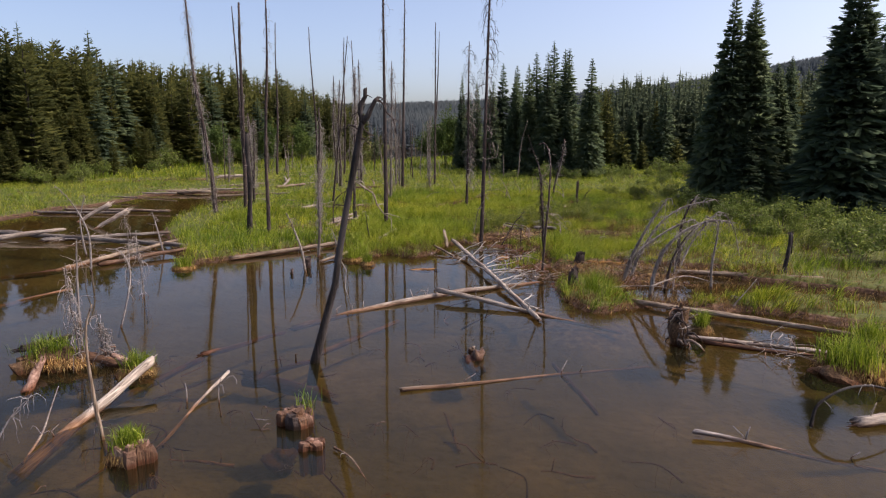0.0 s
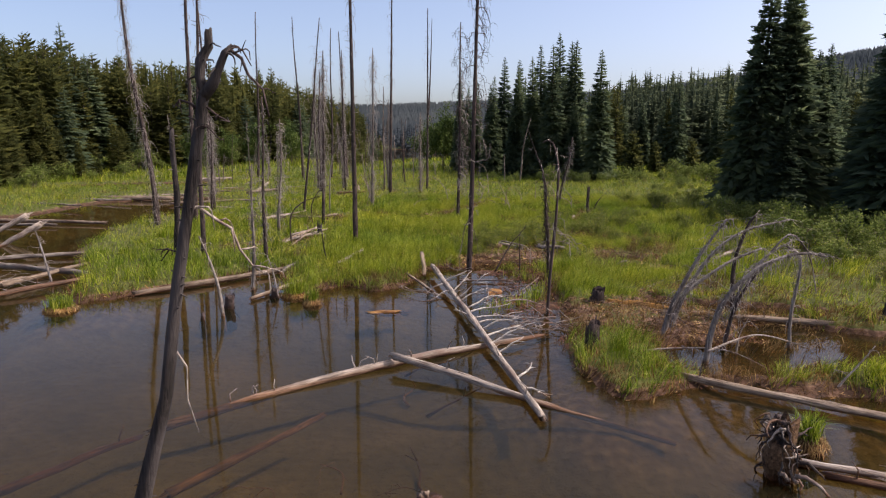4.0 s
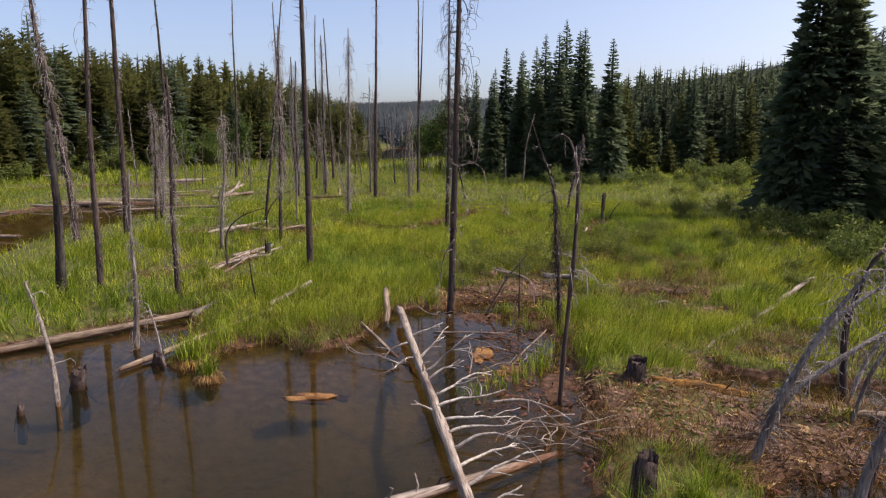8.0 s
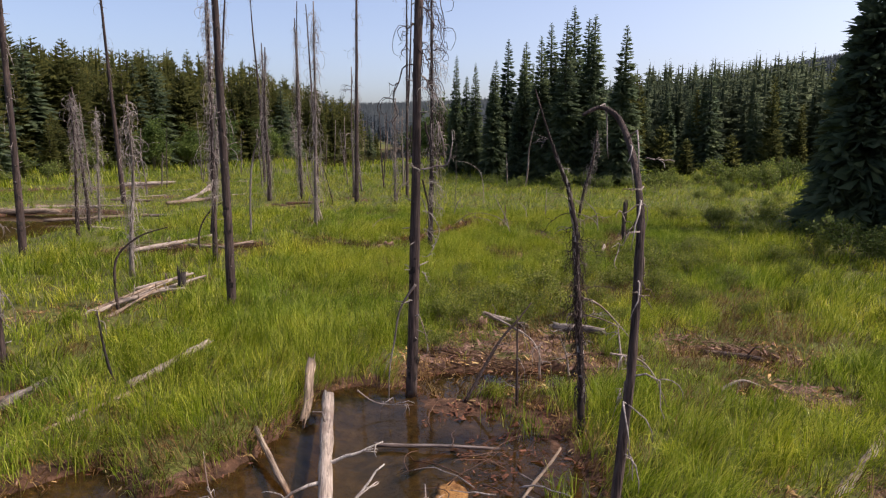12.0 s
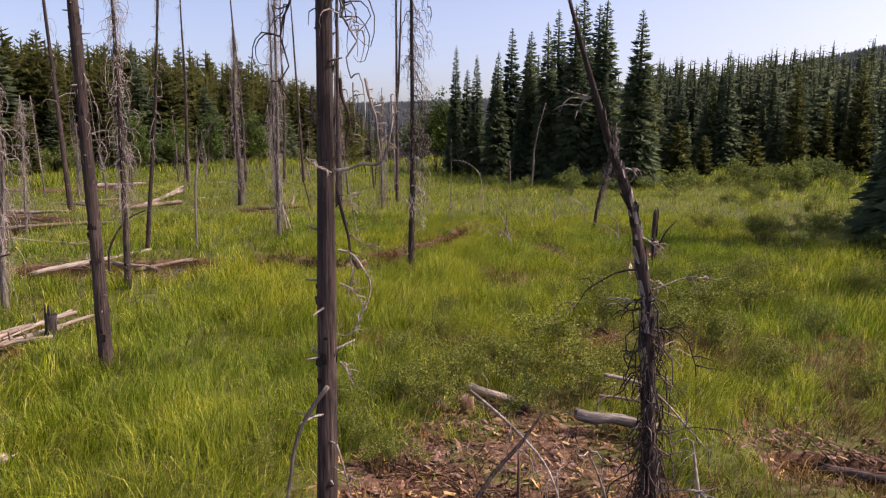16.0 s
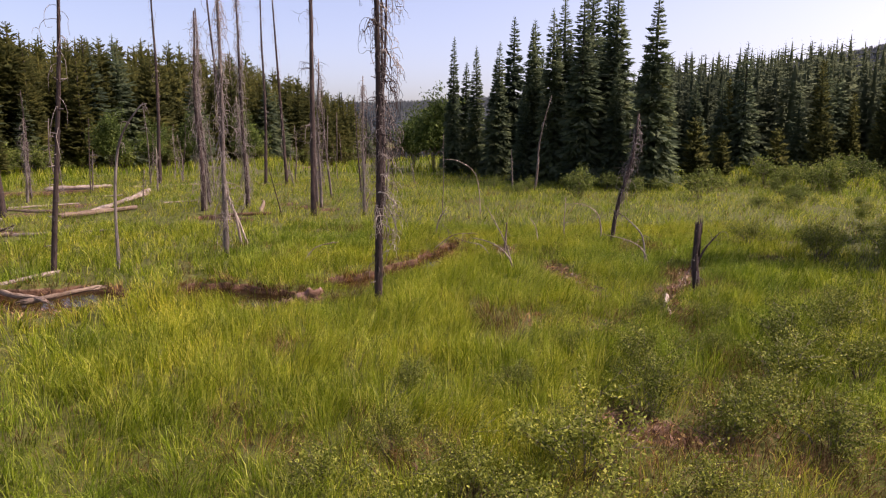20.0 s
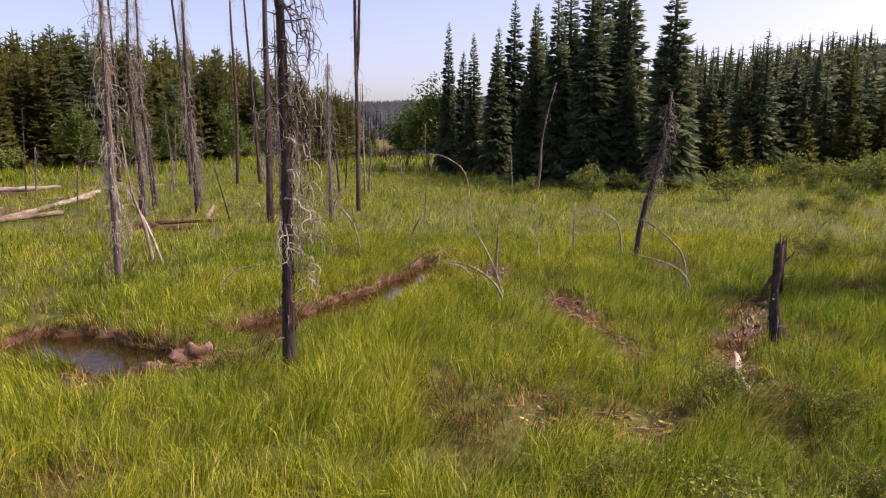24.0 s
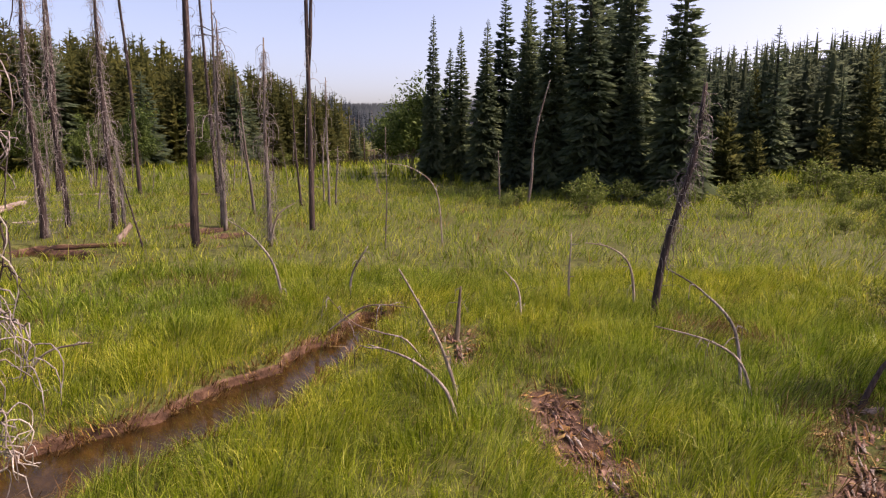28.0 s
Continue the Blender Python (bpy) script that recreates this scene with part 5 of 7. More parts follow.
    snag(-10.0, 28.8, 9.3, 0.11, (-0.85, 0), "bearded", DARK_BARK, "leaning dead conifer with a beard of grey twigs", 4, twig_from=0.05, bend=0.1)
    snag(-9.0, 29.8, 9.0, 0.10, (0.1, 0), "pole", DARK_BARK, "", 5, tip=0.5)
    snag(-6.6, 22.2, 3.5, 0.10, (0.05, 0), "pole", CHARRED, "short black charred trunk standing in the grass", 6, tip=0.6)
    snag(-6.1, 22.75, 8.0, 0.075, (0.2, 0), "pole", DARK_BARK, "", 7)
    snag(-12.5, 41.9, 11.1, 0.11, (-0.45, 0), "pole", DARK_BARK, "", 8)
    snag(-14.4, 57.2, 12.6, 0.11, (0.3, 0), "pole", GREY_WOOD, "", 9)
    snag(-3.75, 19.3, 3.0, 0.055, (0.12, 0), "bearded", GREY_WOOD, "thin dead stem at the shore hung with grey twigs", 10, count=80, spread=0.7)
    snag(-4.15, 22.0, 4.3, 0.06, (0.05, 0), "bearded", DARK_BARK, "", 11, twig_from=0.25, count=110, spread=0.8)
    snag(-8.7, 58, 11.6, 0.10, (0.2, 0), "pole", GREY_WOOD, "", 12)
    snag(-2.7, 43.6, 12.0, 0.11, (0.2, 0), "pole", DARK_BARK, "", 13, bend=0.06)
    fork = snag(-0.6, 46.5, 11.0, 0.085, (0.02, 0), "pole", DARK_BARK, "dark dead pole splitting into two close stems", 14, bend=0.03)
    b = Shape()
    b.tube([(0.02, 0, 4.3), (0.10, 0, 5.2), (0.20, 0, 7.5), (0.28, 0, 10.4)], [0.05, 0.05, 0.04, 0.015], 8, 0.08, 0, random.Random(3))
    part("stem", b, DARK_BARK, fork)
    snag(-4.0, 29.35, 6.3, 0.065, (0.15, 0), "bearded", DARK_BARK, "", 17, twig_from=0.3)
    snag(-5.7, 33.6, 8.2, 0.06, (0.95, 0), "pole", GREY_WOOD, "thin leaning dead pole in the wet meadow", 18)
    snag(-2.85, 35.5, 7.2, 0.065, (0.12, 0), "bearded", GREY_WOOD, "", 19, twig_from=0.12)
    snag(-7.0, 44.6, 7.0, 0.10, (0.1, 0), "bearded", DARK_BARK, "", 20, twig_from=0.1)
    snag(-7.3, 57.4, 11.2, 0.10, (-0.5, 0), "pole", GREY_WOOD, "", 22)
    snag(-10.9, 57.6, 12.4, 0.10, (-0.5, 0), "pole", GREY_WOOD, "", 23)
    snag(-3.1, 46.6, 5.6, 0.06, (0.08, 0), "bearded", GREY_WOOD, "", 26)
    snag(-5.65, 45.6, 8.4, 0.08, (-0.1, 0), "bearded", DARK_BARK, "", 27, twig_from=0.1)
    snag(-0.95, 43.6, 4.7, 0.06, (0.06, 0), "bearded", GREY_WOOD, "", 28, twig_from=0.1)
    snag(-7.5, 46.5, 7.4, 0.08, (-0.1, 0), "bearded", DARK_BARK, "", 29, twig_from=0.05)
    snag(-5.9, 46.6, 4.2, 0.06, (-0.35, 0), "bearded", GREY_WOOD, "", 30)
    snag(-3.4, 47.3, 6.4, 0.07, (0, 0), "limbs", GREY_WOOD, "grey dead pole with a few drooping branches", 31, count=8)
    snag(-9.9, 34.5, 4.5, 0.07, (-0.2, 0), "bearded", DARK_BARK, "", 32)
    snag(-10.9, 36.8, 4.2, 0.05, (0.25, 0), "bearded", GREY_WOOD, "", 33)
    snag(-9.6, 33.3, 4.2, 0.06, (0.1, 0), "bearded", DARK_BARK, "", 34)
    snag(-5.3, 27.9, 3.9, 0.06, (0.15, 0), "bearded", GREY_WOOD, "", 35)
    snag(6.3, 37.9, 3.3, 0.065, (0.6, 0.1), "bearded", DARK_BARK, "dark leaning snag with a matted top in the meadow", 36, twig_from=0.35, tip=0.5)
    snag(1.77, 43.5, 2.8, 0.022, (0.05, 0), "pole", GREY_WOOD, "thin bare dead stem in the meadow", 37)
    snag(6.62, 32.55, 1.15, 0.075, (0.05, 0.1), "bearded", DARK_BARK, "short rotten grey post splintered at the top", 38, tip=0.75, twig_from=0.5, count=14)
    snag(8.7, 16.5, 0.95, 0.07, (0.14, 0), "pole", CHARRED, "short charred post leaning on the bank", 39, tip=0.7)
    snag(5.2, 38.4, 1.15, 0.03, (0, 0), "pole", PALE_WOOD, "short bleached stick upright in the grass", 40)
    snag(-15.5, 47.5, 3.4, 0.06, (0.2, 0), "bearded", GREY_WOOD, "", 42)
    # the big charred snag that leans in the pond and forks at its top
    root = empty("dead_tree", (-1.98, 10.03, -0.6), "leaning charred snag standing in the pond with a forked top", "dead tree")
    rnd = random.Random(4)
    line = [(-0.16, 0, 0), (-0.05, 0, 0.66), (0.12, 0, 1.22), (0.29, 0, 1.86), (0.38, 0, 2.43), (0.46, 0, 2.87), (0.56, 0, 3.4), (0.65, 0, 3.82), (0.73, 0, 4.28), (0.77, 0, 4.4)]
    s = Shape()
    s.tube(line, [0.085, 0.074, 0.062, 0.057, 0.052, 0.049, 0.047, 0.045, 0.043, 0.04], 12, 0.16, 0, rnd)
    for _ in range(22):
        k = rnd.randrange(2, 9)
        a = rnd.uniform(0, 6.3)
        q, d = Vector(line[k]).lerp(Vector(line[k - 1]), rnd.random()), Vector((math.cos(a), math.sin(a), rnd.uniform(-0.3, 0.4)))
        s.tube([q, q + d * rnd.uniform(0.07, 0.12)], [0.012, 0.005], 4)
    part("trunk", s, CHARRED, root)
    for pts, r in (([(0.77, 0, 4.38), (0.735, 0.01, 4.5), (0.74, 0.02, 4.63), (0.80, 0.03, 4.74), (0.81, 0.02, 4.86)], 0.05), ([(0.76, 0, 4.36), (0.85, -0.03, 4.46), (0.9, -0.04, 4.56), (0.96, -0.05, 4.68), (1.0, -0.05, 4.72)], 0.048)):
        b = Shape()
        b.tube(pts, taper(r, r * 0.6, len(pts)), 9, 0.2, 0.03, rnd)
        for _ in range(5):
            b.tube(curl(rnd, pts[rnd.randrange(1, len(pts))], rnd.uniform(0, 6.3), rnd.uniform(0.06, 0.2), 0.4, 0.3, 5), taper(0.011, 0.004, 5), 4)
        part("branch", b, CHARRED, root)
    for pts, r in (([(1.0, -0.05, 4.7), (1.08, -0.04, 4.64), (1.12, -0.03, 4.52), (1.23, -0.03, 4.41), (1.27, -0.02, 4.2)], 0.016), ([(1.02, -0.05, 4.68), (1.10, -0.08, 4.7), (1.17, -0.1, 4.58)], 0.01), ([(0.72, 0, 4.25), (0.62, 0.02, 4.31), (0.55, 0.03, 4.33), (0.5, 0.03, 4.27)], 0.013),
                   ([(0.74, 0, 4.3), (0.85, 0.05, 4.2), (0.93, 0.07, 4.16)], 0.012), ([(0.7, 0, 4.1), (0.8, -0.08, 4.12), (0.9, -0.1, 4.02)], 0.009), ([(0.5, 0, 3.1), (0.38, 0.05, 3.12), (0.3, 0.06, 3.02)], 0.008)):
        b = Shape()
        b.tube(pts, taper(r, r * 0.45, len(pts)), 6, 0.12, 0, rnd)
        for _ in range(4):
            b.tube(curl(rnd, pts[rnd.randrange(1, len(pts))], rnd.uniform(0, 6.3), rnd.uniform(0.06, 0.2), 0.5, 0.3, 5), taper(0.006, 0.003, 5), 4)
        part("branch", b, DARK_BARK, root)
    b = Shape()
    c = [(0.56, 0, 3.46), (0.65, 0.02, 3.48), (0.8, 0.05, 3.36), (0.90, 0.06, 3.30), (0.96, 0.07, 3.12), (1.06, 0.08, 2.98), (1.15, 0.08, 2.92)]
    b.tube(c, taper(0.016, 0.006, 7), 7, 0.14, 0, rnd)
    for k, (az, L) in enumerate(((-0.4, 0.3), (0.3, 0.35), (-1.2, 0.25), (0.8, 0.3), (-0.2, 0.3), (1.4, 0.25))):
        b.tube(curl(rnd, c[1 + k % 6], az, L, 0.45, 0.2, 7), taper(0.009, 0.003, 7), 4)
    part("branch", b, PALE_WOOD, root, "crooked bleached side branch")
    b = Shape()
    b.tube([(0.36, 0.03, 2.3), (0.46, 0.06, 2.1), (0.44, 0.08, 1.8), (0.52, 0.08, 1.5)], taper(0.011, 0.004, 4), 5, 0.1, 0, rnd)
    part("branch", b, PALE_WOOD, root, "crooked bleached side branch")
    # the slender stem bent over at its top
    bent = stick([(2.66, 17.3, -0.4), (2.70, 17.32, 0.6), (2.76, 17.35, 1.44), (2.80, 17.38, 1.97), (2.82, 17.42, 2.51), (2.83, 17.48, 2.82), (2.81, 17.6, 3.09), (2.77, 17.75, 3.29), (2.72, 17.8, 3.36), (2.65, 17.85, 3.385), (2.56, 17.86, 3.34)], 0.034, DARK_BARK, "slender grey dead stem bent over at its top", "dead_tree", 5, 10, category="dead tree")
    for zz, az, L in ((2.7, 3.4, 0.28), (2.85, 2.9, 0.26), (2.55, 0.2, 0.4), (2.95, 3.3, 0.2), (2.35, 0.0, 0.25), (1.75, 3.2, 0.15), (2.0, 0.4, 0.3), (3.1, -0.4, 0.22), (1.35, 0.6, 0.3)):
        b = Shape()
        c = hang(rnd, (0.05 + 0.04 * zz, 0.02 + 0.04 * zz, zz + 0.4), az, L * 0.4, L * 0.6, 9)
        b.tube(c, taper(0.005, 0.002, 9), 5, 0.1, 0, rnd)
        b.tube(curl(rnd, c[4], az + 0.5, L * 0.3, 0.5, 0.4, 6), taper(0.004, 0.002, 6), 4)
        part("branch", b, PALE_WOOD, bent, "bleached curling branch")
    # the dark snag wrapped in hanging twigs, its thin top leaning over
    root = empty("dead_tree", (3.2, 20.5, -0.1), "dark broken snag wrapped in hanging twigs with a thin leaning top", "dead tree")
    line = [(-0.01, 0, -0.3), (-0.04, 0, 0.6), (-0.08, 0, 1.2), (-0.13, 0, 1.85), (-0.17, 0, 2.41), (-0.27, -0.05, 2.82), (-0.41, -0.18, 3.1), (-0.55, -0.28, 3.45), (-0.66, -0.36, 3.75)]
    s = Shape()
    s.tube(line, [0.05, 0.036, 0.032, 0.030, 0.028, 0.019, 0.014, 0.010, 0.005], 11, 0.2, 0, rnd)
    part("trunk", s, DARK_BARK, root)
    bark_flakes(root, line, [0.05, 0.036, 0.032, 0.030, 0.028, 0.019, 0.014, 0.010, 0.005], 150, rnd, CHARRED, 0.05, 0.8)
    bark_flakes(root, line, [0.052, 0.038, 0.034, 0.032, 0.030, 0.021, 0.016, 0.012, 0.006], 90, rnd, TWIG, 0.05, 0.75)
    s = Shape()
    for _ in range(240):
        k = rnd.choice((1, 1, 2, 2, 2, 3, 3))
        q = Vector(line[k]).lerp(Vector(line[k + 1]), rnd.random())
        c = hang(rnd, q, rnd.uniform(0, 6.3), rnd.uniform(0.02, 0.09), rnd.uniform(0.12, 0.4), 7)
        s.tube(c, taper(0.006, 0.0025, 7), 3)
    part("twig", s, DARK_BARK, root, "matted dark hanging twigs", kind="stuff")
    for zz, az, L, m in ((2.28, -0.2, 0.34, DARK_BARK), (2.35, 3.3, 0.16, DARK_BARK), (2.4, 2.9, 0.16, TWIG), (1.6, 0.3, 0.16, DARK_BARK), (1.5, 3.0, 0.12, DARK_BARK), (2.0, 0.1, 0.14, PALE_WOOD), (1.8, 3.5, 0.1, PALE_WOOD), (2.7, 0.2, 0.16, PALE_WOOD), (2.5, 0.6, 0.15, PALE_WOOD), (2.15, 2.7, 0.1, DARK_BARK), (3.0, 0.4, 0.1, TWIG), (3.3, 3.0, 0.1, TWIG), (1.2, -0.4, 0.12, TWIG), (2.2, -0.6, 0.14, PALE_WOOD), (2.55, 3.2, 0.42, DARK_BARK), (1.75, 0.2, 0.34, DARK_BARK), (1.45, -0.3, 0.3, TWIG), (1.05, 3.3, 0.26, PALE_WOOD), (2.45, 0.0, 0.28, PALE_WOOD), (1.3, 2.6, 0.22, DARK_BARK)):
        k = max(i for i in range(8) if line[i][2] <= zz)
        f = (zz - line[k][2]) / (line[k + 1][2] - line[k][2])
        b = Shape()
        c = curl(rnd, Vector(line[k]).lerp(Vector(line[k + 1]), f), az, L, 0.22, rnd.uniform(-0.1, 0.1), 8)
        b.tube(c, taper(0.0055, 0.002, 8), 5, 0.15, 0, rnd)
        for _ in range(4):
            b.tube(curl(rnd, c[rnd.randrange(2, 8)], az + rnd.gauss(0, 1), rnd.uniform(0.05, 0.16), 0.4, 0.3, 5), taper(0.004, 0.0015, 5), 4)
        part("branch", b, m, root)
    # a pale dead stem leaning before the spruces
    stick([(6.0, 53.8, -0.1), (6.15, 53.8, 1.2), (6.2, 53.8, 2.4), (6.45, 53.8, 3.7), (6.75, 53.8, 4.8)], 0.07, GREY_WOOD, "tall pale dead stem leaning before the spruces", "dead_tree", 8, 6, category="dead tree")
    stick([(5.0, 54.5, -0.1), (4.95, 54.5, 1.2), (4.9, 54.5, 2.2)], 0.05, GREY_WOOD, "pale dead stem before the spruces", "dead_tree", 9, 4, category="dead tree")
    stick([(-3.58, 43.0, -0.1), (-3.79, 43.0, 0.8), (-4.04, 43.0, 1.83)], 0.03, DARK_BARK, "thin dark dead stem leaning in the meadow", "dead_tree", 10, 4, category="dead tree")
    # twiggy drowned stems by the tussocks
    for x, y, h, r, w, k in ((-5.6, 9.75, 1.75, 0.022, 70, 1), (-5.3, 9.95, 0.95, 0.015, 90, 2), (-5.15, 9.85, 0.8, 0.013, 60, 3), (-6.6, 14.2, 1.6, 0.018, 50, 4), (-8.2, 17.0, 1.7, 0.02, 50, 5)):
        snag(x, y, h, r, (-0.12, 0), "bearded", GREY_WOOD, "thin drowned dead stem matted with grey twigs", 200 + k, "drowned twiggy stems", count=w, twig_from=0.1, z=-0.1)
    # sticks scattered over the far marsh
    rnd = random.Random(21)
    for k in range(34):
        x, y = rnd.uniform(-17, 0.5), rnd.uniform(46, 66)
        snag(x, y, rnd.choice((1.4, 2.2, 2.8, 3.4, 4.6)), rnd.uniform(0.03, 0.055), (rnd.uniform(-0.5, 0.5), 0), rnd.choice(("pole", "bearded", "bearded")), GREY_WOOD, "thin grey dead tree in the far marsh", 100 + k, "thin dead trees in the far marsh", count=22)


tall_snags()


def far_poles():
    """Drowned trees along the far shore, too small to tell apart."""
    rnd, s = random.Random(8), Shape()
    for _ in range(46):
        x, y = rnd.uniform(-30, 8), rnd.uniform(96, 150)
        h = rnd.uniform(2, 7)
        s.tube([(x, y, -0.5), (x + rnd.uniform(-0.3, 0.3), y, h)], [0.08, 0.03], 4)
    tagged(new("drowned_trees", s.mesh("drowned_trees", GREY_WOOD)), "grey drowned trees along the far shore", "dead tree", kind="stuff")


far_poles()


def rotten_log(a, b, w, seed):
    """A log gone to crumbs: splintered slabs and lumps strewn along its line."""
    rnd = random.Random(seed)
    a, b = Vector((*a, 0)), Vector((*b, 0))
    root = empty("rotten_log", (a.x, a.y, h_at(a.x, a.y)), "crumbling pinkish rotten log sunk in the grass", "log")
    d, L = (b - a).normalized(), (b - a).length
    side = Vector((-d.y, d.x, 0))
    for k in range(int(L * 30)):
        c = d * rnd.uniform(0, L) + side * rnd.gauss(0, w * 0.6)
        z = h_at(a.x + c.x, a.y + c.y) - h_at(a.x, a.y)
        s = Shape()
        ln = rnd.uniform(0.05, 0.24)
        e = d * ln + side * rnd.uniform(-0.12, 0.12) * ln
        c.z = z + rnd.uniform(0.0, 0.05)
        r = rnd.uniform(0.005, 0.019)
        s.tube([c, c + e * 0.5 + Vector((0, 0, rnd.uniform(-0.01, 0.03))), c + e + Vector((0, 0, rnd.uniform(-0.03, 0.03)))], [r * 0.6, r, r * 0.4], 7, 0.35, ln * 0.1, rnd)
        part("splinter", s, ROTTEN if rnd.random() < 0.75 else PALE_WOOD, root, smooth=False)


def logs():
    log((-2.9, 12.34, -0.14), (2.5, 16.05, -0.05), 0.064, 0.05, PALE_WOOD, "half-sunken pale log with stub branches in the pond", 1, 11, bow=0.05, sag=-0.15)
    log((-0.1, 14.2, 0.2), (3.35, 12.0, -0.09), 0.06, 0.032, PALE_WOOD, "weathered pale log sloping down into the pond", 2, 2)
    log((0.33, 21.1, 0.22), (1.88, 12.35, 0.06), 0.064, 0.046, PALE_WOOD, "long bleached log lying from the bank into the pond", 3, 3, 14, 0.08,
        [(0.18, -0.2, 0.6, 0.3), (0.30, 0.5, 0.7, 0.5), (0.36, 0.15, 0.8, 0.4), (0.40, 0.7, 0.6, 0.6), (0.45, 0.1, 0.9, 0.25), (0.49, 0.35, 0.9, 0.4), (0.53, -0.1, 0.8, 0.3), (0.57, 0.5, 0.9, 0.35),
         (0.61, 0.2, 0.8, 0.5), (0.65, 0.6, 0.7, 0.3), (0.69, 0.3, 0.7, 0.4), (0.74, 0.2, 0.5, 0.4), (0.86, 0.5, 0.45, 0.4), (0.3, 3.0, 0.4, 0.2), (0.22, 3.4, 0.6, 0.1), (0.5, 3.3, 0.3, 0.15), (0.9, 0.1, 0.4, 0.1)])
    log((-0.58, 8.82, 0.03), (3.3, 10.02, -0.05), 0.030, 0.018, PALE_WOOD, "slim log in the pond with a bleached end", 4, 3)
    log((-6.1, 18.6, 0.05), (-3.15, 21.35, 0.12), 0.068, 0.055, TAN_LOG, "bare log lying along the grassy shore", 5, 2)
    log((-3.45, 18.25, 0.05), (-2.05, 21.2, 0.17), 0.042, 0.036, TAN_LOG, "slim tan log half hidden in the grass", 6, 1)
    log((-2.16, 21.38, 0.2), (-1.63, 22.6, 0.36), 0.05, 0.042, PALE_WOOD, "short bleached log in the grass", 45)
    log((-15.9, 23.1, 0.12), (-7.9, 20.25, 0.14), 0.09, 0.065, GREY_WOOD, "long grey log bridging the side channel", 7, 5)
    log((-10.25, 17.1, -0.03), (-9.33, 19.74, 0.12), 0.075, 0.06, TAN_LOG, "bare log floating in the side channel", 8, 1)
    log((-12.4, 15.3, -0.12), (-10.3, 17.1, -0.06), 0.06, 0.07, RED_LOG, "sunken brown log in the side channel", 77)
    log((-9.9, 12.6, -0.06), (-8.7, 14.95, -0.02), 0.06, 0.045, TAN_LOG, "sunken pale log in the side channel", 78)
    log((-9.4, 17.6, 0.05), (-7.75, 19.65, 0.16), 0.065, 0.05, RED_LOG, "short wet log against the bank", 9, 1)
    log((-9.2, 19.0, 0.15), (-8.6, 22.4, 0.12), 0.06, 0.045, TAN_LOG, "tan log propped across another log", 10, 0)
    log((-13.4, 21.7, 0.06), (-9.8, 23.3, 0.10), 0.07, 0.05, GREY_WOOD, "grey log in the side channel", 11, 2)
    log((-15.2, 26.8, -0.12), (-13.9, 27.31, 0.70), 0.05, 0.10, PALE_WOOD, "split bleached trunk sticking up out of the water", 12, 0)
    log((-13.5, 24.9, -0.12), (-12.2, 25.35, 0.67), 0.05, 0.10, PALE_WOOD, "split bleached trunk sticking up out of the water", 13, 0)
    log((-17.9, 31.0, 0.04), (-12.6, 30.0, 0.1), 0.08, 0.06, TAN_LOG, "tan log in the side channel", 14, 2)
    log((-18.2, 40.4, 0.1), (-14.6, 41.9, 0.14), 0.09, 0.07, PALE_WOOD, "bleached log on the far mud", 15, 0)
    log((-4.82, 6.9, -0.25), (-4.19, 9.04, 0.36), 0.085, 0.06, PALE_WOOD, "broken pale trunk rising out of the pond", 16, 1)
    log((-3.95, 10.35, 0.0), (-3.1, 12.3, -0.22), 0.05, 0.035, RED_LOG, "log sunk in the pond with its broken end out", 17, 1)
    log((-4.9, 8.5, -0.25), (-3.95, 10.3, -0.05), 0.06, 0.05, RED_LOG, "sunken brown log on the pond bed", 18, 0)
    log((-2.15, 10.9, -0.16), (-0.9, 12.7, -0.10), 0.055, 0.035, TAN_LOG, "sunken pale log under the water", 19, 0)
    log((-3.2, 10.15, -0.30), (-1.7, 9.5, -0.36), 0.13, 0.10, RED_LOG, "thick sunken trunk on the pond bed", 20, 0)
    log((-3.0, 9.9, -0.22), (-2.2, 10.3, -0.1), 0.06, 0.04, RED_LOG, "sunken brown branchy log", 21, 3)
    log((1.8, 10.1, -0.06), (2.15, 8.6, -0.22), 0.045, 0.035, RED_LOG, "sunken brown log under the water", 22, 0)
    log((3.99, 17.77, 0.13), (5.07, 17.34, 0.11), 0.09, 0.07, MOSSY, "old log grown over with orange moss beside the mud", 23, 2)
    log((4.55, 17.34, 0.07), (9.4, 15.95, 0.12), 0.075, 0.055, TAN_LOG, "long grey-brown log sunk in the mud", 79, 4)
    log((4.0, 13.75, 0.10), (8.1, 11.0, 0.05), 0.055, 0.045, TAN_LOG, "long tan log along the bank", 24, 3)
    log((4.45, 11.3, 0.05), (6.35, 10.45, 0.07), 0.042, 0.034, PALE_WOOD, "bleached log beside the upturned roots", 25, 1)
    log((4.6, 11.05, 0.03), (6.6, 10.15, 0.03), 0.04, 0.03, RED_LOG, "wet brown log beside the upturned roots", 26, 1)
    log((5.0, 19.0, 0.08), (9.2, 23.5, 0.34), 0.058, 0.045, PALE_WOOD, "slim bleached log resting on the grass", 27, 1)
    log((-6.9, 31.0, 0.12), (-5.6, 33.6, 0.2), 0.055, 0.04, PALE_WOOD, "bleached log across the muddy pool", 29, 2)
    log((-4.9, 31.5, 0.12), (-4.0, 32.3, 0.2), 0.05, 0.04, TAN_LOG, "tan log across the muddy pool", 30, 0)
    log((-5.8, 32.3, 0.1), (-4.4, 31.4, 0.16), 0.05, 0.04, TAN_LOG, "tan log across the muddy pool", 31, 0)
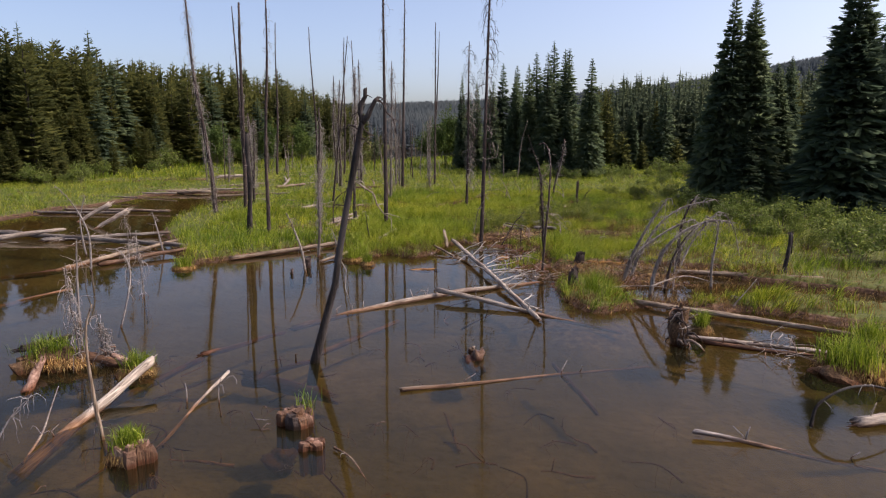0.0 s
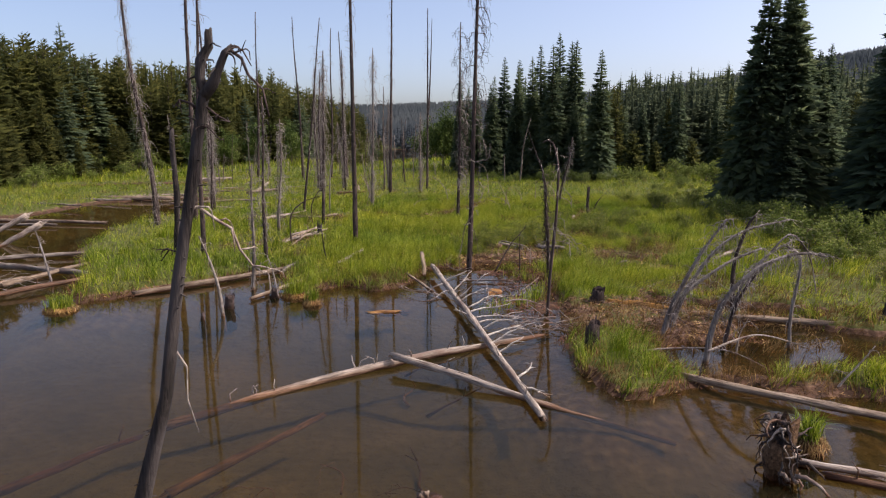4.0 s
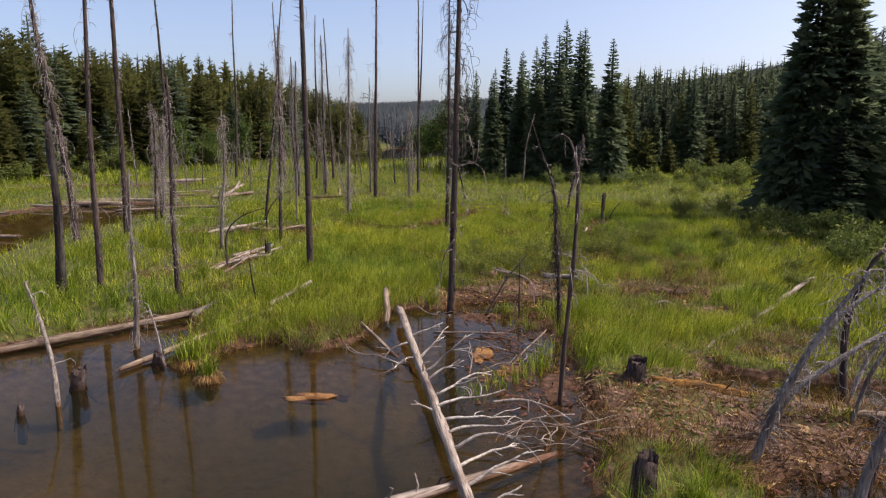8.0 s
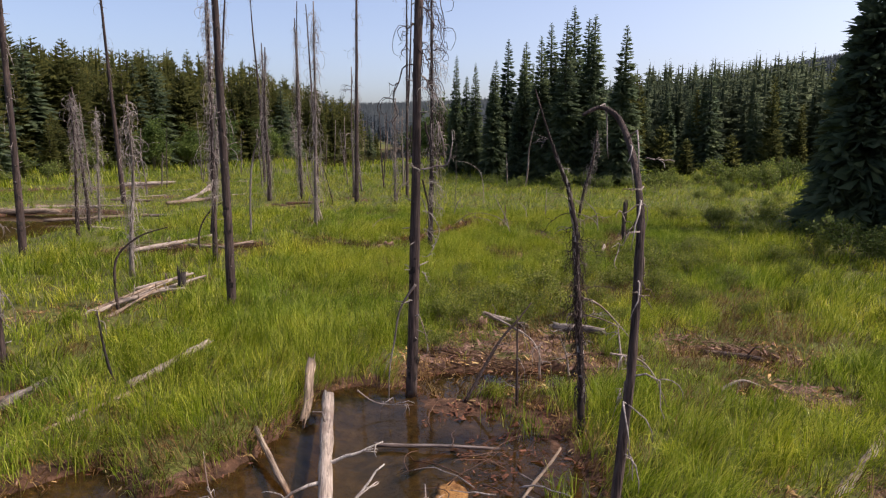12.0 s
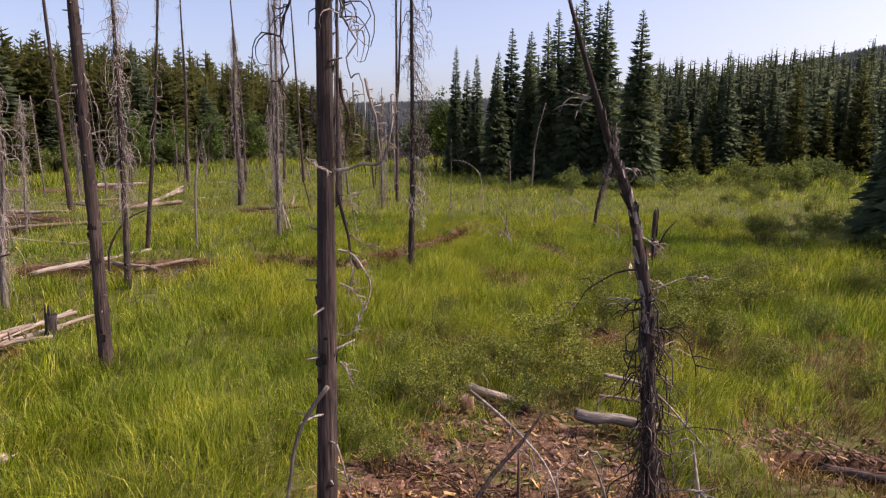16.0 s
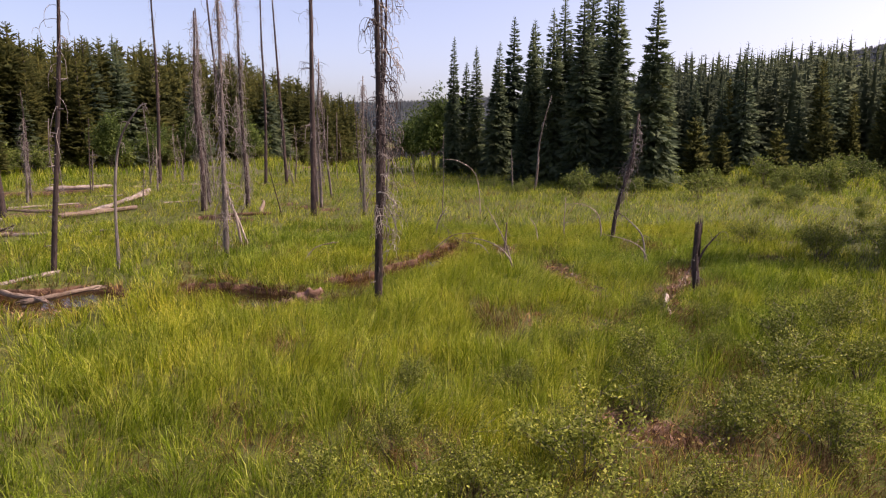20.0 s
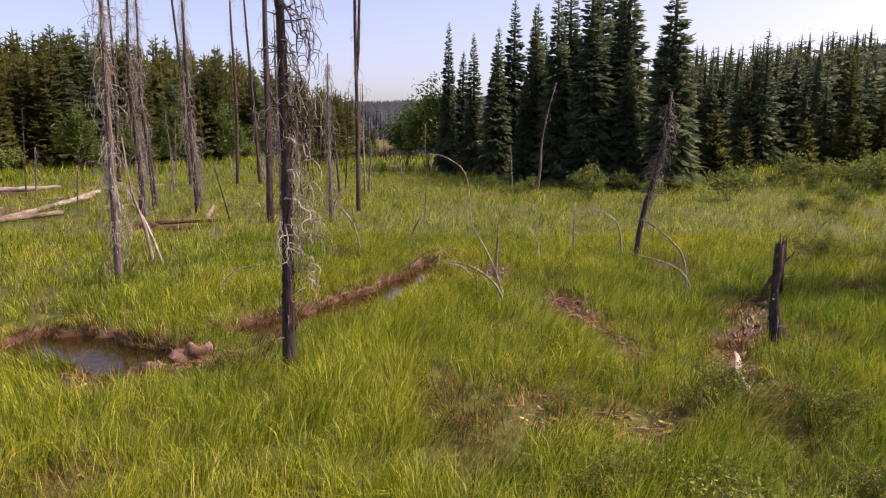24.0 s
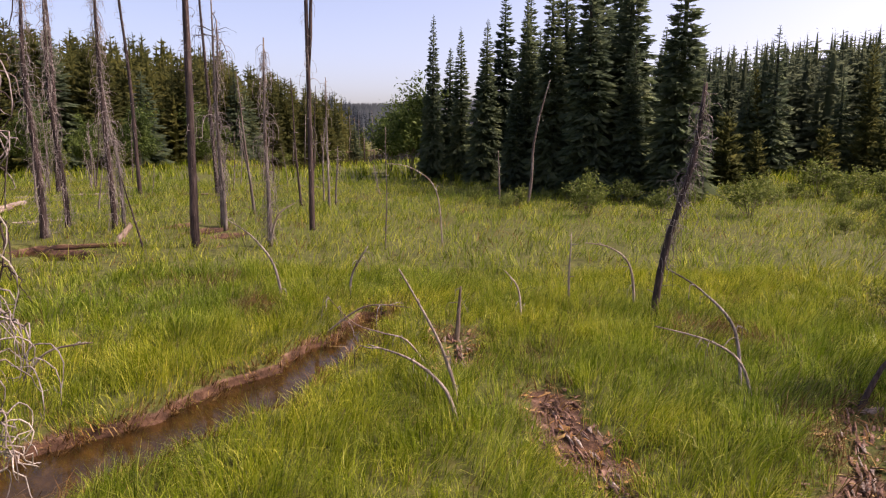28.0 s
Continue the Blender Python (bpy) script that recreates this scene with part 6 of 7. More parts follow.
    for k, (a, b) in enumerate((((-4.4, 24.8, 0.18), (-3.8, 27.2, 0.36)), ((-4.6, 25.6, 0.13), (-3.5, 26.5, 0.3)), ((-4.2, 25.1, 0.26), (-3.5, 27.4, 0.26)), ((-4.7, 24.5, 0.12), (-3.8, 26.2, 0.42)), ((-4.3, 25.9, 0.2), (-3.4, 26.1, 0.3)), ((-4.1, 24.4, 0.14), (-3.9, 26.0, 0.3)), ((-4.5, 26.4, 0.2), (-3.6, 27.0, 0.4)))):
        log(a, b, 0.036, 0.024, TAN_LOG if k % 2 else PALE_WOOD, "weathered log in a heap of driftwood", 40 + k, 2, group="driftwood heap")
    log((2.3, 24.62, 0.25), (2.98, 24.28, 0.15), 0.05, 0.035, PALE_WOOD, "short split log with flaking wood among the willows", 64, 1)
    log((-10.4, 42.4, 0.2), (-11.7, 50.2, 0.3), 0.10, 0.07, PALE_WOOD, "long bleached log in the far meadow", 46, 2)
    log((-4.5, 43.4, 0.2), (-4.75, 44.6, 0.5), 0.08, 0.06, TAN_LOG, "pale broken log propped by a muddy hole", 47, 1)
    log((-5.7, 43.0, 0.2), (-4.1, 43.2, 0.26), 0.06, 0.05, RED_LOG, "dark log across a muddy hole", 48, 1)
    log((-11.2, 47.2, 0.25), (-12.6, 52.2, 0.3), 0.10, 0.08, PALE_WOOD, "bleached log in the far meadow", 49, 1)
    log((-18, 52.8, 0.25), (-15.6, 54.2, 0.3), 0.12, 0.1, PALE_WOOD, "bleached log in the far meadow", 50)
    log((-10.6, 41.8, 0.3), (-9.4, 44.4, 0.3), 0.09, 0.08, TAN_LOG, "tan log in the far meadow", 51)
    log((-13.2, 37.4, 0.1), (-9.9, 38.5, 0.2), 0.06, 0.05, TAN_LOG, "tan log over the mud", 52)
    log((5.97, 32.0, 0.22), (5.74, 31.05, 0.12), 0.036, 0.03, PALE_WOOD, "short bleached log in the grass", 55)
    log((0.04, 21.6, 0.46), (0.13, 20.75, 0.08), 0.055, 0.05, TAN_LOG, "broken log end at the bank", 56)
    log((-0.26, 20.25, 0.18), (0.82, 18.4, -0.1), 0.032, 0.024, TAN_LOG, "thin brown log slanting into the water", 57, 1)
    log((0.99, 20.2, 0.05), (2.29, 20.14, 0.05), 0.022, 0.014, TWIG, "grey pole floating in the inlet", 58)
    log((2.11, 18.57, -0.02), (2.85, 19.86, 0.2), 0.017, 0.012, TAN_LOG, "thin pole slanting from the bank into the inlet", 65)
    log((1.35, 19.9, -0.08), (2.3, 20.5, -0.02), 0.05, 0.035, RED_LOG, "sunken red-brown log in the inlet", 66)
    log((1.3, 18.9, -0.1), (2.1, 19.7, -0.06), 0.045, 0.03, RED_LOG, "sunken red-brown log in the inlet", 67)
    log((3.37, 23.83, 0.28), (4.03, 23.5, 0.3), 0.06, 0.05, GREY_WOOD, "grey mossy log end among the willows", 68, 1)
    log((5.44, 23.11, 0.12), (6.1, 22.75, 0.14), 0.05, 0.04, DARK_BARK, "dark rotting log over a muddy hollow", 69, 1)
    log((-3.43, 20.89, 0.12), (-3.2, 21.5, 0.22), 0.06, 0.05, GREY_WOOD, "grey log end in the grass", 70)
    log((-14.9, 21.8, 0.12), (-13.2, 22.6, 0.3), 0.10, 0.05, PALE_WOOD, "broken bleached log end in the side channel", 71)
    log((-11.6, 28.4, 0.08), (-9.9, 26.9, 0.12), 0.06, 0.04, TAN_LOG, "tan log at the channel's bank", 72, 1)
    log((-18.5, 29.6, 0.06), (-14.2, 29.4, 0.1), 0.07, 0.05, GREY_WOOD, "grey log along the channel's far bank", 73, 3)
    log((-17.4, 39.7, 0.14), (-14.2, 39.9, 0.16), 0.12, 0.10, TAN_LOG, "thick tan log across the channel's end", 74, 1)
    log((-14.6, 44.6, 0.14), (-12.4, 44.2, 0.16), 0.07, 0.06, TAN_LOG, "tan log on the far mud", 76)
    for k, (a, b, w) in enumerate((((4.45, 34.9), (4.75, 32.9), 0.13), ((4.72, 32.9), (5.0, 32.0), 0.12), ((3.75, 30.5), (4.45, 30.3), 0.16), ((6.5, 33.0), (7.2, 34.5), 0.12), ((3.45, 36.9), (3.6, 35.6), 0.10), ((2.1, 24.6), (2.9, 24.3), 0.10))):
        rotten_log(a, b, w, 90 + k)
    log((7.35, 34.5, 0.16), (7.75, 34.55, 0.16), 0.035, 0.03, PALE_WOOD, "short bleached log in the grass", 59)
    log((12.6, 27.8, 0.3), (14.2, 26.9, 0.35), 0.06, 0.05, TAN_LOG, "tan log under the bushes", 60)
    log((5.2, 7.75, 0.06), (6.4, 7.95, 0.12), 0.07, 0.06, PALE_WOOD, "pale log in the pond by the tussock", 61, 1)
    log((3.05, 7.45, 0.07), (5.2, 6.75, -0.12), 0.03, 0.018, TWIG, "thin branch lying in the pond", 62, 3)
    log((-3.12, 9.13, 0.17), (-3.4, 7.3, -0.12), 0.02, 0.018, PALE_WOOD, "thin pole slanting into the pond", 63)
    # sunken sticks on the bed
    rnd = random.Random(31)
    for k in range(26):
        x, y, a, L = rnd.uniform(-4.5, 4.5), rnd.uniform(6, 17.5), rnd.uniform(0, 3.1), rnd.uniform(0.6, 2.2)
        x1, y1 = x + math.cos(a) * L, y + math.sin(a) * L
        if x1 > 2.3 or x > 2.3 and y > 11:
            continue
        log((x, y, h_at(x, y) + 0.05), (x1, y1, h_at(x1, y1) + rnd.uniform(0.06, 0.3)), rnd.uniform(0.012, 0.035), 0.008, rnd.choice((RED_LOG, TAN_LOG)), "sunken stick on the silty pond bed", 300 + k, 1, 6, 0.15,
            name="sunken_stick", group="sunken sticks", category="stick")
    for k in range(44):
        x, y, a, L = rnd.uniform(-5.5, 3.2), rnd.uniform(5.6, 11.5), rnd.uniform(0, 6.3), rnd.uniform(0.2, 0.7)
        z = rnd.uniform(-0.16, -0.02)
        stick([(x, y, z - 0.05), (x + math.cos(a) * L * 0.5, y + math.sin(a) * L * 0.5, z), (x + math.cos(a + 0.4) * L, y + math.sin(a + 0.4) * L, z - rnd.uniform(-0.04, 0.1))], rnd.uniform(0.008, 0.016), rnd.choice((RED_LOG, TAN_LOG, DARK_BARK)),
              "drowned twig just under the water", "drowned_twig", 500 + k, 2, "drowned twigs")
    rnd = random.Random(33)
    for k in range(10):
        x, y, a, L = rnd.uniform(-22, -9), rnd.uniform(34, 58), rnd.uniform(-0.5, 0.7), rnd.uniform(1.2, 4)
        log((x, y, 0.14), (x + L * math.cos(a), y + L * math.sin(a), 0.22), rnd.uniform(0.045, 0.075), 0.035, rnd.choice((TAN_LOG, PALE_WOOD, GREY_WOOD)), "weathered log strewn over the far marsh", 400 + k, 1, 6, group="logs strewn over the far marsh")


logs()


def bent_stems():
    G, P = SAPLING, PALE_WOOD
    # dead saplings arched over on the near bank
    for k, (pts, r, m, w) in enumerate((
            ([(4.35, 15.65, -0.1), (4.54, 15.65, 0.62), (4.83, 15.65, 1.27), (5.1, 15.65, 1.75), (5.35, 15.65, 2.11)], 0.052, G, 56),
            ([(4.69, 16.2, -0.1), (4.9, 16.2, 0.6), (5.21, 16.2, 1.19), (5.53, 16.2, 1.59), (5.98, 16.2, 1.87), (6.68, 16.2, 2.04)], 0.044, G, 80),
            ([(4.38, 15.73, -0.1), (4.55, 15.73, 0.45), (4.78, 15.73, 0.84), (5.48, 15.73, 1.37), (6.02, 15.73, 1.61)], 0.052, G, 80),
            ([(4.7, 14.51, -0.1), (4.79, 14.51, 0.64), (5.03, 14.51, 1.16), (5.48, 14.51, 1.56), (6.0, 14.51, 1.74), (6.4, 14.51, 1.7)], 0.052, G, 90),
            ([(6.3, 17.3, -0.1), (6.5, 17.4, 0.4), (6.73, 17.45, 0.83), (7.03, 17.45, 1.25), (7.39, 17.45, 1.6), (7.78, 17.45, 1.19), (8.0, 17.45, 0.42)], 0.03, G, 40),
            ([(6.45, 17.6, -0.1), (6.43, 17.68, 0.92), (6.63, 17.68, 1.7), (6.78, 17.68, 1.94)], 0.052, DARK_BARK, 30),
            ([(6.42, 15.32, -0.1), (6.39, 15.32, 0.57), (6.47, 15.32, 1.31), (6.42, 15.32, 1.6), (6.2, 15.32, 1.72)], 0.034, G, 40),
            ([(5.25, 15.2, -0.1), (5.4, 15.2, 0.7), (5.65, 15.2, 1.2), (5.9, 15.2, 1.5)], 0.04, DARK_BARK, 50),
            ([(5.9, 16.6, -0.1), (6.1, 16.6, 0.7), (6.45, 16.6, 1.25), (6.95, 16.6, 1.6)], 0.03, G, 40),
            ([(5.35, 14.9, 0.0), (5.38, 14.9, 0.35), (5.5, 14.9, 0.62)], 0.016, P, 6))):
        stick(pts, r, m, "dark dead sapling among the arched ones" if m is DARK_BARK else "grey dead sapling arched over the mud and hung with twigs", "dead_sapling", 1 + k, w, "arched dead saplings", "dead tree")
    for k, (pts, r, m) in enumerate((
            ([(3.55, 34.6, 0.0), (3.5, 34.6, 0.35), (3.36, 34.62, 0.75), (3.15, 34.65, 1.15), (2.97, 34.7, 1.45)], 0.022, P), ([(3.58, 34.1, 0.0), (3.44, 34.15, 0.45), (3.13, 34.2, 0.72), (2.72, 34.3, 0.83)], 0.022, P),
            ([(3.5, 36.6, 0.05), (3.53, 36.6, 0.5), (3.55, 36.6, 0.85)], 0.04, TAN_LOG), ([(3.2, 35.7, 0.1), (2.95, 35.72, 0.42), (2.66, 35.75, 0.50), (2.33, 35.8, 0.60), (2.03, 35.8, 0.92)], 0.013, P),
            ([(6.5, 34.9, 0.0), (6.36, 34.95, 0.46), (6.05, 35.0, 0.68), (5.53, 35.1, 0.80)], 0.02, P), ([(6.45, 35.1, 0.0), (6.42, 35.3, 0.7), (6.12, 35.5, 1.08), (5.8, 35.7, 1.28)], 0.022, G),
            ([(6.2, 38.4, 0.0), (6.1, 38.4, 0.75), (5.8, 38.4, 1.05), (5.4, 38.4, 1.13)], 0.024, P), ([(3.1, 43.5, 0.2), (2.95, 43.5, 1.5), (2.4, 43.5, 2.0), (1.85, 43.5, 2.1)], 0.02, P),
            ([(1.75, 38.8, 0.0), (1.82, 38.8, 0.55), (2.07, 38.8, 0.98)], 0.026, G), ([(0.75, 38.6, 0.0), (0.62, 38.6, 0.7), (0.3, 38.6, 1.15), (-0.08, 38.6, 1.42)], 0.024, G), ([(-0.9, 43.5, 0.2), (-0.7, 43.5, 0.9), (-0.3, 43.6, 1.2)], 0.03, P),
            ([(7.3, 34.6, 0.0), (7.5, 34.6, 0.54), (7.8, 34.6, 0.92)], 0.035, DARK_BARK), ([(4.4, 37.5, 0.1), (4.35, 37.6, 0.6), (4.15, 37.7, 0.85)], 0.018, P), ([(-1.05, 34.9, 0.05), (-0.68, 34.9, 0.5), (-0.18, 34.9, 0.62)], 0.02, P),
            ([(-3.05, 37.2, 0.0), (-3.2, 37.2, 0.9), (-3.4, 37.2, 1.6), (-3.5, 37.2, 2.6)], 0.04, P), ([(-2.95, 37.4, 0.0), (-3.25, 37.4, 0.9), (-3.6, 37.4, 1.6)], 0.035, P),
            ([(-4.6, 34.1, 0.0), (-4.55, 34.1, 1.65), (-4.37, 34.1, 2.75), (-3.95, 34.1, 3.4), (-3.76, 34.1, 3.5)], 0.036, G), ([(-4.4, 29.6, 0.0), (-4.5, 29.7, 0.8), (-4.2, 29.8, 1.4), (-3.75, 29.9, 1.65)], 0.03, DARK_BARK),
            ([(-4.2, 25.1, 0.0), (-4.2, 25.1, 0.95), (-3.85, 25.2, 1.4), (-3.3, 25.3, 1.6)], 0.03, DARK_BARK), ([(2.56, 21.3, -0.2), (2.55, 21.3, 0.5), (2.54, 21.3, 1.14)], 0.022, DARK_BARK),
            ([(2.96, 22.3, -0.17), (2.95, 22.3, 0.2), (2.94, 22.3, 0.47)], 0.02, P), ([(3.35, 22.2, -0.12), (3.29, 22.2, 0.35), (3.15, 22.2, 0.7)], 0.016, P), ([(1.93, 21.4, 0.0), (2.34, 21.7, 0.66), (2.6, 21.8, 0.95), (2.77, 21.9, 1.15)], 0.024, DARK_BARK),
            ([(0.52, 18.62, 0.04), (0.19, 18.75, 0.12), (-0.26, 19.01, 0.1), (-0.55, 19.55, 0.28)], 0.012, P), ([(0.5, 18.68, 0.05), (0.36, 18.31, 0.03), (0.1, 18.2, 0.02)], 0.009, P), ([(1.54, 18.3, 0.0), (1.59, 18.59, 0.15), (1.56, 19.07, 0.25)], 0.016, P), ([(0.66, 21.17, 0.25), (0.91, 21.11, 0.12), (1.32, 21.11, 0.1)], 0.012, P),
            ([(3.74, 14.51, 0.2), (4.16, 14.58, 0.22), (4.78, 14.59, 0.22), (5.16, 14.47, 0.18), (5.59, 14.21, 0.0)], 0.018, P), ([(3.6, 23.9, 0.45), (3.9, 23.75, 0.47), (4.22, 23.57, 0.4), (4.68, 23.47, 0.15)], 0.016, P), ([(3.2, 19.5, 1.3), (3.45, 19.5, 1.25), (3.6, 19.5, 1.1), (3.74, 19.5, 0.8)], 0.012, P),
            ([(2.3, 24.1, 0.4), (2.6, 23.3, 0.45), (2.85, 22.4, 0.5), (2.95, 22.0, 0.3)], 0.02, P), ([(3.5, 23.3, 0.9), (3.9, 23.2, 0.8), (4.3, 22.9, 0.4)], 0.02, P), ([(4.05, 22.3, 0.1), (4.02, 22.3, 0.4), (4.0, 22.4, 0.7)], 0.022, P),
            ([(1.33, 21.55, 1.45), (1.15, 21.5, 1.16), (1.08, 21.45, 0.78), (1.02, 21.42, 0.4), (1.01, 21.4, 0.0)], 0.016, SAPLING), ([(1.38, 21.55, 1.05), (1.44, 21.5, 0.88), (1.47, 21.5, 0.75), (1.52, 21.5, 0.5)], 0.009, P), ([(5.0, 21.4, 0.2), (5.3, 21.5, 0.3), (5.6, 21.5, 0.2)], 0.025, P), ([(1.71, 15.80, 0.65), (2.02, 15.80, 0.68), (2.32, 15.80, 0.59), (2.53, 15.80, 0.46)], 0.014, P),
            ([(-3.6, 17.0, -0.3), (-3.75, 17.2, 0.5), (-4.0, 17.4, 1.1), (-4.2, 17.5, 1.5)], 0.04, GREY_WOOD), ([(-2.9, 18.5, -0.2), (-3.05, 18.6, 0.5), (-3.2, 18.7, 0.9)], 0.022, TWIG), ([(-2.4, 21.5, 0.1), (-2.5, 21.5, 0.6), (-2.55, 21.5, 1.1)], 0.025, CHARRED),
            ([(-4.0, 7.3, -0.2), (-4.1, 7.3, 0.6), (-4.12, 7.3, 1.3), (-4.02, 7.3, 1.65)], 0.028, TAN_LOG), ([(-7.0, 12.2, -0.3), (-6.95, 12.2, 0.9), (-6.9, 12.2, 1.6)], 0.03, TWIG), ([(-6.1, 11.9, -0.2), (-5.8, 11.9, 0.9), (-5.9, 11.9, 1.4), (-6.2, 11.9, 1.5)], 0.02, TWIG),
            ([(-9.3, 17.0, -0.1), (-9.4, 17.2, 1.0), (-9.9, 17.4, 1.8), (-10.4, 17.6, 2.2)], 0.03, TWIG), ([(-8.4, 19.5, -0.1), (-8.6, 19.5, 0.9), (-8.7, 19.5, 1.3)], 0.03, TWIG), ([(-10.6, 19.2, 0), (-10.7, 19.2, 1.0), (-10.5, 19.2, 1.8)], 0.03, TWIG),
            ([(4.6, 7.7, 0.02), (4.7, 7.75, 0.3), (5.1, 7.8, 0.5), (5.6, 7.9, 0.45), (6.0, 7.9, 0.2)], 0.025, CHARRED), ([(6.06, 13.4, 0.0), (6.2, 13.4, 0.2), (6.36, 13.4, 0.4), (6.55, 13.4, 0.66)], 0.022, P), ([(4.6, 14.2, 0.3), (5.4, 14.4, 0.5), (6.1, 14.3, 0.35)], 0.022, P),
            ([(-3.0, 8.4, -0.2), (-3.02, 8.4, 0.1), (-2.98, 8.4, 0.35)], 0.014, P), ([(-5.2, 6.9, -0.2), (-5.0, 7.1, 0.3), (-4.8, 7.2, 0.55)], 0.014, TWIG), ([(1.75, 37.0, 0.1), (2.3, 36.9, 0.5), (2.9, 36.7, 0.55)], 0.016, P))):
        stick(pts, r, m, "bleached dead branch standing out of the grass" if m is PALE_WOOD else "grey dead branch sticking up", "dead_branch", 20 + k, 10 if m in (TWIG, GREY_WOOD) else 3)


bent_stems()


def fray(root, rnd, n, r, h, mat=None):
    """Dead sedge that hangs down over a clump."""
    rng = np.random.default_rng(rnd.randrange(9999))
    a, q, L, w = rng.uniform(0, 6.3, n), rng.uniform(0.45, 1.0, n), rng.uniform(0.05, 0.16, n), rng.uniform(0.003, 0.007, n)
    o, t = np.stack([np.cos(a), np.sin(a), 0 * a], 1), np.stack([-np.sin(a), np.cos(a), 0 * a], 1)
    b = o * (q * r)[:, None] + np.stack([0 * a, 0 * a, h * np.sqrt(np.clip(1.12 - q * q, 0, 1))], 1)
    m = b + o * (L * 0.45)[:, None] + t * (L * rng.normal(0, 0.25, n))[:, None] + [0, 0, 0.02]
    e = m + o * (L * 0.3)[:, None] + t * (L * rng.normal(0, 0.3, n))[:, None] - np.stack([0 * a, 0 * a, L * 0.8], 1)
    V = np.stack([b - t * w[:, None], b + t * w[:, None], m + t * w[:, None], m - t * w[:, None], e], 1).reshape(-1, 3)
    i = np.arange(n)[:, None] * 5
    part("dead_grass", array_mesh("dead_grass", V, np.concatenate([i + [0, 1, 2], i + [0, 2, 3], i + [3, 2, 4]]), mat or STRAW_CHIPS), None, root, "dry straw hanging over the clump", kind="stuff")


def split_stump(x, y, r, h, mats, label, seed, n=13, z=0.0, lean=0.0):
    """A rotten stump fallen apart into upright blocks of wood."""
    rnd = random.Random(seed)
    root = empty("stump", (x, y, z), label, "stump")
    for k in range(n):
        a, q = k * 2.4 + rnd.uniform(-0.3, 0.3), r * (0.15 + 0.7 * (k / n) ** 0.5)
        c, top = Vector((math.cos(a) * q, math.sin(a) * q * 0.8, 0)), h * rnd.uniform(0.62, 1.0)
        w = r * rnd.uniform(0.28, 0.44)
        s = Shape()
        s.tube([c + Vector((0, 0, -0.3)), c * 1.05 + Vector((0, 0, top * 0.35)), c * 0.98 + Vector((lean * top * 0.7, 0, top * 0.7)), c * 0.95 + Vector((lean * top, 0, top))], [w * 1.05, w, w * 1.02, w * 0.86], 6, 0.22, 0.018, rnd)
        part("block", s, mats[k % len(mats)], root, smooth=False)
    return root


def tuft(root, rnd, n, spread, tall, at=(0, 0, 0)):
    rng = np.random.default_rng(rnd.randrange(9999))
    x, y = rng.normal(0, spread, n), rng.normal(0, spread, n)
    L, w = tall * rng.uniform(0.5, 1.2, n), rng.uniform(0.005, 0.010, n)
    a, ln, fc = rng.uniform(0, 6.3, n), rng.uniform(0.1, 0.8, n), rng.uniform(0, 6.3, n)
    b = np.stack([x, y, np.zeros(n)], 1) + at
    m = b + np.stack([np.cos(a) * ln * L * 0.35, np.sin(a) * ln * L * 0.35, L * 0.6], 1)
    t = b + np.stack([np.cos(a) * ln * L, np.sin(a) * ln * L, L * (1 - 0.4 * ln)], 1)
    o = np.stack([np.cos(fc) * w, np.sin(fc) * w, np.zeros(n)], 1) / 2
    V = np.stack([b - o, b + o, m + o, m - o, t], 1).reshape(-1, 3)
    i = np.arange(n)[:, None] * 5
    part("grass_tuft", array_mesh("grass_tuft", V, np.concatenate([i + [0, 1, 2], i + [0, 2, 3], i + [3, 2, 4]]), BLADES), BLADES, root, "fresh green sedge tuft", kind="stuff")


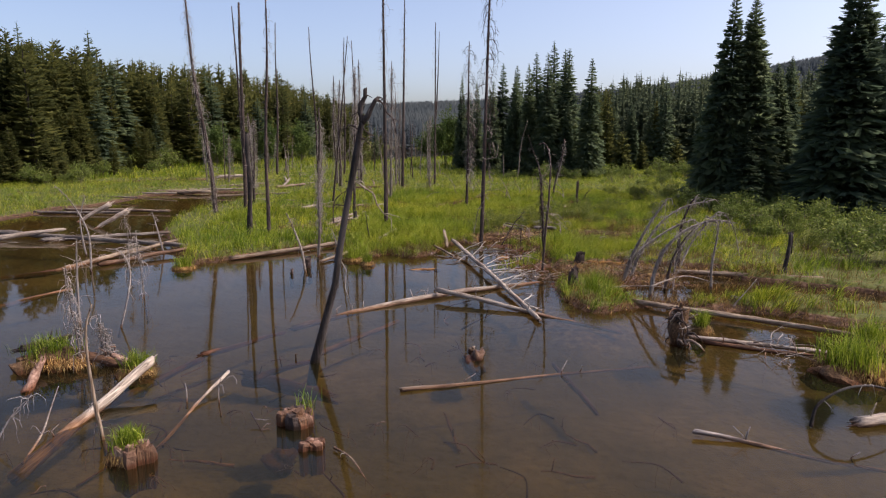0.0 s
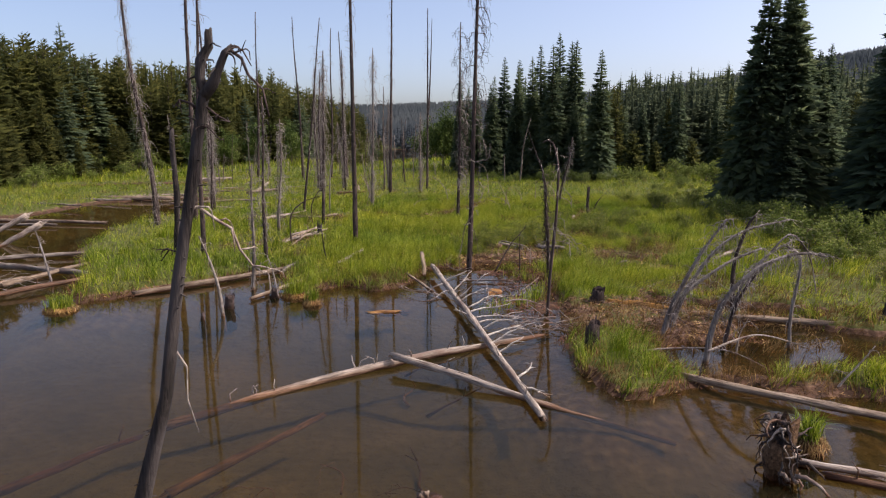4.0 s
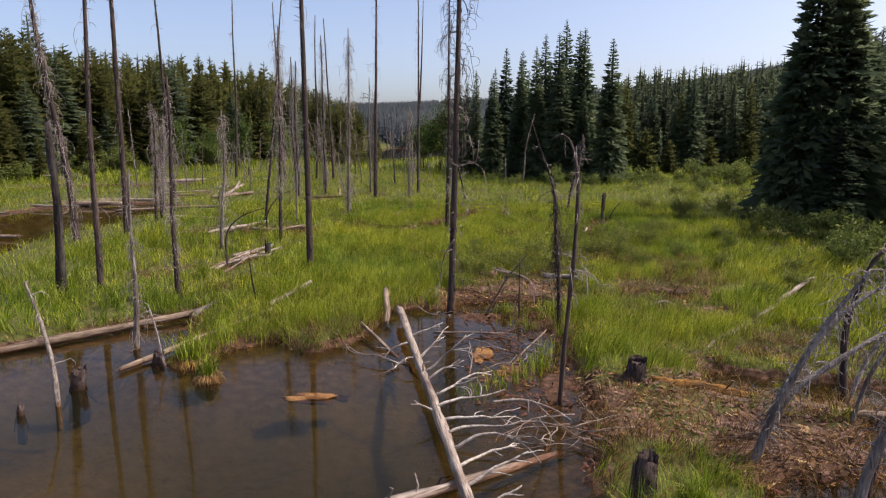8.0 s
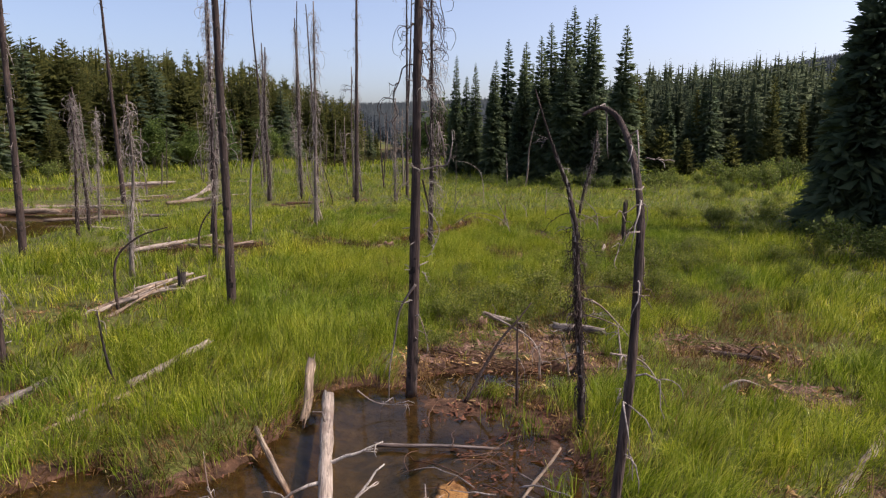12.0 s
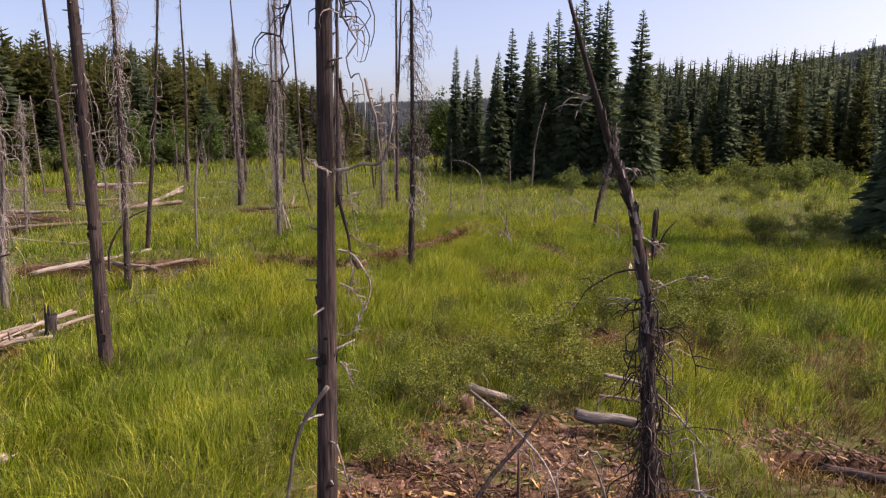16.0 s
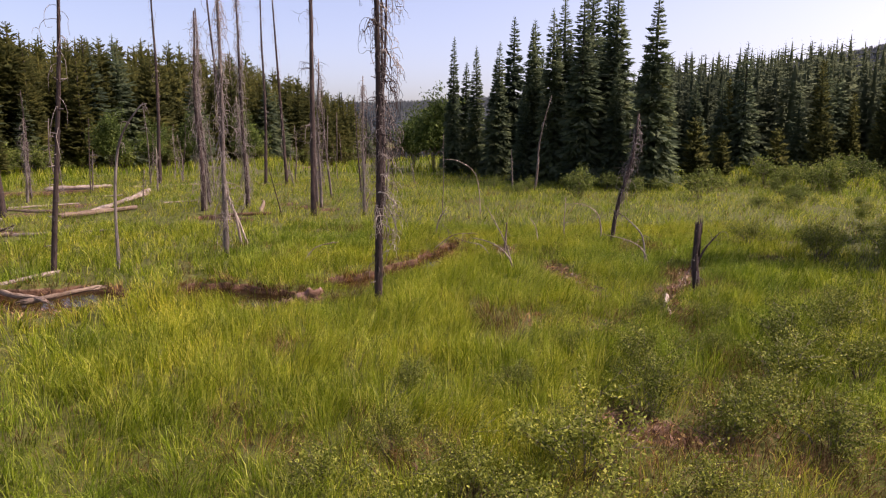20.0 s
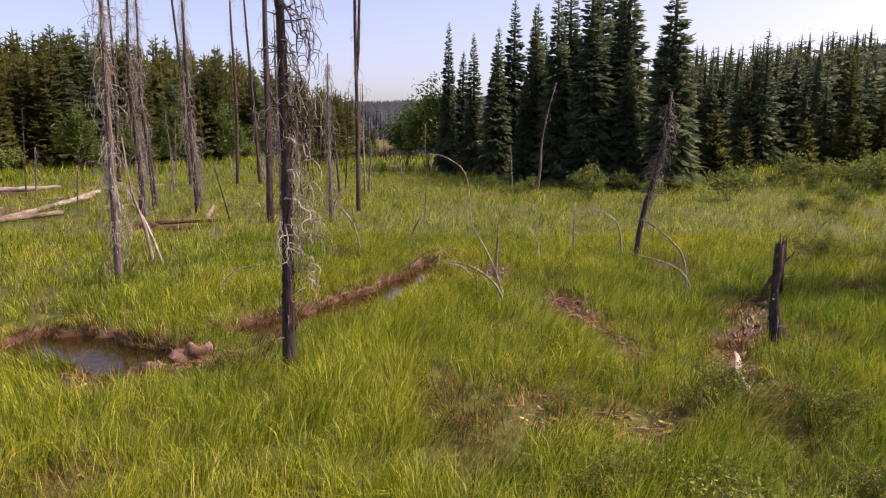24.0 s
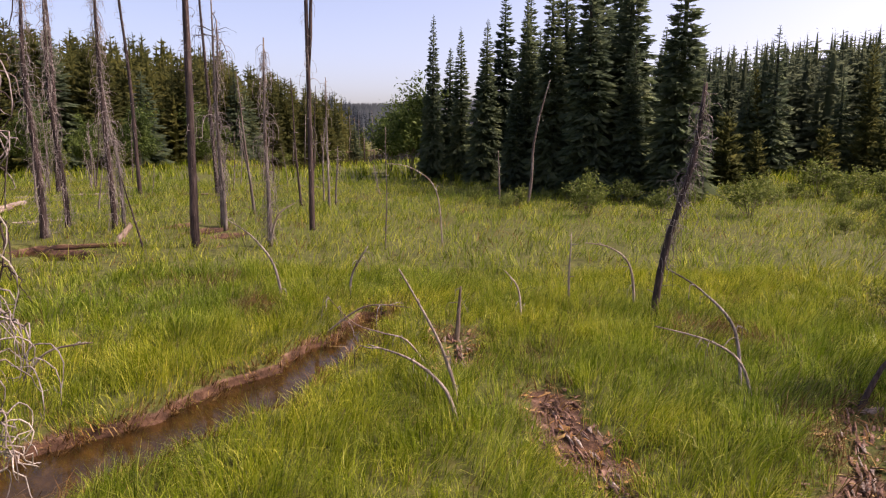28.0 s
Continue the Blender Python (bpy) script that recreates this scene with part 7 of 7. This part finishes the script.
def tussocks():
    rnd = random.Random(3)
    for k, (x, y, r, h, n, tall) in enumerate(((-6.12, 9.85, 0.44, 0.26, 420, 0.36), (-5.75, 9.8, 0.28, 0.20, 60, 0.2), (-4.62, 9.5, 0.26, 0.15, 260, 0.3), (6.35, 9.7, 0.55, 0.2, 900, 0.5), (-3.5, 6.85, 0.2, 0.2, 420, 0.27), (4.75, 11.65, 0.16, 0.2, 200, 0.4),
                                              (-2.1, 18.0, 0.16, 0.12, 160, 0.35), (-7.0, 17.4, 0.3, 0.08, 300, 0.35), (-2.6, 18.7, 0.3, 0.1, 300, 0.45), (7.4, 10.9, 0.4, 0.15, 400, 0.45))):
        root = empty("grass_tussock", (x, y, 0), "grassy brown tussock standing in the pond", "tussock", "tussocks in the pond")
        s = Shape()
        s.blob((0, 0, h * 0.1 - 0.1), (r, r * 0.85, h + 0.06), rnd, 16, 28, 0.5, 0.07)
        part("root_clump", s, THATCH_CLUMP, root, smooth=False)
        fray(root, rnd, int(350 * r + 50), r * 0.92, h * 0.85)
        fray(root, rnd, int(1400 * r + 160), r * 0.96, h * 0.75, THATCH)
        tuft(root, rnd, n, r * 0.38, tall, (0, 0, h * 0.6))
    stump(3.78, 17.88, 0.125, 0.24, DARK_BARK, "sawn-off black stump on the bank", 1, 0.01)
    stump(3.0, 14.8, 0.10, 0.40, DARK_BARK, "splintered grey stump on the bank", 2, 0.08)
    stump(-3.72, 17.65, 0.09, 0.32, DARK_BARK, "drowned dark stump with a broken top", 4, 0.08, -0.1)
    stump(-3.95, 16.8, 0.035, 0.16, DARK_BARK, "thin drowned dark stub in the shallows", 5, 0.03, -0.05)
    stump(-3.05, 18.55, 0.07, 0.22, DARK_BARK, "drowned dark stump with a broken top", 6, 0.06, -0.05)
    stump(2.25, 24.35, 0.09, 0.16, ROTTEN, "old broken stump with flaking wood", 7, 0.08)
    stump(-3.55, 26.3, 0.07, 0.4, CHARRED, "small charred stump in the grass", 8, 0.03)
    split_stump(-3.42, 6.78, 0.2, 0.24, (ROTTEN, RED_LOG, ROTTEN, TAN_LOG), "drowned split stump crowned with grass", 9, 15)
    split_stump(-1.83, 7.78, 0.22, 0.19, (RED_LOG, ROTTEN, RED_LOG, DARK_BARK), "blocky red-brown stump standing in the pond", 19, 16, lean=-0.1)
    split_stump(-1.52, 7.14, 0.15, 0.08, (RED_LOG, ROTTEN), "low red-brown stump block in the pond", 20, 9)
    tuft(empty("grass_tussock", (-1.72, 7.95, 0.1), "few thin grass blades beside the stump", "tussock"), rnd, 30, 0.08, 0.32)
    for k, (p, q, r) in enumerate((((-5.84, 8.72, -0.03), (-6.1, 9.6, 0.2), 0.07), ((-5.7, 9.9, 0.16), (-5.0, 9.75, 0.05), 0.09), ((-5.3, 10.0, 0.1), (-4.75, 9.6, 0.1), 0.08), ((-6.7, 10.0, 0.2), (-6.1, 10.3, 0.32), 0.06))):
        log(p, q, r, r * 0.7, (ROTTEN, RED_LOG, ROTTEN, DARK_BARK)[k], "rotten root slab beside the tussock", 80 + k, 1)
    stick([(-4.66, 6.78, -0.04), (-4.75, 7.3, 0.06), (-5.0, 7.9, 0.10), (-5.05, 8.2, 0.3)], 0.016, PALE_WOOD, "bent bleached twig out of the pond", seed=61, twigs=2)
    stick([(-3.48, 8.43, -0.1), (-3.46, 8.43, 0.1), (-3.47, 8.42, 0.27)], 0.014, PALE_WOOD, "short bleached stick standing in the pond", seed=62)
    stick([(-1.24, 7.06, 0.03), (-1.0, 6.75, 0.06), (-0.78, 6.39, -0.02)], 0.017, TAN_LOG, "tan branch lying in the pond", seed=63, twigs=3)
    stick([(-2.42, 7.83, 0.12), (-2.25, 7.6, 0.02), (-2.1, 7.36, -0.03)], 0.012, DARK_BARK, "dark twig lying in the pond", seed=64, twigs=4)
    # sprouts in the shallow inlet
    for k, (x, y, n) in enumerate(((2.55, 18.5, 90), (2.65, 18.75, 60), (1.89, 17.9, 50), (2.26, 18.15, 60), (1.55, 17.5, 40), (2.66, 20.6, 60), (2.45, 20.95, 40), (2.8, 19.3, 60))):
        tuft(empty("sedge_sprout", (x, y, -0.02), "thin green sedge sprouting from the shallow inlet", "grass", "sedge sprouts in the inlet"), rnd, n, 0.11, 0.3)
    for k, (x, y, z, a, m) in enumerate(((0.55, 10.35, -0.10, (0.17, 0.33, 0.19), RED_LOG), (0.5, 10.55, 0.05, (0.05, 0.05, 0.05), TAN_LOG), (-1.9, 7.3, -0.25, (0.2, 0.15, 0.12), RED_LOG),
                                         (-0.5, 17.45, -0.02, (0.34, 0.13, 0.04), MAT), (-0.15, 17.6, -0.06, (0.12, 0.08, 0.04), RED_LOG), (1.8, 19.18, -0.005, (0.17, 0.3, 0.025), MAT), (2.15, 18.5, -0.01, (0.2, 0.22, 0.02), MAT), (-0.47, 31.62, 0.06, (0.16, 0.2, 0.12), ROTTEN), (-0.12, 32.07, 0.08, (0.24, 0.18, 0.16), ROTTEN), (0.0, 31.85, 0.06, (0.12, 0.1, 0.08), THATCH_CLUMP))):
        s = Shape()
        s.blob((0, 0, 0), a, rnd, 13, 20, 0.65, 0.07)
        ob = new("root_lump", s.mesh("root_lump", m))
        ob.location = (x, y, z)
        tagged(ob, "lump of reddish rotten wood and peat at the water" if k < 5 else "matted brown lump of dead sedge", "lump")
    # upturned roots beside the logs
    root = empty("root_mass", (4.2, 11.05, 0), "upturned dark root mass of a fallen tree", "roots")
    for k in range(86):
        b = Shape()
        u = rnd.random() ** 0.8
        at = (-0.16 * u + rnd.gauss(0, 0.07 * (1.2 - u)), rnd.gauss(0, 0.09), 0.66 * u)
        if rnd.random() < 0.7:
            c = hang(rnd, at, rnd.uniform(0, 6.3), rnd.uniform(0.08, 0.30) * (1.2 - 0.6 * u), rnd.uniform(0.15, 0.45), 8)
        else:
            c = curl(rnd, at, rnd.uniform(0, 6.3), rnd.uniform(0.15, 0.38), rnd.uniform(-0.05, 0.3), rnd.uniform(-0.4, 0.4), 7)
        b.tube(c, taper(rnd.uniform(0.010, 0.028), 0.004, len(c)), 5)
        part("root", b, rnd.choice((DARK_BARK, CHARRED, RED_LOG, DARK_BARK, PALE_WOOD)), root)
    s = Shape()
    s.blob((-0.06, 0, 0.22), (0.15, 0.14, 0.36), rnd, 9, 12, 0.8, 0.25)
    part("root_ball", s, THATCH_CLUMP, root)
    # brushwood by the bank logs and in the inlet
    for k, (x, y, n, w, m) in enumerate(((5.6, 10.6, 26, 0.5, PALE_WOOD), (2.5, 16.3, 34, 0.6, PALE_WOOD), (2.2, 18.9, 10, 0.6, TWIG), (1.9, 19.6, 14, 0.7, RED_LOG), (2.5, 22.5, 46, 0.8, THATCH_CLUMP), (5.2, 16.4, 26, 0.8, RED_LOG), (-9.5, 19.2, 34, 1.0, TWIG), (-12.5, 22.0, 26, 1.2, TWIG), (-6.6, 32.2, 20, 0.8, PALE_WOOD), (5.8, 23.1, 22, 0.4, RED_LOG))):
        root = empty("brushwood", (x, y, 0.03), "heap of dead twigs lying at the water's edge", "brushwood")
        b = Shape()
        for _ in range(n):
            p = (rnd.gauss(0, w * 0.5), rnd.gauss(0, w * 0.5), rnd.uniform(-0.02, 0.1))
            b.tube(curl(rnd, p, rnd.uniform(0, 6.3), rnd.uniform(0.3, 0.9), 0.1, rnd.uniform(-0.3, 0.3), 7), taper(rnd.uniform(0.006, 0.013), 0.003, 7), 4)
        part("twig", b, m, root, kind="stuff")


THATCH_CLUMP = wood("matted_peat", (0.045, 0.024, 0.013), (0.13, 0.075, 0.04), (0.28, 0.18, 0.11), 0.95, (9, 9, 9))
tussocks()
